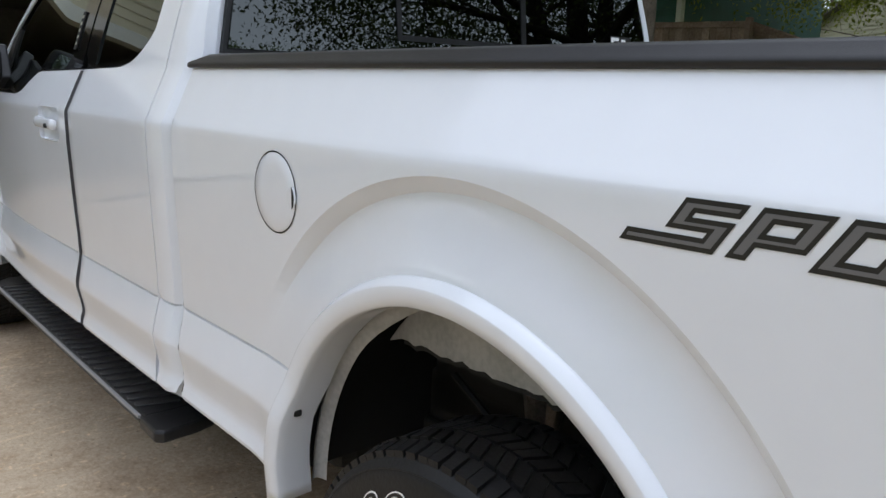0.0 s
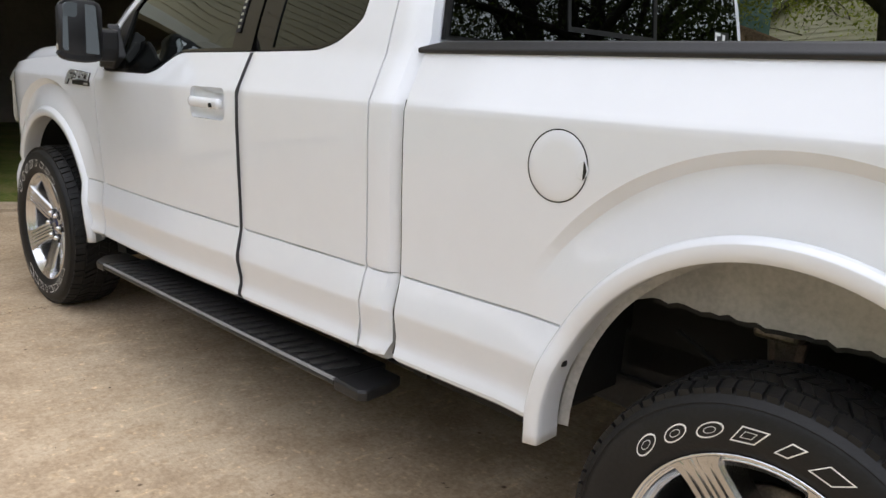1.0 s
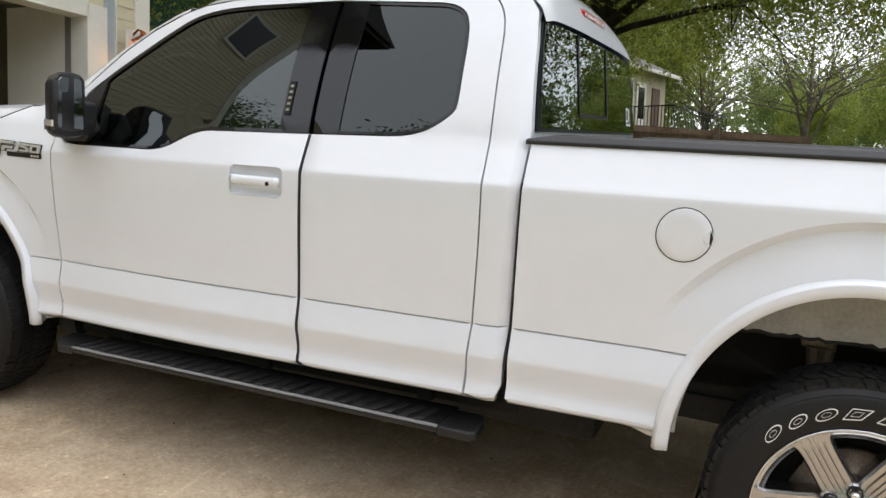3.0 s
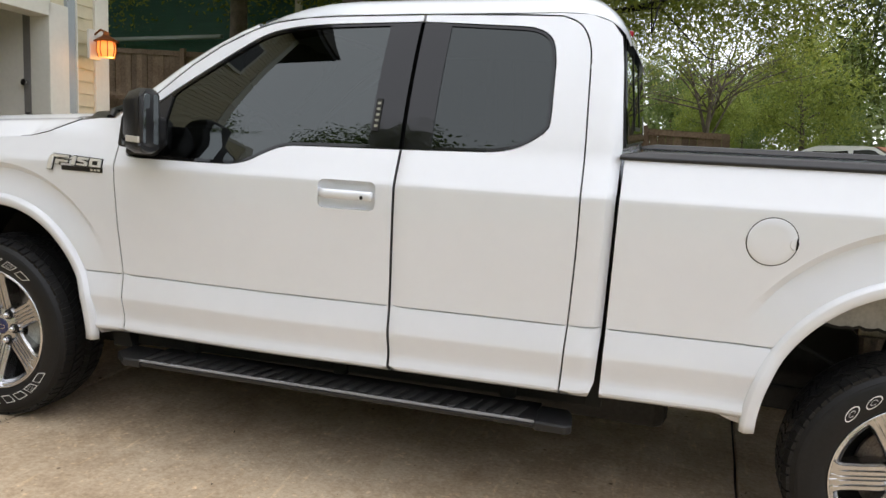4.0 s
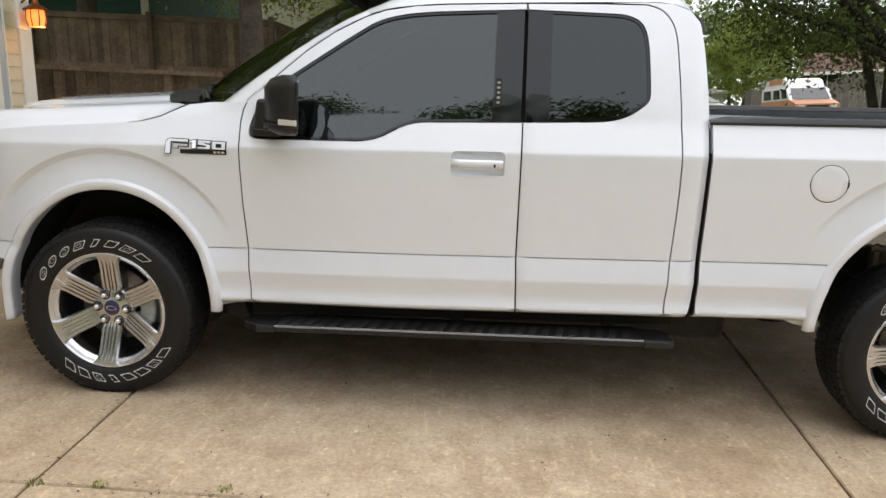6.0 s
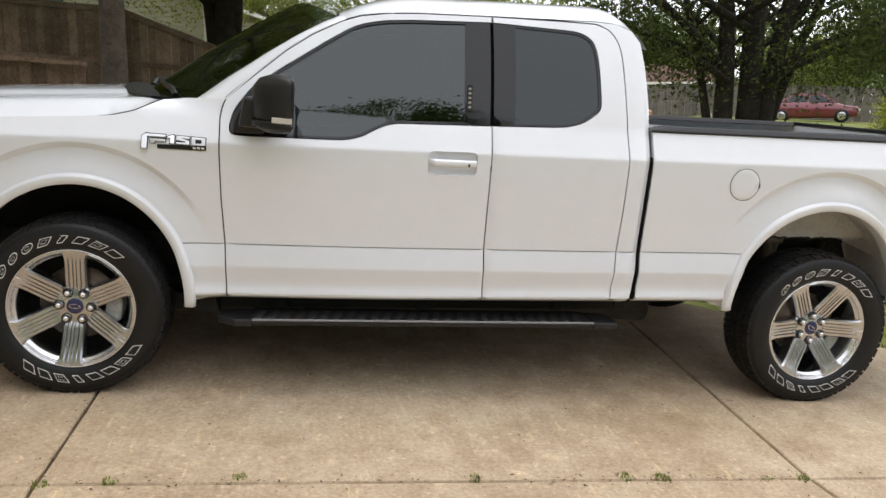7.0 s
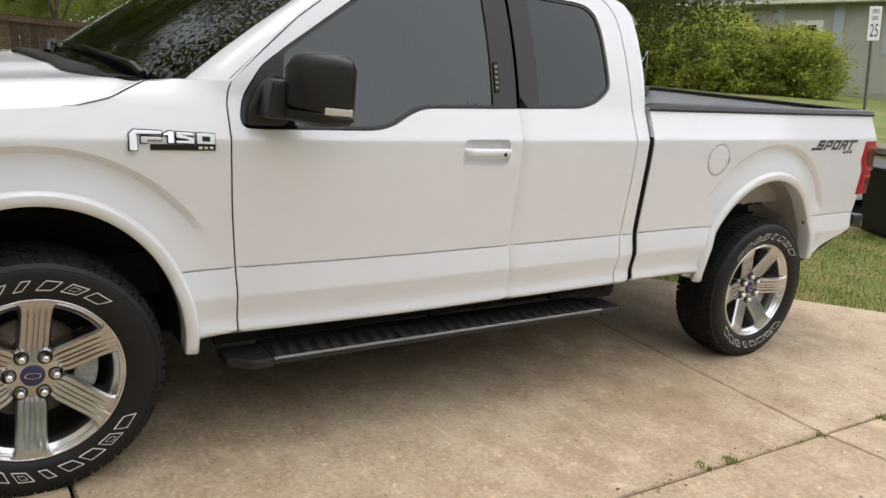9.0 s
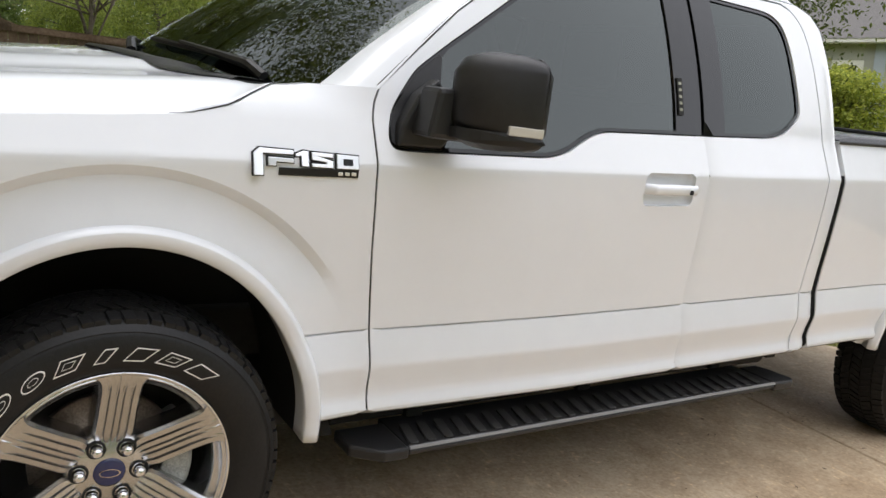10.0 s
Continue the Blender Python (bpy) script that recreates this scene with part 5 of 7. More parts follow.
# running board
bm = prism([(-0.058, 0.336), (0.10, 0.330), (0.12, 0.345), (0.12, 0.372), (-0.07, 0.372), (-0.088, 0.362), (-0.084, 0.350)], 0.79, 2.44, 0.004, axis="x")
STEP_M = Matrix(((1, 0, 0, 0.0), (0, 1, 0, 0.012), (RAKE + 0.010, 0, 1, -0.010), (0, 0, 0, 1)))
step = part("running_board", bm, PLASTIC, TRUCK, "black ribbed running board")
step.matrix_basis = STEP_M
for o in ([(0.63, 0.088), (0.63, -0.02), (0.71, -0.088), (0.79, -0.088), (0.79, 0.088)], [(2.44, 0.088), (2.44, -0.088), (2.555, -0.090), (2.575, -0.07), (2.565, 0.03), (2.545, 0.088)]):
    part("end_cap", prism(o, 0.338, 0.374, 0.008, axis="z"), PLASTIC, step)
part("edge_strip", prism([(-0.0905, 0.3695), (-0.0885, 0.3755), (-0.081, 0.3765), (-0.084, 0.366)], 0.79, 2.44, 0, axis="x"), mat("worn_black_edge", (0.24, 0.24, 0.24), 0.35), step, "worn edge strip")
rib = prism([(0.004, -0.068), (0.024, -0.070), (0.030, -0.064), (0.054, 0.044), (0.050, 0.050), (0.030, 0.052), (0.024, 0.046), (0.0, -0.060)], 0.372, 0.3785, 0.002, axis="z")
me = bpy.data.meshes.new("rib")
bmesh.ops.recalc_face_normals(rib, faces=rib.faces[:])
rib.to_mesh(me)
rib.free()
me.materials.append(mat("worn_black_rib", (0.042, 0.041, 0.040), 0.38, spec=0.5, vary=0.3, scale=8))
for k in range(27):
    r = new("rib", me)
    r.parent = step
    r.matrix_basis = Matrix.Translation((0.80 + 0.0595 * k, 0, 0))
for x in (0.9, 1.6, 2.3):
    part("step_bracket", box(x - 0.03, x + 0.03, 0.11, 0.45, 0.345 + RAKE * x, 0.40 + RAKE * x, 0.008), GAP, TRUCK)
# unseen far board, added to block light coming in under the truck
far_step = part("running_board", prism([(2 * MID - 0.11, 0.322), (2 * MID + 0.058, 0.318), (2 * MID + 0.078, 0.360), (2 * MID + 0.06, 0.372), (2 * MID - 0.11, 0.372)], 0.66, 2.55, 0.004, axis="x"), PLASTIC, TRUCK, "black running board")
far_step.matrix_basis = STEP_M

# plug holes in the rear arch lip
for t in (28, 96, 158):
    x, z = REAR_X + 0.478 * math.cos(radians(t)), REAR_Z + 0.511 * math.sin(radians(t))
    part("arch_plug", box(x - 0.007, x + 0.007, side_y(x, max(0.5, z)) + 0.018, side_y(x, max(0.5, z)) + 0.034, z + RAKE * x - 0.007, z + RAKE * x + 0.007, 0.003), GAP, TRUCK)


# ---- ground ----
def lie(x, y):
    """How high the land lies over the plane of the drive, in the truck's axes."""
    a = 0.62 * smooth_step(9.0, 14.2, x) + 0.16 * smooth_step(14.2, 14.6, x) + 0.75 * smooth_step(14.6, 32.0, x)
    b = 0.45 * smooth_step(3.5, 12.0, y) + 0.25 * smooth_step(12.0, 34.0, y)
    dip = 0.62 * smooth_step(13.5, 19.0, y) * smooth_step(36.0, 28.0, y) * smooth_step(2.0, 5.0, x) * smooth_step(14.2, 11.0, x)
    dip += 1.05 * smooth_step(24.0, 32.0, y) * smooth_step(50.0, 42.0, y) * smooth_step(9.0, 13.0, x) * smooth_step(22.0, 19.0, x)
    return 1.55 * (1 - (1 - a / 1.55) * (1 - b / 1.55)) - dip


def W(x, y, z=0.0):
    """A place given in the truck's axes, in the world."""
    return TILT @ Vector((x, y, z))


def land(x, y):
    """The ground's place in the world over (x, y) of the truck's axes; far off it runs level."""
    r = math.hypot(x, y)
    k = min(1.0, 34.0 / max(r, 1e-6))
    base = W(x * k, y * k, lie(x, y))
    return Vector((x if r > 34 else base.x, y if r > 34 else base.y, base.z))


PAD = [(-2.36, -4.2), (-2.36, 4.4), (0.2, 4.6), (1.2, 4.6), (5.8, 0.0), (9.6, -3.8), (9.6, -9.5), (3.5, -6.5)]
xs = sorted({*(round(-3 + 0.35 * k, 2) for k in range(60)), *(round(18 + 2.5 * k, 1) for k in range(18)), *(-3 - 2.0 * k for k in range(1, 25)), 63, 90, 140, 250, 500, 1200, 3000, -52, -80, -140, -300, -800, -3000})
ys = sorted({*(round(-8 + 0.4 * k, 2) for k in range(58)), *(round(15.2 + 2 * k, 1) for k in range(18)), *(-8 - 2.5 * k for k in range(1, 18)), 52, 70, 100, 160, 300, 800, 3000, -52, -80, -150, -300, -800, -3000})
verts, faces = [], []
for x in xs:
    for y in ys:
        p = land(x, y)
        under = 0.06 if inside(PAD, x, y) or edge_gap(PAD, x, y) < 0.3 else 0.0
        bumpy = 0.02 * noise.noise((x * 0.8, y * 0.8, 0)) if abs(x) < 40 and abs(y) < 40 else 0
        road = 0.17 * smooth_step(9.4, 9.7, x) * smooth_step(14.5, 14.2, x)
        verts.append((p.x, p.y, p.z - under - road - 0.015 + min(0, bumpy)))
for i in range(len(xs) - 1):
    for j in range(len(ys) - 1):
        k = i * len(ys) + j
        faces.append((k, k + len(ys), k + len(ys) + 1, k + 1))
tagged(raw("ground", verts, faces, TURF, smooth=True), "mown grass with bare brown patches round the drive", "grass", kind="structure")


def strip(name, x0, x1, y0, y1, lift, material, label, category, cols=6, rows=40, thick=0.1):
    """A band of paving that follows the land."""
    bm = bmesh.new()
    top = []
    for j in range(rows + 1):
        y = y0 + (y1 - y0) * j / rows
        top.append([bm.verts.new(land(x0 + (x1 - x0) * i / cols, y) + Vector((0, 0, lift))) for i in range(cols + 1)])
    for r0, r1 in zip(top, top[1:]):
        for i in range(cols):
            bm.faces.new((r0[i], r0[i + 1], r1[i + 1], r1[i]))
    ext = bmesh.ops.extrude_face_region(bm, geom=bm.faces[:])
    for v in ext["geom"]:
        if isinstance(v, bmesh.types.BMVert):
            v.co.z -= thick
    ob = part(name, bm, material, None, label)
    return tagged(ob, label, category, kind="structure")


strip("road", 9.55, 14.25, -60, 60, -0.14, ASPHALT, "worn grey asphalt street", "road", thick=0.08)
strip("kerb_far", 14.25, 14.45, -60, 60, 0.03, KERB, "grey concrete kerb along the street", "kerb", cols=1)
strip("kerb_near", 9.35, 9.55, -60, 60, 0.01, KERB, "grey concrete kerb along the street", "kerb", cols=1)

# the drive: cast slabs with open joints, on a dark bed
JX, JY = [-2.36, 0.10, 3.26, 6.42, 9.58], [-9.5, -7.0, -3.95, -0.88, 2.2, 4.8]


# joints that run askew: lean along y and shift, by joint and row
LEANS = {(2, 3): (0.05, -0.064), (2, 2): (-0.10, -0.196), (2, 4): (0.05, -0.064)}


def clip(poly, a, b, c):
    """Keeps the part of a polygon where a*x + b*y <= c."""
    out = []
    for (x0, y0), (x1, y1) in zip(poly, poly[1:] + poly[:1]):
        d0, d1 = a * x0 + b * y0 - c, a * x1 + b * y1 - c
        if d0 <= 0:
            out.append((x0, y0))
        if (d0 < 0) != (d1 < 0) and abs(d0 - d1) > 1e-9:
            t = d0 / (d0 - d1)
            out.append((x0 + (x1 - x0) * t, y0 + (y1 - y0) * t))
    return out


bm = bmesh.new()
bm.faces.new([bm.verts.new(W(x, y, -0.035)) for x, y in PAD])
drive = tagged(part("driveway", bm, mat("joint_soil", (0.05, 0.04, 0.028), 0.95, vary=0.5, scale=9, bump=0.6, bump_scale=60), None), "weathered beige concrete drive cast in large slabs", "driveway", kind="structure")
for i in range(len(JX) - 1):
    for j in range(len(JY) - 1):
        poly = PAD
        g = 0.007
        m0, m1 = (LEANS.get((i + e, j), (0.0, 0.0)) for e in (0, 1))
        for a, b, c in ((-1, m0[0], -JX[i] - m0[1] - g), (1, -m1[0], JX[i + 1] + m1[1] - g), (0, -1, -JY[j] - g), (0, 1, JY[j + 1] - g)):
            poly = clip(poly, a, b, c) if poly else []
        if len(poly) < 3:
            continue
        bm = bmesh.new()
        lift = 0.002 * ((i * 3 + j * 5) % 3 - 1)
        edge = densify(poly, 0.12)
        jag = lambda x, y: (x + 0.004 * noise.noise((x * 6, y * 6, 1)), y + 0.004 * noise.noise((x * 6, y * 6, 7)))
        small = inset(edge, 0.005)
        v0 = [bm.verts.new(W(*jag(x, y), -0.035)) for x, y in edge]
        v1 = [bm.verts.new(W(*jag(x, y), lift - 0.007)) for x, y in edge]
        v2 = [bm.verts.new(W(x, y, lift)) for x, y in small]
        n = len(edge)
        for k in range(n):
            q = (k + 1) % n
            bm.faces.new((v0[k], v0[q], v1[q], v1[k]))
            bm.faces.new((v1[k], v1[q], v2[q], v2[k]))
        bm.faces.new(v2)
        part("slab", bm, CONCRETE, drive)


# ---- house with the open garage ----
FLOOR = W(-2.4, 0.6, 0).z
FX = W(-2.4, 0.6, 0.0).x - 0.01


def clapboards(parent, x, y0, y1, z0, z1, face, material, step=0.115, lap=0.012, cut=None):
    """Overlapping boards on a wall; face: +1 or -1 along x, or 'y+', 'y-' where x is then the wall's y."""
    n = int((z1 - z0) / step)
    for k in range(n + 1):
        za, zb = z0 + k * step, min(z1, z0 + (k + 1) * step)
        if zb - za < 0.01:
            continue
        a, b = (y0, y1) if cut is None else cut((za + zb) / 2)
        if b - a < 0.05:
            continue
        bm = bmesh.new()
        sec = [(0.0, za), (lap, za), (0.003, zb), (0.0, zb)]
        ends = []
        for e in (a, b):
            if face in (1, -1):
                ends.append([bm.verts.new((x + face * d, e, z)) for d, z in sec])
            else:
                s = 1 if face == "y+" else -1
                ends.append([bm.verts.new((e, x + s * d, z)) for d, z in sec])
        for i in range(4):
            bm.faces.new((ends[0][i], ends[0][(i + 1) % 4], ends[1][(i + 1) % 4], ends[1][i]))
        bm.faces.new(ends[0])
        bm.faces.new(ends[1][::-1])
        part("board", bm, material, parent)


def build_house():
    """The garage front that the truck's nose points at, with its lantern, and its wing behind the camera's side."""
    top, y0, y1, ya, yb, head = FLOOR + 2.75, -4.3, 3.66, -1.95, 2.92, FLOOR + 2.25
    house = thing("house", "cream-sided house with an open double garage", "house")
    for n_, b in (("front_wall", (FX - 0.15, FX, yb, y1, FLOOR - 0.4, top)), ("front_wall", (FX - 0.15, FX, y0, ya, FLOOR - 0.4, top)), ("front_wall", (FX - 0.15, FX, ya, yb, head, top)),
                  ("side_wall", (FX - 7, FX - 0.15, y1 - 0.15, y1, FLOOR - 0.4, top)), ("side_wall", (FX - 7, FX - 0.15, y0, y0 + 0.15, FLOOR - 0.4, top)), ("back_wall", (FX - 7.15, FX - 7, y0, y1, FLOOR - 0.4, top))):
        part(n_, box(*b), SIDING, house)
    clapboards(house, FX, yb + 0.325, y1 - 0.17, FLOOR, top, 1, SIDING)
    clapboards(house, FX, ya, yb, head + 0.14, top, 1, SIDING)
    clapboards(house, FX, y0 + 0.17, ya - 0.30, FLOOR, top, 1, SIDING)
    part("corner_board", box(FX, FX + 0.03, y1 - 0.165, y1 + 0.02, FLOOR - 0.2, top, 0.004), TRIMWHITE, house, "cream corner board")
    part("jamb_board", box(FX + 0.0, FX + 0.035, yb + 0.21, yb + 0.31, FLOOR - 0.05, top, 0.004), TRIMGREY, house, "blue-grey jamb board")
    part("jamb_trim", box(FX - 0.16, FX + 0.05, yb - 0.02, yb + 0.21, FLOOR, head + 0.1, 0.006), TRIMWHITE, house, "white jamb trim")
    part("jamb_trim", box(FX + 0.002, FX + 0.05, yb + 0.31, yb + 0.325, FLOOR, top, 0.004), TRIMWHITE, house)
    part("jamb_trim", box(FX - 0.16, FX + 0.05, ya - 0.30, ya + 0.02, FLOOR, head + 0.1, 0.006), TRIMWHITE, house)
    part("head_trim", box(FX - 0.16, FX + 0.05, ya, yb, head - 0.02, head + 0.14, 0.006), TRIMWHITE, house)
    # upper storey with its eaves
    up = FLOOR + 7.6
    part("upper_wall", box(FX - 7.15, FX, y0, y1, top, up), SIDING, house)
    clapboards(house, FX, y0 + 0.16, y1 - 0.02, top, up, 1, SIDING)
    part("corner_board", box(FX, FX + 0.03, y0 - 0.02, y0 + 0.16, FLOOR, up, 0.004), TRIMWHITE, house)
    part("corner_board", box(FX - 0.14, FX, y0 - 0.02, y0, FLOOR, up, 0.0), TRIMWHITE, house)
    win = part("upper_window", box(FX + 0.012, FX + 0.05, -3.75, -2.75, FLOOR + 5.2, FLOOR + 6.4, 0.01), TRIMWHITE, house)
    part("pane", box(FX + 0.05, FX + 0.056, -3.67, -2.83, FLOOR + 5.28, FLOOR + 6.32), BLACKWIN, win)
    part("eaves", box(FX - 7.6, FX + 0.6, y0 - 1.1, y1 + 0.6, up, up + 0.14, 0.01), TRIM, house, "dark eaves")
    part("roof", prism([(y0 - 1.15, up + 0.14), (y1 + 0.65, up + 0.14), ((y0 + y1) / 2, up + 2.2)], FX - 7.7, FX + 0.65, axis="x"), SHINGLE, house, "dark shingle roof")
    # inside of the garage
    part("garage_floor", box(FX - 7, FX, y0 + 0.15, y1 - 0.15, FLOOR - 0.1, FLOOR + 0.005), CONCRETE, house)
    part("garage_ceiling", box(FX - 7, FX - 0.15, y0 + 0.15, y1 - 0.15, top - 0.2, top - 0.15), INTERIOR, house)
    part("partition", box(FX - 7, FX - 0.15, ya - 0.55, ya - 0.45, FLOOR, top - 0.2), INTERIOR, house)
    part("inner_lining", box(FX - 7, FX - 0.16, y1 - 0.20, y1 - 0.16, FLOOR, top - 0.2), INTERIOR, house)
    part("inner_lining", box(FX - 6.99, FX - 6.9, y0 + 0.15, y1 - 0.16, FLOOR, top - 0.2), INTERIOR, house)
    return house


build_house()
ROOM_DOOR = thing("open_door", "white-painted door standing open with black lever and locks", "door")
DX, DY = W(-2.56, 3.03, 0).x, W(-2.56, 3.03, 1.0).y
part("leaf", box(DX - 0.86, DX, DY - 0.045, DY, FLOOR + 0.01, FLOOR + 2.36, 0.004), DOORWHITE, ROOM_DOOR)
part("latch_edge", box(DX - 0.10, DX + 0.002, DY - 0.049, DY - 0.0455, FLOOR + 0.02, FLOOR + 2.34), mat("grey_door_edge_paint", (0.22, 0.21, 0.20), 0.5, vary=0.1), ROOM_DOOR, "grey latch edge")
part("lock_plate", box(DX - 0.085, DX - 0.04, DY - 0.06, DY - 0.044, FLOOR + 1.30, FLOOR + 1.40, 0.003), TRIM, ROOM_DOOR, "black lock plate")
part("lever", tube([(DX - 0.06, DY - 0.045, FLOOR + 1.16), (DX - 0.06, DY - 0.09, FLOOR + 1.20), (DX - 0.06, DY - 0.09, FLOOR + 1.06)], 0.012, 8), TRIM, ROOM_DOOR, "black lever")
part("dead_bolt", box(DX - 0.085, DX - 0.04, DY - 0.06, DY - 0.044, FLOOR + 0.86, FLOOR + 1.0, 0.003), TRIM, ROOM_DOOR)
part("knob", tube([(DX - 0.06, DY - 0.045, FLOOR + 1.66), (DX - 0.06, DY - 0.10, FLOOR + 1.66)], [0.02, 0.03], 10), CHROME, ROOM_DOOR)

# lantern by the garage
LAN = thing("wall_lantern", "copper wall lantern glowing orange on the cream siding", "lantern", Matrix.Translation(W(-2.31, 3.45, 1.905)) @ Matrix.Scale(1.22, 4))
part("back_plate", box(-0.075, -0.05, -0.06, 0.06, -0.12, 0.10, 0.006), TRIMWHITE, LAN, "pale back plate")
part("bracket", tube([(-0.06, 0, 0.06), (0.0, 0, 0.10), (0.05, 0, 0.08)], 0.008, 8), COPPER, LAN)
part("glass", lathe([(0.0, -0.085), (0.055, -0.085), (0.068, -0.03), (0.062, 0.03), (0.0, 0.035)], 8), GLOW, LAN, "glowing amber panes", m=Matrix.Translation((0.05, 0, -0.02)) @ pose(0, 0, 0, 90, 0, 0))
part("cap", lathe([(0.0, 0.10), (0.02, 0.10), (0.025, 0.075), (0.09, 0.035), (0.088, 0.028), (0.0, 0.03)], 8), COPPER, LAN, m=Matrix.Translation((0.05, 0, -0.02)) @ pose(0, 0, 0, 90, 0, 0))
for k in range(8):
    a = math.tau * k / 8
    part("bar", tube([(0.05 + 0.057 * math.cos(a), 0.057 * math.sin(a), -0.105), (0.05 + 0.070 * math.cos(a), 0.070 * math.sin(a), -0.05), (0.05 + 0.064 * math.cos(a), 0.064 * math.sin(a), 0.012)], 0.004, 5), COPPER, LAN)
glow = new("lantern_light", bpy.data.lights.new("lantern_light", "POINT"))
glow.data.energy, glow.data.color, glow.data.shadow_soft_size = 1.1, (1.0, 0.5, 0.16), 0.05
glow.matrix_world = Matrix.Translation(W(-2.20, 3.48, 1.76))


# ---- fence along the garden ----
def build_fence():
    fence = thing("fence", "weathered brown board fence, tall then sloping down to a low run", "fence")
    def top(x):
        return 2.47 if x < -2.4 else (2.47 - 0.92 * (x + 2.4) / 2.9 if x < 0.5 else 1.53)
    x, k = -12.0, 0
    while x < 3.75:
        low = land(x, 12.0)
        hi = W(x, 12.0, top(x)).z
        w = 0.138
        hi2 = W(x + w, 12.0, top(x + w)).z
        bm = bmesh.new()
        y = low.y + 0.006 * ((k * 5) % 3 - 1)
        co = [(low.x, low.z), (low.x + w - 0.006, low.z), (low.x + w - 0.006, hi2), (low.x, hi)]
        v0 = [bm.verts.new((a, y, b)) for a, b in co]
        v1 = [bm.verts.new((a, y + 0.02, b)) for a, b in co]
        for f in (v0, v1[::-1]):
            bm.faces.new(f)
        for i in range(4):
            bm.faces.new((v0[i], v1[i], v1[(i + 1) % 4], v0[(i + 1) % 4]))
        part("board", bm, FENCEWOOD, fence)
        x += w
        k += 1
    for i, x in enumerate([-12.0 + 2.4 * k for k in range(7)]):
        lo, hi = land(x, 11.93), W(x, 11.93, top(x) + 0.05)
        part("post", box(lo.x - 0.05, lo.x + 0.05, lo.y - 0.05, lo.y + 0.05, lo.z, hi.z, 0.008), FENCEWOOD, fence)
    for a, b in ((-12, -2.4), (-2.4, 0.5), (0.5, 3.75)):
        for drop in (0.06, 0.95) if b < 1 else (0.06, 0.62):
            d2 = drop if a != -2.4 else drop
            za = W(a, 11.97, (top(a + 0.01) if drop < 0.5 else 1.50) - (drop if drop < 0.5 else (0.03 if b < 1 else 0.6))).z
            zb = W(b, 11.97, (top(b - 0.01) if drop < 0.5 else 1.50) - (drop if drop < 0.5 else (0.03 if b < 1 else 0.6))).z
            bm = bmesh.new()
            sec = [(-0.03, -0.045), (0.03, -0.045), (0.03, 0.045), (-0.03, 0.045)]
            pa, pb = W(a, 11.97, 0), W(b, 11.97, 0)
            e0 = [bm.verts.new((pa.x, pa.y + u, za + v)) for u, v in sec]
            e1 = [bm.verts.new((pb.x, pb.y + u, zb + v)) for u, v in sec]
            for i in range(4):
                bm.faces.new((e0[i], e0[(i + 1) % 4], e1[(i + 1) % 4], e1[i]))
            bm.faces.new(e0)
            bm.faces.new(e1[::-1])
            part("rail", bm, FENCEWOOD, fence)
    return fence


build_fence()


def build_low_fence():
    """A low run of boards with two short posts before the tall fence."""
    fence = thing("low_fence", "low weathered board fence with square posts", "fence")
    y = 6.4
    for k in range(32):
        x = -6.2 + 0.145 * k
        lo, hi = land(x, y), W(x, y, 1.40 + 0.008 * ((k * 7) % 3))
        part("board", box(lo.x, lo.x + 0.138, lo.y, lo.y + 0.02, lo.z - 0.05, hi.z, 0.0), FENCEWOOD, fence)
    for x in (-5.0, -3.63, -2.22):
        lo, hi = land(x, y - 0.05), W(x, y - 0.05, 1.50)
        part("post", box(lo.x - 0.05, lo.x + 0.05, lo.y - 0.05, lo.y + 0.05, lo.z - 0.05, hi.z, 0.008), FENCEWOOD, fence)
    pa, pb = W(-6.2, y - 0.03, 1.42), W(-1.6, y - 0.03, 1.42)
    part("rail", tube([pa, pb], 0.035, 4), FENCEWOOD, fence)


build_low_fence()


# ---- trees ----
def leaves(points, spread, size, per, rng, droop=0.0):
    """Many small leaves scattered round points, as arrays."""
    P0 = np.repeat(np.array(points, float), per, axis=0)
    n = len(P0)
    P0 += rng.normal(0, 1, (n, 3)) * np.array(spread)
    if droop:
        P0[:, 2] -= rng.random(n) ** 2 * droop
    u = rng.normal(0, 1, (n, 3))
    u /= np.linalg.norm(u, axis=1, keepdims=True)
    w = rng.normal(0, 1, (n, 3))
    w -= u * (w * u).sum(1, keepdims=True)
    w /= np.linalg.norm(w, axis=1, keepdims=True)
    s = size * (0.6 + 0.8 * rng.random((n, 1)))
    v = np.stack([P0 - u * s, P0 + w * s * 0.45, P0 + u * s, P0 - w * s * 0.45], 1).reshape(-1, 3)
    f = np.arange(n * 4).reshape(-1, 4)
    return v, f


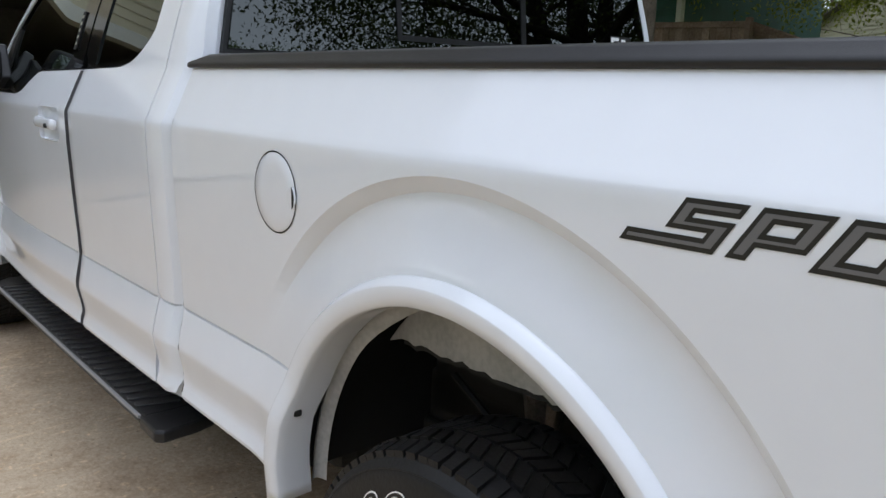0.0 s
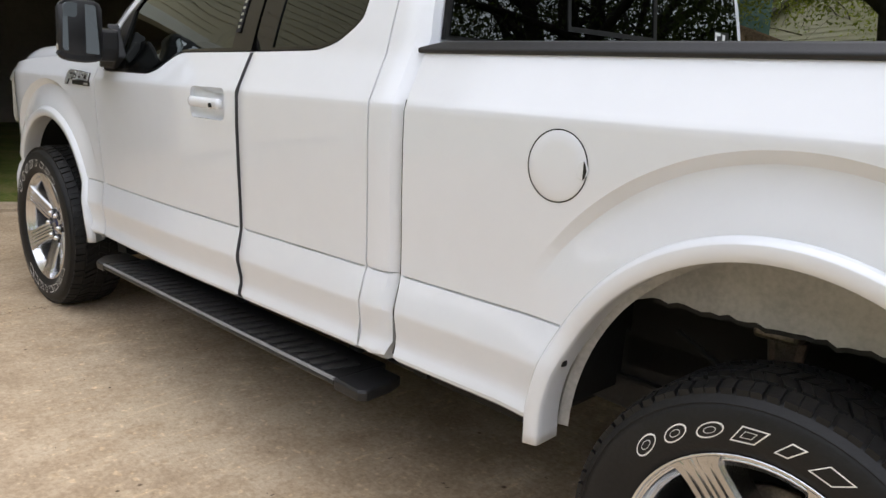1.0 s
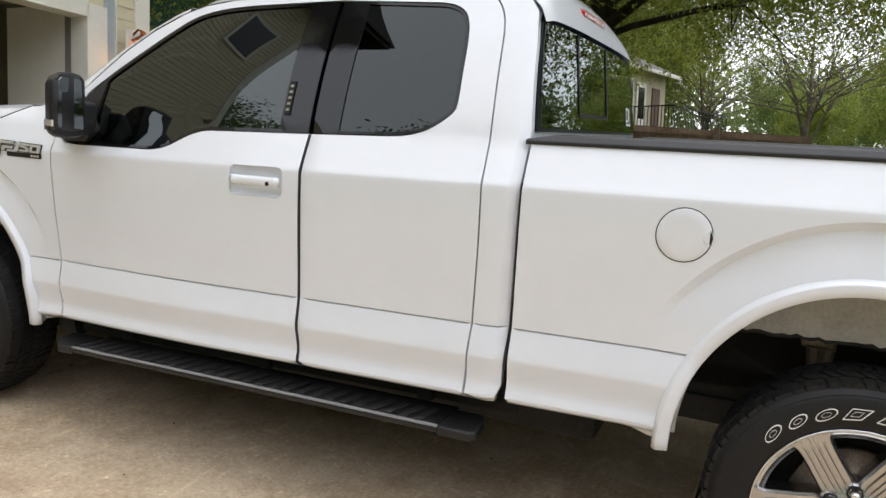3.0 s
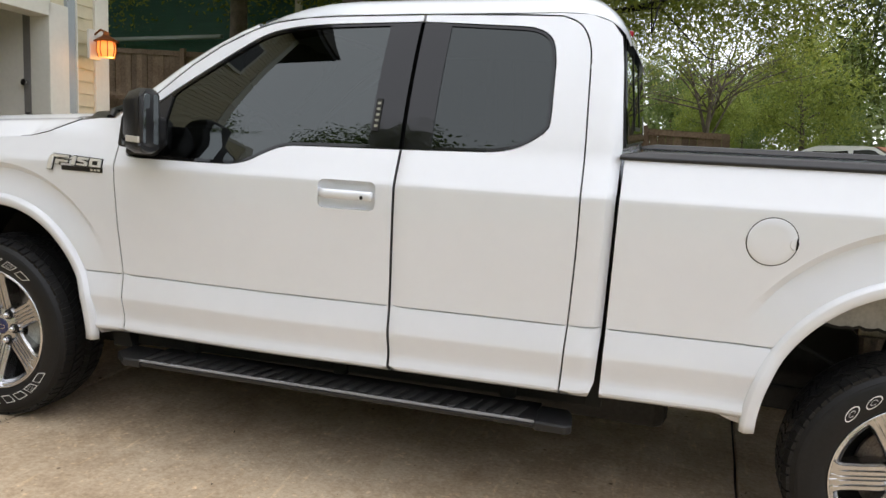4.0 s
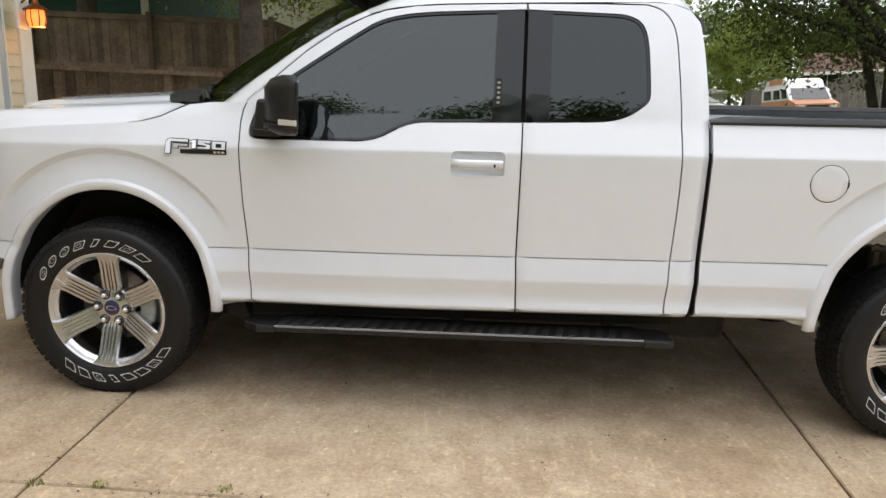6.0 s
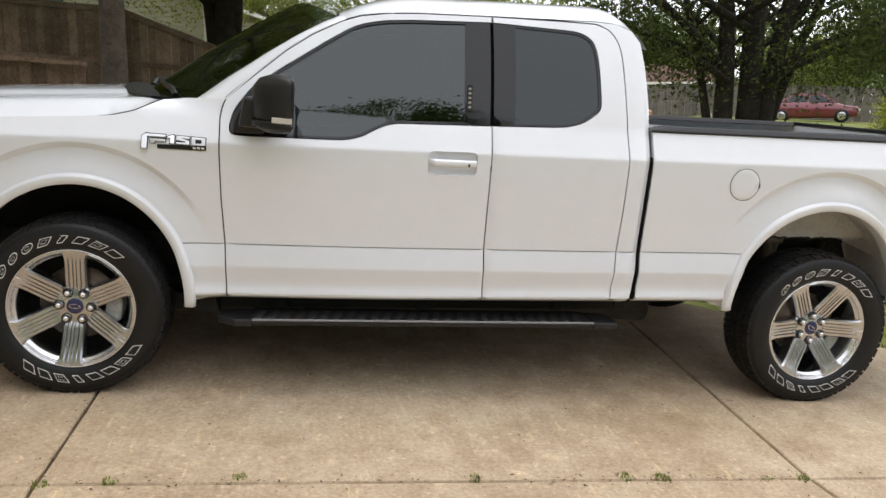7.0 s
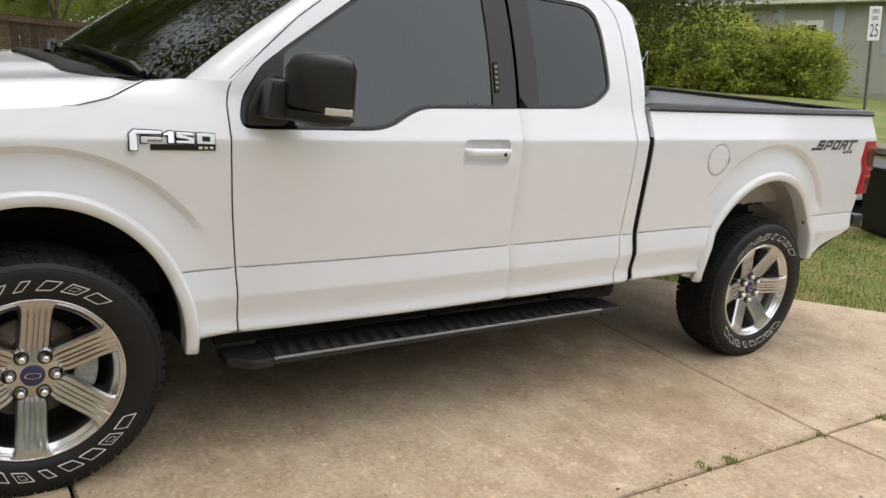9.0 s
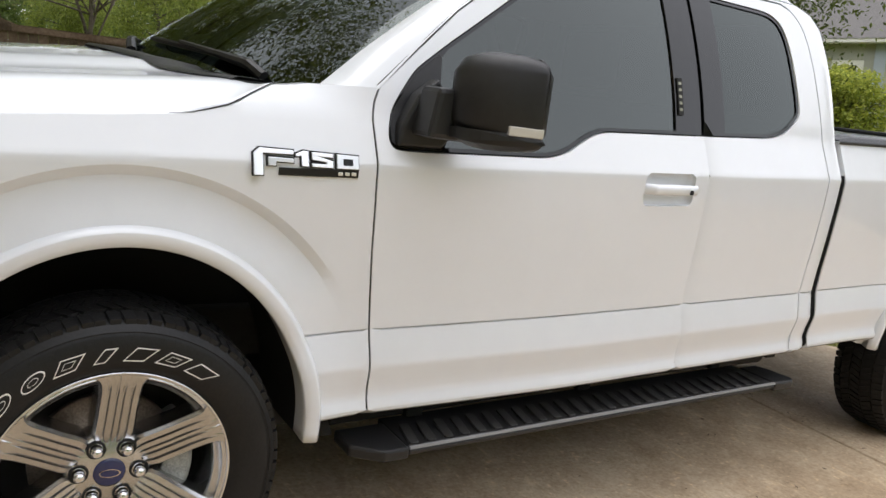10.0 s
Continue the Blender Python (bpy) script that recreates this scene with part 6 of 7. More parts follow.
def build_tree(label, stems, height, radius, low, bark, leaf, seed, clumps=260, per=40, leaf_size=0.09, spread=0.45, droop=0.0, group="", shift=0.0, limbs=9, keep=-99.0, curtains=0, hang=2.5, arms=(), weight=1):
    """A tapered trunk (or several) with limbs and an uneven crown; stands on z = 0."""
    rng = np.random.default_rng(seed)
    tree = thing("tree", label, "tree", group=group)
    bm = bmesh.new()
    tips = []
    for (dx, dy, lx, ly, r) in stems:
        h = height * (0.62 + 0.2 * rng.random())
        pts = [Vector((dx + lx * t ** 1.3 * h + 0.10 * math.sin(5 * t + dx * 9), dy + ly * t ** 1.3 * h + 0.10 * math.cos(4 * t), t * h)) for t in [k / 9 for k in range(10)]]
        tube([(p.x, p.y, p.z - 0.3 if k == 0 else p.z) for k, p in enumerate(pts)], [r * (1.35 if k == 0 else 1) * (1 - 0.75 * k / 9) for k in range(10)], 10, bm)
        for k in range(limbs):
            i = 3 + int(6 * rng.random())
            a = math.tau * rng.random()
            reach = radius * (0.5 + 0.45 * rng.random()) * (1.0 - 0.35 * (i - 3) / 6)
            rise = height * (0.10 + 0.22 * rng.random())
            b0 = pts[i]
            line = [b0 + Vector((math.cos(a + 0.3 * math.sin(3 * t)) * reach * t, math.sin(a + 0.3 * math.sin(3 * t)) * reach * t, rise * t ** 0.8)) for t in [q / 6 for q in range(7)]]
            r0 = r * 0.42 * (1 - 0.07 * i)
            tube(line, [r0 * (1 - 0.8 * q / 6) + 0.008 for q in range(7)], 6, bm)
            tips += line[3:]
            for q in range(3):
                s0 = line[2 + q]
                a2 = a + rng.normal(0, 0.9)
                tw = [s0 + Vector((math.cos(a2) * reach * 0.45 * t, math.sin(a2) * reach * 0.45 * t, (0.25 * rng.normal() + 0.12) * reach * t)) for t in (0, 0.35, 0.7, 1)]
                if tw[-1].x > keep:
                    tube(tw, [r0 * 0.4, r0 * 0.28, r0 * 0.18, 0.006], 5, bm)
                tips += tw[1:]
    for x, y, z, reach_x, reach_y, reach_z, r in arms:
        line = [Vector((x + reach_x * t, y + reach_y * t, z + reach_z * t ** 0.75)) for t in [q / 6 for q in range(7)]]
        tube(line, [r * (1 - 0.75 * q / 6) for q in range(7)], 7, bm)
        tips += line[2:] * weight
    part("trunk", bm, bark, tree, smooth=True)
    pts = []
    for k in range(curtains):
        # a hanging spray: leaves strung below a point of the crown, thinner towards its tip
        a, rr = math.tau * rng.random(), radius * math.sqrt(rng.random())
        x0, y0, top = shift + math.cos(a) * rr, math.sin(a) * rr, low + (0.15 + 0.35 * rng.random()) * (height - low)
        fall = hang * (0.35 + 0.65 * rng.random())
        for q in range(7):
            t = q / 6
            pts.append((x0 + 0.5 * t * math.cos(a) + 0.12 * rng.normal(), y0 + 0.5 * t * math.sin(a) + 0.12 * rng.normal(), top - fall * t - (top - low) * 0.75 * t))
    for k in range(clumps):
        if k % 2:
            t = tips[int(rng.random() * len(tips))]
            pts.append((t.x, t.y, max(low, t.z)))
        else:
            a, rr, q = math.tau * rng.random(), math.sqrt(rng.random()), rng.random()
            env = radius * math.sin(math.pi * (0.12 + 0.80 * q)) ** 0.7 * (0.8 + 0.35 * noise.noise((3 * math.cos(a) + seed, 3 * math.sin(a), 3 * q)))
            pts.append((shift + math.cos(a) * env * rr ** 0.5, math.sin(a) * env * rr ** 0.5, low + (height - low) * q))
    pts = [p for p in pts if p[0] > keep]
    v, f = leaves(pts, (spread, spread, spread * 0.7), leaf_size, per, rng, droop)
    me = bpy.data.meshes.new("crown")
    me.vertices.add(len(v))
    me.vertices.foreach_set("co", v.ravel())
    me.loops.add(f.size)
    me.loops.foreach_set("vertex_index", f.ravel().astype(np.int32))
    me.polygons.add(len(f))
    me.polygons.foreach_set("loop_start", np.arange(0, f.size, 4, dtype=np.int32))
    me.update(calc_edges=True)
    link("crown", me, leaf, tree)
    return tree


def stand(ob, x, y, turn=0, scale=1.0, sink=0.0):
    p = land(x, y)
    ob.matrix_basis = pose(p.x, p.y, p.z - sink, 0, 0, turn) @ Matrix.Scale(scale, 4)
    return ob


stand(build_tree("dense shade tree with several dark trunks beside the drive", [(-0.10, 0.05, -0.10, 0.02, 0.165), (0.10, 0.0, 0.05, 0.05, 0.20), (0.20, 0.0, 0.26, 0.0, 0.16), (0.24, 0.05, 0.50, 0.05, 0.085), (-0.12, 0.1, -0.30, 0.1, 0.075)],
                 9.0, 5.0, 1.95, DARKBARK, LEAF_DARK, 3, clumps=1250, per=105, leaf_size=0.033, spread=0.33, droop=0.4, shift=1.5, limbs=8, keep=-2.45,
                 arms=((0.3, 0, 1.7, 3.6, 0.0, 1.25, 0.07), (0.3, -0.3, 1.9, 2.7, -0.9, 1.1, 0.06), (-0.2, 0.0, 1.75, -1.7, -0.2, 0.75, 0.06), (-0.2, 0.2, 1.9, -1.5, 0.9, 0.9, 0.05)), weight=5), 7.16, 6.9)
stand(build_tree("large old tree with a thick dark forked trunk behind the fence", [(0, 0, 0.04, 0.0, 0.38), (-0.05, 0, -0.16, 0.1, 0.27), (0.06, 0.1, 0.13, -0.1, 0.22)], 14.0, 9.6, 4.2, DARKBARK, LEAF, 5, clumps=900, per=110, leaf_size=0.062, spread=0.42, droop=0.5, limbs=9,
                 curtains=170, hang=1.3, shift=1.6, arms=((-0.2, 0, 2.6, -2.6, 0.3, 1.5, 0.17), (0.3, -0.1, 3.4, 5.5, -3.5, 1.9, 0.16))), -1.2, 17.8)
stand(build_tree("slender tree with ridged bark by the fence", [(0, 0, -0.03, 0.02, 0.19)], 13.5, 5.4, 4.9, BARK, LEAF, 8, clumps=520, per=110, leaf_size=0.05, spread=0.36, droop=0.5, curtains=40, hang=1.2), -1.58, 7.6)
stand(build_tree("tall garden tree with hanging leafy branches behind the fence", [(0, 0, 0.03, -0.02, 0.24)], 16.0, 6.5, 4.6, BARK, LEAF, 21, clumps=620, per=100, leaf_size=0.06, spread=0.42, droop=0.8, limbs=12, curtains=60, hang=1.3), -6.9, 13.4)
FAR_A = stand(build_tree("spring tree in light leaf with bare limbs showing", [(0, 0, 0.06, 0.0, 0.11), (0.1, 0.1, -0.25, 0.1, 0.08), (-0.1, 0, 0.28, 0.1, 0.07), (0, 0.1, 0.5, 0.1, 0.05)], 9.0, 4.8, 2.4, BARK, LEAF_SPARSE, 11, clumps=150, per=20, leaf_size=0.065, spread=0.6, limbs=14, group="garden trees"), 4.2, 33)
FAR_B = stand(build_tree("leafy green garden tree in full leaf", [(0, 0, 0.0, 0.03, 0.2)], 11.0, 5.2, 1.8, BARK, LEAF_MID, 14, clumps=330, per=80, leaf_size=0.10, spread=0.45, group="garden trees"), 14, 62)
FAR_C = stand(build_tree("bright green spring tree in fresh leaf", [(0, 0, -0.03, 0.0, 0.2)], 8.0, 4.6, 1.2, BARK, LEAF_GARDEN, 17, clumps=320, per=80, leaf_size=0.09, spread=0.42, group="garden trees"), 11, 52)
rng_far = random.Random(4)


def more(src, x, y, s):
    p = land(x, y)
    copy_thing(src, pose(p.x, p.y, p.z - 0.1, 0, 0, rng_far.uniform(0, 360))).scale = (s, s, s)


for src, x, y, s in ((FAR_A, 0.2, 38, 0.9), (FAR_B, 24, 70, 0.85), (FAR_C, 21.5, 58, 0.85), (FAR_B, 3, 70, 0.9), (FAR_B, 36, 68, 0.9), (FAR_C, 44, 56, 1.0), (FAR_B, 48, 42, 1.0), (FAR_B, 52, 28, 1.1),
                     (FAR_C, 58, 14, 1.1), (FAR_B, 9, 74, 0.9), (FAR_B, -14, 42, 1.3), (FAR_C, -9, 50, 1.5), (FAR_B, -20, 32, 1.3), (FAR_C, 17, 74, 0.9), (FAR_B, 46, 20, 1.0), (FAR_B, 43, 49, 0.9), (FAR_C, 35, 47, 0.7),
                     (FAR_B, 29, 60, 0.75), (FAR_C, 38, 36, 0.8), (FAR_B, 8, 58, 0.62), (FAR_C, 34, 29, 0.6), (FAR_B, 43, 33, 1.0), (FAR_C, 5.5, 48, 0.62), (FAR_C, -3.5, 40, 1.0), (FAR_A, -7, 32, 1.1), (FAR_C, -17, 21, 0.9), (FAR_B, -11, 22, 1.0), (FAR_B, -16, 13, 1.0), (FAR_B, -5, 46, 1.2)):
    more(src, x, y, s)
for k in range(16):
    a = radians(196 + 150 * k / 15)
    r = rng_far.uniform(31, 40)
    more((FAR_B, FAR_C, FAR_B)[k % 3], 2 + r * math.cos(a), -3 + r * math.sin(a), rng_far.uniform(1.2, 1.78) + (0.3 if k in (7, 8) else 0.42 if k in (4, 5, 6) else 0.1 if k in (9, 10) else -0.35 if k > 10 else 0.0))


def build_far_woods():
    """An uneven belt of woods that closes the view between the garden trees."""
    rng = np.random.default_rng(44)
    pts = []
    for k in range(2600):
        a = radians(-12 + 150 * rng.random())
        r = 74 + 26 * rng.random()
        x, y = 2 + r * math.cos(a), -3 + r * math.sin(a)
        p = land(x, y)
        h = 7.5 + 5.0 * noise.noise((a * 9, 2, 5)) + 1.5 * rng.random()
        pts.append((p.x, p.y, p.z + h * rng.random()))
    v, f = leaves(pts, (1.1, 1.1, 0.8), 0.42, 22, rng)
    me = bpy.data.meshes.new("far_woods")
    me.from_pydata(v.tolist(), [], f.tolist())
    tagged(link("far_woods", me, LEAF_PALE), "pale green belt of woods in the distance, haze put into its colour", "woods", kind="stuff")


build_far_woods()


# ---- houses, cars and street things beyond ----
def window(parent, x, y, z, w, h, face, frame_mat=None):
    """A framed window set on a wall; face: 'y-' or 'x+' or 'x-'."""
    frame_mat = frame_mat or TRIMWHITE
    def bx(a0, a1, d0, d1, z0, z1):
        if face == "y-":
            return box(x + a0, x + a1, y - d1, y - d0, z + z0, z + z1)
        s = 1 if face == "x+" else -1
        lo, hi = sorted((x + s * d0, x + s * d1))
        return box(lo, hi, y + a0, y + a1, z + z0, z + z1)
    win = part("window", bx(-w / 2, w / 2, 0.0, 0.05, 0, h), frame_mat, parent)
    for a0, a1 in ((-w / 2 + 0.07, -0.03), (0.03, w / 2 - 0.07)):
        part("pane", bx(a0, a1, 0.045, 0.056, 0.07, h - 0.07), BLACKWIN, win)
    return win


def build_yellow_house():
    p = land(-2.95, 29.0) + Vector((0, 0, 0.45))
    x1, y0, z0 = p.x, p.y, p.z - 0.3
    x0, y1, z1 = x1 - 8.0, y0 + 4.9, p.z + 3.05
    turn = Matrix.Translation(p) @ pose(0, 0, 0, 0, 0, -18) @ Matrix.Translation(-p)
    h = thing("neighbour_house", "pale yellow clapboard house with white trim beyond the fence", "house", turn)
    part("wall", box(x0, x1, y0, y1, z0 - 0.6, z1), SIDING_FAR, h)
    clapboards(h, y0, x0, x1, z0, z1, "y-", SIDING_FAR, 0.19, 0.035)
    xm, zr = (x0 + x1) / 2, z1 + 1.9
    part("gable", prism([(x0, z1), (x1, z1), (xm, zr)], y0, y0 + 0.2, axis="y"), SIDING_FAR, h)
    clapboards(h, y0, x0, x1, z1, zr, "y-", SIDING_FAR, 0.19, 0.035, cut=lambda z: (x0 + (xm - x0) * (z - z1) / (zr - z1), x1 - (x1 - xm) * (z - z1) / (zr - z1)))
    for s, xe in ((-1, x0), (1, x1)):
        bm = bmesh.new()
        vs = [bm.verts.new((x, y, z + dz)) for dz in (0, 0.12) for y in (y0 - 0.4, y1 + 0.4) for x, z in ((xe + 0.5 * s, z1 - 0.22), (xm, zr))]
        for f in ((0, 1, 3, 2), (4, 6, 7, 5), (0, 2, 6, 4), (1, 5, 7, 3), (0, 4, 5, 1), (2, 3, 7, 6)):
            bm.faces.new([vs[i] for i in f])
        part("roof", bm, SHINGLE, h, "grey shingle roof")
    part("gutter", box(x1 + 0.45, x1 + 0.57, y0 - 0.4, y1 + 0.4, z1 - 0.26, z1 - 0.12, 0.02), TRIMWHITE, h, "white gutter")
    part("corner_board", box(x1 - 0.12, x1 + 0.03, y0 - 0.04, y0 + 0.12, z0, z1), TRIMWHITE, h)
    part("downpipe", tube([(x1 + 0.5, y0 + 0.1, z1 - 0.2), (x1 + 0.10, y0 + 0.3, z1 - 0.6), (x1 + 0.08, y0 + 0.3, z0)], 0.04, 8), TRIMWHITE, h)
    window(h, x1, y0 + 1.15, z0 + 1.15, 1.5, 1.65, "x+")
    door = part("front_door", box(x1, x1 + 0.06, y0 + 2.15, y0 + 3.0, z0 + 0.5, z0 + 2.7, 0.01), TRIMWHITE, h)
    part("door_pane", box(x1 + 0.055, x1 + 0.066, y0 + 2.3, y0 + 2.85, z0 + 1.2, z0 + 2.5), BLACKWIN, door)
    part("door_panel", box(x1, x1 + 0.06, y0 + 3.6, y0 + 4.3, z0 + 0.5, z0 + 2.6, 0.01), mat("brown_door", (0.12, 0.07, 0.045), 0.6, vary=0.2), h)
    part("porch_deck", box(x1, x1 + 1.9, y0 + 1.9, y0 + 7.6, z0 + 0.45, z0 + 0.6), FENCEWOOD, h)
    rail = part("porch_rail", box(x1 + 1.80, x1 + 1.86, y0 + 1.9, y0 + 7.6, z0 + 1.62, z0 + 1.67), TRIM, h, "black porch rail")
    part("end_rail", box(x1, x1 + 1.86, y0 + 1.9, y0 + 1.96, z0 + 1.62, z0 + 1.67), TRIM, rail)
    for k in range(38):
        part("baluster", box(x1 + 1.82, x1 + 1.845, y0 + 1.9 + 0.15 * k, y0 + 1.925 + 0.15 * k, z0 + 0.6, z0 + 1.62), TRIM, rail)
    for k in range(12):
        part("baluster", box(x1 + 0.1 + 0.15 * k, x1 + 0.125 + 0.15 * k, y0 + 1.92, y0 + 1.945, z0 + 0.6, z0 + 1.62), TRIM, rail)


def build_green_house():
    p = land(-8.0, 17.0)
    h = thing("green_house", "dark green boarded house with a pale gutter behind the fence", "house")
    x1, y0, z0 = W(-7.0, 17.3, 0).x, p.y, p.z - 0.3
    part("wall", box(x1 - 9, x1, y0, y0 + 8, z0, z0 + 5.2), GREENWALL, h)
    clapboards(h, y0, x1 - 9, x1, z0, z0 + 5.2, "y-", GREENWALL, 0.2, 0.02)
    part("gutter", box(x1 - 9.3, x1 - 2.2, y0 - 0.35, y0 - 0.2, W(-9, 17, 3.20).z, W(-9, 17, 3.30).z, 0.02), TRIMGREY, h, "pale gutter")
    part("corner_board", box(x1 - 0.1, x1 + 0.05, y0 - 0.05, y0 + 0.1, z0, z0 + 5.2), TRIMWHITE, h, "pale corner board")
    part("roof", prism([(x1 - 9.5, z0 + 5.2), (x1 + 0.5, z0 + 5.2), (x1 - 4.5, z0 + 7.4)], y0 - 0.5, y0 + 8.4, axis="y"), SHINGLE, h)


def build_plain_house(x, y, turn, w, d, h, roof_h, wall, roof, label, windows=2, base=0.0):
    p = land(x, y)
    ob = thing("far_house", label, "house", pose(p.x, p.y, p.z + base, 0, 0, turn))
    part("wall", box(-w / 2, w / 2, 0, d, -0.6, h), wall, ob)
    clapboards(ob, 0, -w / 2, w / 2, 0, h, "y-", wall, 0.18, 0.02)
    part("roof", prism([(-0.6, h - 0.05), (d + 0.6, h - 0.05), (d / 2, h + roof_h)], -w / 2 - 0.5, w / 2 + 0.5, axis="x"), roof, ob)
    part("fascia", box(-w / 2 - 0.5, w / 2 + 0.5, -0.62, -0.55, h - 0.16, h + 0.02), TRIMWHITE, ob)
    for k in range(windows):
        window(ob, -w / 2 + w * (k + 0.5) / windows, 0, h * 0.42, 1.4, 1.35, "y-")
    return ob


def build_street_house():
    """The house across the street: pale boards, a white eave, grey shutters and a porch door."""
    p = land(33.0, 18.5)
    ob = thing("street_house", "pale house with a white eave and grey shutters across the street", "house", pose(p.x, p.y, p.z, 0, 0, -62))
    part("wall", box(-7, 6.5, 0, 8, -0.6, 3.9), SIDING_GREY, ob)
    clapboards(ob, 0, -7, 6.5, 0, 3.9, "y-", SIDING_GREY, 0.18, 0.02)
    part("eave", box(-7.4, 6.9, -0.75, 0.0, 3.80, 3.98, 0.02), TRIMWHITE, ob, "white eave")
    part("roof", prism([(-0.8, 3.98), (8.8, 3.98), (4.0, 6.2)], -7.5, 7.0, axis="x"), SHINGLE, ob, "grey shingle roof")
    for x, w in ((-4.9, 1.6), (3.9, 1.5)):
        window(ob, x, 0, 1.7, w, 1.5, "y-")
        for s in (-1, 1):
            part("shutter", box(x + s * (w / 2 + 0.26) - 0.2, x + s * (w / 2 + 0.26) + 0.2, -0.05, 0.0, 1.65, 3.25), TRIMGREY, ob, "grey shutter")
    door = part("front_door", box(-0.9, 0.35, -0.07, 0.0, 0.6, 3.1, 0.01), TRIMWHITE, ob, "white front door")
    part("door_pane", box(-0.62, 0.08, -0.08, -0.068, 2.0, 2.9), BLACKWIN, door)
    for x in (-1.5, 0.95):
        part("porch_post", box(x - 0.22, x + 0.22, -0.12, 0.0, 0.0, 3.8, 0.01), TRIMGREY, ob, "grey porch pilaster")
    part("chimney", box(4.0, 4.9, 3.0, 3.8, 4.0, 6.9, 0.02), SHINGLE_RED, ob)
    return ob


def build_street_lamp():
    p = land(13.9, 40)
    post = thing("street_sign", "small pale sign plate on a grey post beyond the garden", "sign", pose(p.x, p.y, p.z, 0, 0, -20))
    part("post", tube([(0, 0, -0.2), (0, 0, 1.75)], 0.06, 8), METALPOST, post)
    part("plate", box(-0.32, 0.32, -0.03, 0.03, 1.72, 1.84, 0.01), SIDING_GREY, post)


build_yellow_house()
build_green_house()
build_street_lamp()
build_plain_house(15.9, 56, -10, 1.9, 3, 0.95, 0.7, SIDING_GREY, SHINGLE_RED, "low far house with a terracotta roof", 0, -0.2)
build_plain_house(19.4, 60, -12, 2.0, 4, 1.5, 0.2, TRIMWHITE, TRIMWHITE, "small white far building beside the trees", 0, -0.3)
build_plain_house(26.2, 50, -20, 5.6, 6, 2.3, 1.5, SIDING_GREY, SHINGLE_BROWN, "far house with a brown shingle roof and porch", 3, -0.1)
build_street_house()


def build_far_fence():
    """A grey board fence behind the red car."""
    fence = thing("far_fence", "weathered grey board fence beyond the far lawn", "fence")
    wood = mat("grey_fence_board", (0.17, 0.15, 0.125), 0.85, vary=0.4, scale=2, each=0.25)
    a, b, n = Vector((17.0, 44.0)), Vector((37.0, 26.5)), 70
    turn = math.degrees(math.atan2(b.y - a.y, b.x - a.x))
    board = box(-0.18, 0.18, -0.012, 0.012, -0.2, 1.75)
    me = bpy.data.meshes.new("board")
    board.to_mesh(me)
    board.free()
    me.materials.append(wood)
    for k in range(n):
        q = a.lerp(b, (k + 0.5) / n)
        p = land(q.x, q.y)
        ob = new("board", me)
        ob.parent = fence
        ob.matrix_basis = pose(p.x, p.y, p.z + 0.01 * ((k * 7) % 3), 0, 0, turn)


build_far_fence()


def build_bush(label, w, d, h, seed, leaf, n=170, per=60):
    rng = np.random.default_rng(seed)
    bush = thing("bush", label, "bush", group="hedge across the street")
    bm = bmesh.new()
    pts = []
    for k in range(26):
        a, r = math.tau * rng.random(), rng.random() ** 0.5
        top = (math.cos(a) * r * w * 0.45, math.sin(a) * r * d * 0.45, h * (0.55 + 0.4 * rng.random()))
        tube([(top[0] * 0.3, top[1] * 0.3, -0.1), (top[0] * 0.6, top[1] * 0.6, top[2] * 0.5), top], [0.03, 0.02, 0.006], 5, bm)
    part("stem", bm, BARK, bush)
    for k in range(n):
        a, r, q = math.tau * rng.random(), rng.random() ** 0.35, rng.random()
        k2 = (1 - 0.55 * q ** 2) * (0.85 + 0.3 * noise.noise((2 * math.cos(a) + seed, 2 * math.sin(a), 2 * q)))
        pts.append((math.cos(a) * r * w / 2 * k2, math.sin(a) * r * d / 2 * k2, h * q * 0.95 + 0.1))
    v, f = leaves(pts, (0.22, 0.22, 0.18), 0.075, per, rng)
    me = bpy.data.meshes.new("foliage")
    me.from_pydata(v.tolist(), [], f.tolist())
    link("foliage", me, leaf, bush)
    return bush


B1 = stand(build_bush("large loose hedge bush in fresh green leaf", 4.2, 3.0, 3.1, 31, LEAF_BRIGHT), 24.4, 18.2, 0, 0.72)
B2 = stand(build_bush("darker rounded hedge bush by the steps", 3.4, 3.0, 2.6, 33, LEAF), 21.7, 20.7, 0, 0.78)
for src, x, y, s in ((B1, 25.2, 16.9, 0.78), (B1, 26.9, 15.0, 0.72), (B1, 30.0, 11.5, 0.74), (B2, 26.0, 15.9, 0.64), (B2, 24.4, 20.4, 1.0), (B1, 23.0, 22.0, 0.62), (B1, 26.2, 18.6, 0.95), (B2, 28.0, 16.4, 0.95), (B1, 31.6, 9.4, 0.8), (B2, 33.0, 7.6, 0.95)):
    p = land(x, y)
    copy_thing(src, pose(p.x, p.y, p.z, 0, 0, 37 * x)).scale = (s * 1.35, s * 1.35, s)

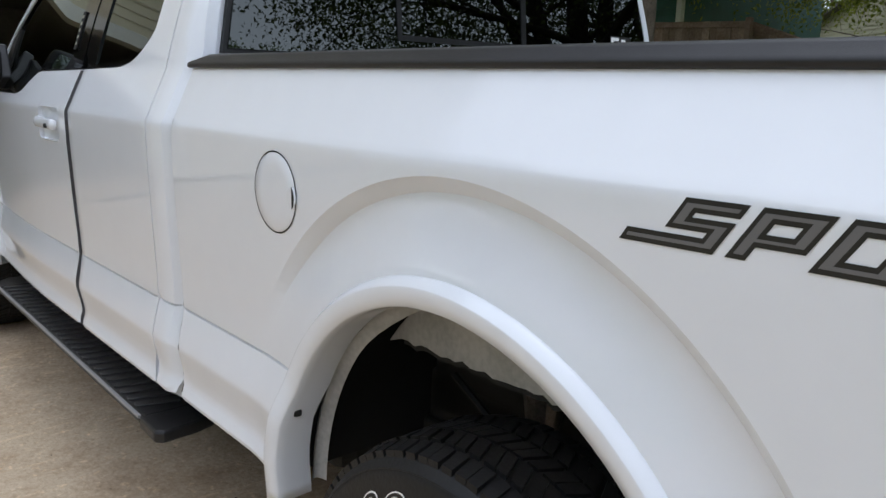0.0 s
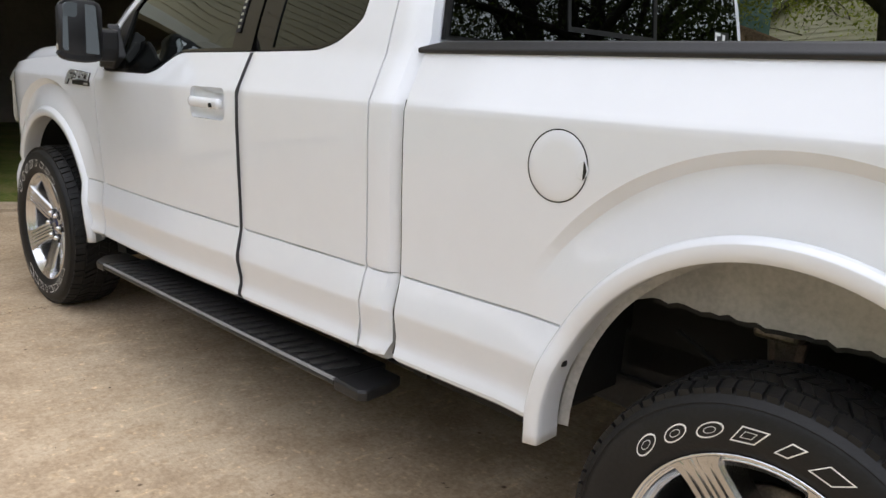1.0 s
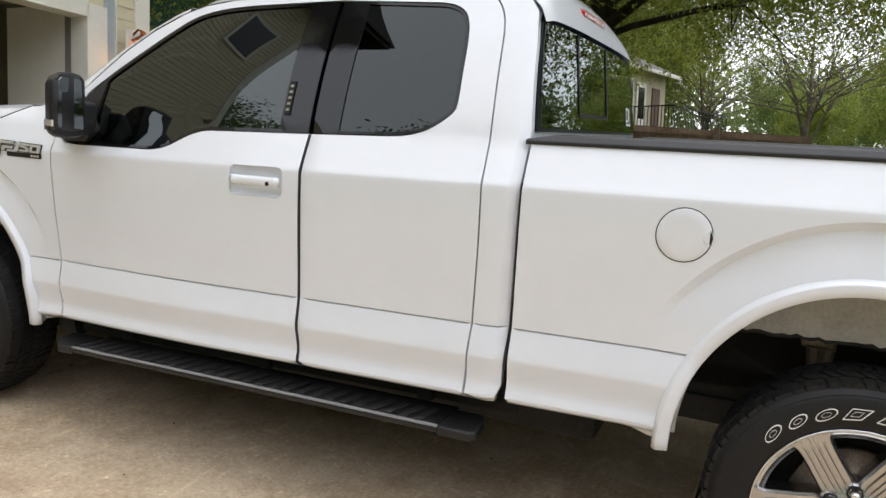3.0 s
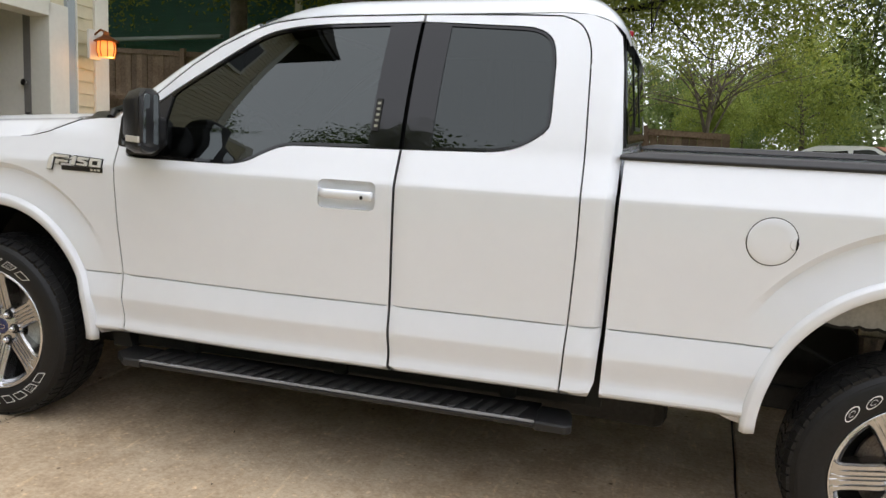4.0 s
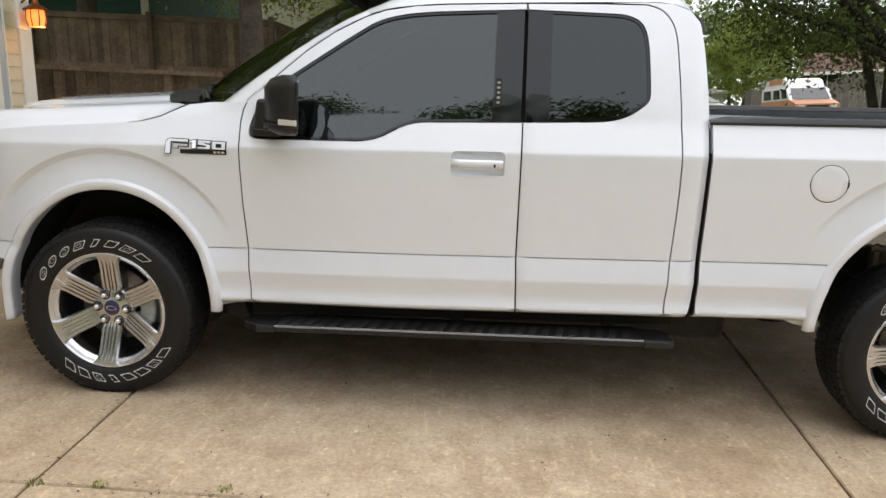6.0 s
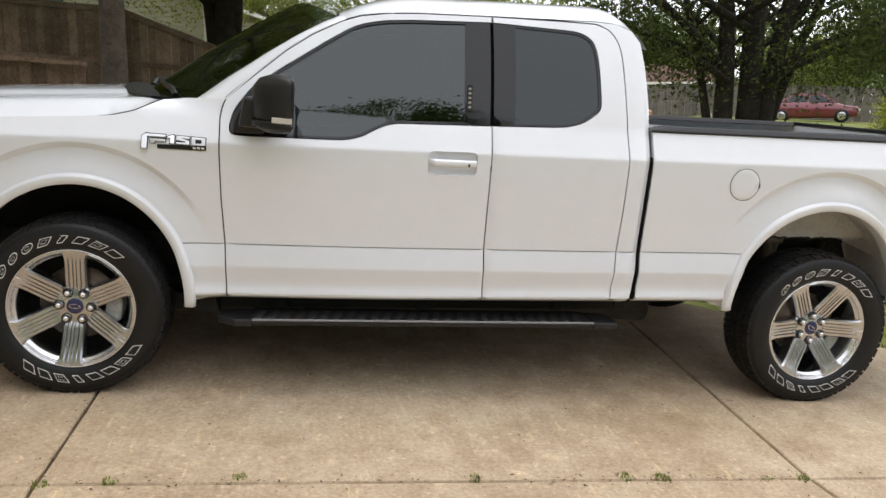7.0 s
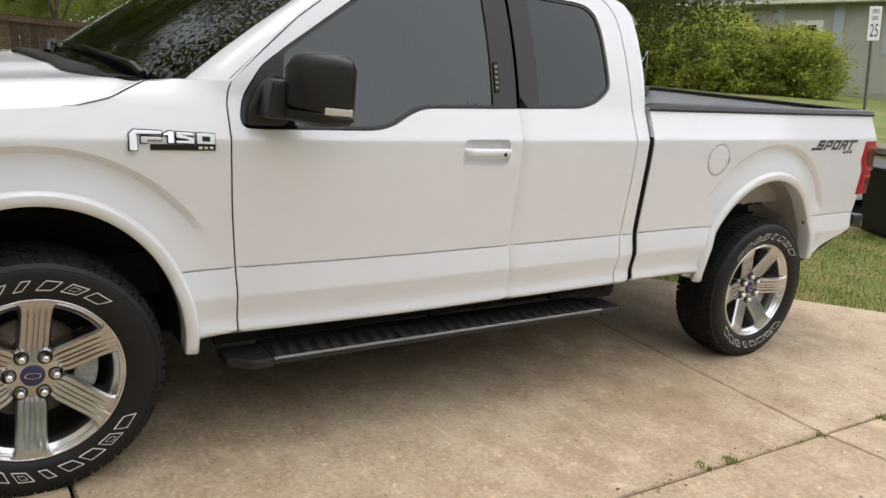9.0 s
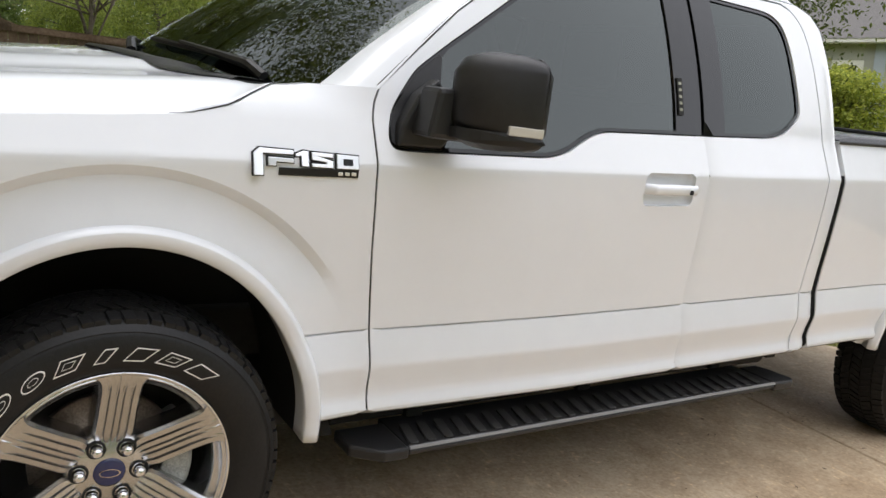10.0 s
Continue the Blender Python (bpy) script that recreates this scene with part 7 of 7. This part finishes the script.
# steps with a handrail up to the far house
ST = land(21.8, 18.8)
STEPS = thing("garden_steps", "short flight of brown steps with a pale handrail", "steps", pose(ST.x, ST.y, ST.z, 0, 0, -62) @ Matrix.Scale(0.72, 4))
for k in range(5):
    part("tread", box(-0.6, 0.6, 0.28 * k, 0.28 * k + 0.30, 0.0 if k else -0.2, 0.17 * (k + 1), 0.01), mat("brown_step", (0.22, 0.15, 0.10), 0.85, vary=0.3) if k == 0 else bpy.data.materials["brown_step"], STEPS)
for x in (-0.62, 0.62):
    part("handrail", tube([(x, -0.05, 0.0), (x, -0.05, 0.95), (x, 1.4, 1.75), (x, 1.4, 0.8)], 0.028, 8), TRIMGREY, STEPS, "pale grey handrail")


def build_car(paint, label, length, roof0, roof1, m, estate=False, nose=0.75, tail=0.85, height=1.42, width=1.7):
    """A parked car; x runs from nose to tail, standing on z = 0."""
    car = thing("parked_car", label, "car", m)
    body = bmesh.new()
    L, hw = length, width / 2
    st = [(0.0, 0.45, nose - 0.18, 0.86), (0.10, 0.30, nose, 0.94), (0.6, 0.24, nose + 0.05, 1.0), (roof0 - 0.35, 0.22, 0.92, 1.0), (roof0 + 0.4, 0.22, 0.95, 1.0), (roof1, 0.22, 0.97, 1.0), (L - 0.5, 0.24, tail + 0.05, 0.99), (L - 0.08, 0.32, tail, 0.94), (L, 0.45, tail - 0.15, 0.88)]
    rings = []
    for x, lo, hi, k in st:
        rings.append([body.verts.new((x, y * hw * k, z)) for y, z in ((-0.90, lo), (-1.0, lo + 0.12), (-1.0, lo + (hi - lo) * 0.6), (-0.95, hi - 0.05), (-0.86, hi), (0.86, hi), (0.95, hi - 0.05), (1.0, lo + (hi - lo) * 0.6), (1.0, lo + 0.12), (0.90, lo))])
    for r0, r1 in zip(rings, rings[1:]):
        for i in range(10):
            body.faces.new((r0[i], r0[(i + 1) % 10], r1[(i + 1) % 10], r1[i]))
    body.faces.new(rings[0])
    body.faces.new(rings[-1][::-1])
    part("body", body, paint, car, smooth=True)
    xb = L - 0.25 if estate else roof1 + 0.55
    cab = [(roof0 - 0.45, 0.93), (roof0 + 0.25, height - 0.03), (roof0 + 0.55, height), (roof1 - 0.15, height), (roof1 + 0.1, height - 0.05), (xb, 0.93)]
    bm = prism(cab, -hw * 0.90, hw * 0.90)
    for v in bm.verts:
        v.co.y *= 1 - 0.16 * smooth_step(0.93, height, v.co.z)
    bmesh.ops.bevel(bm, geom=bm.edges[:], offset=0.03, segments=2, affect="EDGES")
    cabin = part("cabin", bm, paint, car)
    for s in (-1, 1):
        for a, b in ((roof0 - 0.12, roof0 + 0.82), (roof0 + 0.90, roof1 + 0.05)):
            o = [(a + (0.0 if a > roof0 else 0.0), 0.96), (a + (0.42 if a < roof0 else 0.03), height - 0.08), (b - 0.03, height - 0.08), (b + (0.15 if b > roof0 + 1 else 0), 0.96)]
            g = prism(o, s * hw * 0.905, s * hw * 0.90)
            for v in g.verts:
                v.co.y *= 1 - 0.16 * smooth_step(0.93, height, v.co.z)
            part("side_window", g, BLACKWIN, cabin)
        for x in (0.75, L - 0.85):
            whl = part("wheel", lathe([(0.0, -0.01), (0.19, -0.01), (0.21, 0.0), (0.30, 0.0), (0.315, 0.03), (0.315, 0.18), (0.0, 0.18)], 28), RUBBER, car, "", True, pose(x, s * hw * 1.01, 0.315, 0, 0, 0 if s < 0 else 180))
            part("hub_cap", lathe([(0.0, -0.03), (0.12, -0.025), (0.19, -0.012)], 24), RIM, whl)
    wz = bmesh.new()
    wz.faces.new([wz.verts.new(p) for p in ((roof0 - 0.40, -hw * 0.78, 0.965), (roof0 - 0.40, hw * 0.78, 0.965), (roof0 + 0.20, hw * 0.70, height - 0.06), (roof0 + 0.20, -hw * 0.70, height - 0.06))])
    for v in wz.verts:
        v.co.x -= 0.035
        v.co.z += 0.03
    part("windscreen", wz, BLACKWIN, cabin)
    part("front_bumper", box(-0.09, 0.12, -hw * 0.93, hw * 0.93, 0.32, 0.50, 0.03), STEEL if paint is not CARWHITE else CARWHITE, car)
    part("rear_bumper", box(L - 0.12, L + 0.09, -hw * 0.93, hw * 0.93, 0.34, 0.52, 0.03), GREYPRIMER, car, "grey rear bumper")
    part("grille", box(-0.03, 0.03, -hw * 0.5, hw * 0.5, 0.52, nose - 0.12, 0.01), TRIM, car)
    for s in (-1, 1):
        part("headlamp", box(-0.02, 0.06, s * hw * 0.72 - 0.16, s * hw * 0.72 + 0.16, 0.53, nose - 0.10, 0.02), LENS, car)
        part("tail_lamp", box(L - 0.05, L + 0.02, s * hw * 0.75 - 0.15, s * hw * 0.75 + 0.15, 0.60, tail - 0.12, 0.02), DARKRED, car)
    return car


RC = land(26.6, 29.9)
build_car(CARRED, "faded red hatchback parked on the far lawn", 4.2, 1.35, 2.9, pose(RC.x, RC.y, RC.z, 0, 0, 145), height=1.38)
WC = land(10.10, 2.85)
build_car(CARWHITE, "white car parked in the street behind a bin", 4.6, 1.85, 3.3, pose(WC.x, WC.y, WC.z - 0.14, 0, 0, 80), height=1.3, nose=0.70)
PC = land(7.9, 22.9)
build_car(CARWHITE, "white car with roof bars parked beyond the garden", 4.5, 1.5, 3.3, pose(PC.x + 2.4, PC.y, PC.z + 0.10, 0, 0, 178), estate=True, height=1.40)


def build_van():
    p = land(17.9, 36.0)
    van = thing("camper_van", "white and orange camper van with a raised roof", "van", pose(p.x, p.y, p.z + 0.1, 0, 0, 88) @ Matrix.Scale(1.06, 4))
    part("body", prism([(0.0, 0.45), (-0.05, 0.95), (0.75, 1.15), (1.35, 1.75), (5.0, 1.80), (5.05, 0.45)], -0.98, 0.98, 0.05), CARWHITE, van)
    part("stripe", prism([(-0.06, 0.70), (-0.06, 0.96), (0.76, 1.16), (5.06, 1.16), (5.06, 0.70)], -0.985, 0.985, 0.01), VANTAN, van, "orange stripe")
    part("raised_roof", prism([(1.45, 1.74), (1.75, 2.12), (2.2, 2.22), (4.7, 2.20), (4.95, 1.76)], -0.86, 0.86, 0.06), CARWHITE, van)
    part("roof_stripe", prism([(2.2, 1.95), (2.2, 2.225), (4.2, 2.222), (4.2, 1.95)], -0.865, 0.865, 0.0), VANTAN, van)
    g = bmesh.new()
    g.faces.new([g.verts.new(q) for q in ((0.74, -0.84, 1.20), (0.74, 0.84, 1.20), (1.28, 0.80, 1.72), (1.28, -0.80, 1.72))])
    part("windscreen", g, BLACKWIN, van)
    for s in (-1, 1):
        for a, b in ((1.15, 1.9), (2.1, 3.1), (3.4, 4.6)):
            part("side_window", prism([(a, 1.24), (a + 0.15, 1.68), (b, 1.68), (b, 1.24)], s * 0.982, s * 0.992), BLACKWIN, van)
        for x in (0.85, 4.1):
            part("wheel", lathe([(0.0, -0.01), (0.2, -0.01), (0.33, 0.0), (0.34, 0.03), (0.34, 0.2), (0.0, 0.2)], 24), RUBBER, van, "", True, pose(x, s * 0.99, 0.34, 0, 0, 0 if s < 0 else 180))
        part("headlamp", box(-0.07, 0.0, s * 0.72 - 0.13, s * 0.72 + 0.13, 0.72, 0.90, 0.02), LENS, van)
    part("grille", box(-0.065, 0.0, -0.5, 0.5, 0.70, 0.90, 0.01), TRIM, van)


build_van()


def build_bin():
    p = land(9.25, 1.98)
    b = thing("wheeled_bin", "dark green wheeled bin standing at the street's edge", "bin", pose(p.x, p.y, p.z - 0.03, 0, 0, -25))
    bm = bmesh.new()
    rings = [[bm.verts.new((x * w, y * d, z)) for x, y in ((-1, -1), (1, -1), (1, 1), (-1, 1))] for w, d, z in ((0.25, 0.28, 0.06), (0.27, 0.31, 0.5), (0.31, 0.36, 0.92), (0.34, 0.39, 0.93), (0.34, 0.39, 0.98))]
    for r0, r1 in zip(rings, rings[1:]):
        for i in range(4):
            bm.faces.new((r0[i], r0[(i + 1) % 4], r1[(i + 1) % 4], r1[i]))
    bm.faces.new(rings[0][::-1])
    bm.faces.new(rings[-1])
    bmesh.ops.bevel(bm, geom=bm.edges[:], offset=0.015, segments=2, affect="EDGES")
    part("tub", bm, BINPLASTIC, b)
    lid = part("lid", prism([(-0.37, 0.985), (-0.36, 1.02), (0.0, 1.07), (0.34, 1.05), (0.42, 1.0), (0.40, 0.985)], -0.41, 0.41, 0.012), BINPLASTIC, b)
    part("lid_bar", tube([(0.44, -0.3, 1.0), (0.44, 0.3, 1.0)], 0.02, 8), BINPLASTIC, lid)
    for s in (-1, 1):
        part("wheel", lathe([(0.0, -0.03), (0.10, -0.03), (0.12, -0.01), (0.12, 0.03), (0.0, 0.03)], 20), RUBBER, b, "", True, pose(0.26, s * 0.30, 0.12))
    b.scale = (0.95, 0.95, 0.82)
    return b


BIN = build_bin()
p = land(10.15, 1.55)
copy_thing(BIN, pose(p.x, p.y, p.z - 0.03, 0, 0, 15)).scale = (0.95, 0.95, 0.82)


def text_mesh(text, size):
    cu = bpy.data.curves.new("text", "FONT")
    cu.body, cu.size, cu.align_x, cu.extrude = text, size, "CENTER", 0.001
    ob = bpy.data.objects.new("text", cu)
    scene.collection.objects.link(ob)
    me = bpy.data.meshes.new_from_object(ob.evaluated_get(bpy.context.evaluated_depsgraph_get()))
    bpy.data.objects.remove(ob)
    me.materials.clear()
    return me


def build_sign():
    p = land(14.75, 5.65)
    sign = thing("speed_sign", "white SPEED LIMIT 25 sign on a grey metal post", "road sign", pose(p.x, p.y, p.z, 0, -2.5, 0) @ pose(0, 0, 0, 0, 0, 3))
    part("post", box(-0.028, 0.028, -0.02, 0.02, -0.3, 2.44, 0.004), METALPOST, sign, "grey metal post")
    plate = part("plate", prism([(-0.21, 1.80), (-0.23, 1.82), (-0.23, 2.39), (-0.21, 2.41), (0.21, 2.41), (0.23, 2.39), (0.23, 1.82), (0.21, 1.80)], -0.026, -0.022), SIGNWHITE, sign, "white sign plate")
    for text, size, z in (("SPEED", 0.105, 2.29), ("LIMIT", 0.105, 2.17), ("25", 0.33, 1.87)):
        link("lettering", text_mesh(text, size), DECAL_EDGE, plate, m=Matrix.Translation((0, -0.029, z)) @ pose(0, 0, 0, 90, 0, 0))


build_sign()


# ---- weeds, leaf litter and grass at the drive ----
def tuft(bm, rng, c, n, h, spread):
    for _ in range(n):
        a, r = math.tau * rng.random(), spread * rng.random() ** 0.5
        x, y = c[0] + r * math.cos(a), c[1] + r * math.sin(a)
        t = math.tau * rng.random()
        w, k = 0.0035, h * (0.5 + 0.7 * rng.random())
        lx, ly = k * 0.6 * (rng.random() - 0.5), k * 0.6 * (rng.random() - 0.5)
        p0, p1 = W(x - w * math.cos(t), y - w * math.sin(t), c[2]), W(x + w * math.cos(t), y + w * math.sin(t), c[2])
        q = W(x + lx, y + ly, c[2] + k)
        bm.faces.new([bm.verts.new(v) for v in (p0, p1, q)])


rng_w = random.Random(12)
for x, y, n, h in ((2.487, -0.87, 100, 0.019), (2.333, -0.85, 90, 0.017), (0.805, -0.83, 70, 0.016), (3.111, -0.88, 40, 0.02), (1.70, -0.86, 40, 0.02), (3.62, -0.90, 50, 0.03), (3.75, -0.90, 60, 0.03), (3.9, -0.91, 60, 0.03), (0.12, -0.88, 40, 0.02), (0.35, -0.86, 30, 0.02), (2.95, -0.88, 24, 0.015)):
    bm = bmesh.new()
    tuft(bm, rng_w, (x, y, -0.006), n, h, 0.03 if n < 80 else 0.038)
    tagged(part("weed", bm, WEED, None), "small green weed growing in a slab joint", "weed", "weeds in the joints")

v, f = [], []
rg = np.random.default_rng(6)
for k in range(36000):
    x, y = 4.4 + 6 * rg.random() ** 1.4, -1.6 + 5.5 * rg.random()
    if x + y < 5.83 or x > 9.3:
        continue
    g = land(x, y)
    t, h = math.tau * rg.random(), 0.010 + 0.022 * rg.random()
    dx, dy = 0.004 * math.cos(t), 0.004 * math.sin(t)
    lx, ly = h * 0.9 * (rg.random() - 0.5), h * 0.9 * (rg.random() - 0.5)
    n0 = len(v)
    v += [(g.x - dx, g.y - dy, g.z - 0.02), (g.x + dx, g.y + dy, g.z - 0.02), (g.x + lx, g.y + ly, g.z + h - 0.01)]
    f.append((n0, n0 + 1, n0 + 2))
tagged(raw("grass_blades", v, f, GRASSBLADE), "short green and straw-coloured grass beside the drive", "grass", kind="stuff")

v, f = [], []
for k in range(1100):
    x, y = -1.8 + 6.5 * rg.random(), -4.0 + 4.6 * rg.random()
    if k > 420:
        # crumbs caught along the joints
        if k % 3:
            y = -0.88 + 0.03 * rg.normal()
        else:
            x = (0.10, 3.26)[k % 2] + 0.025 * rg.normal()
    if x + y > 5.6:
        continue
    s, t = 0.004 + 0.010 * rg.random() ** 3, math.tau * rg.random()
    n0 = len(v)
    for a, l in ((0, 1.0), (1.9, 0.35), (math.pi, 0.9), (4.4, 0.4)):
        v.append(W(x + s * l * math.cos(a + t), y + s * l * math.sin(a + t), 0.004 + 0.003 * rg.random()))
    f.append((n0, n0 + 1, n0 + 2, n0 + 3))
tagged(raw("leaf_litter", v, f, mat("dry_leaf_litter", (0.07, 0.045, 0.022), 0.9, vary=0.4, scale=3)), "dry brown leaf scraps scattered on the concrete", "leaf litter", kind="stuff")
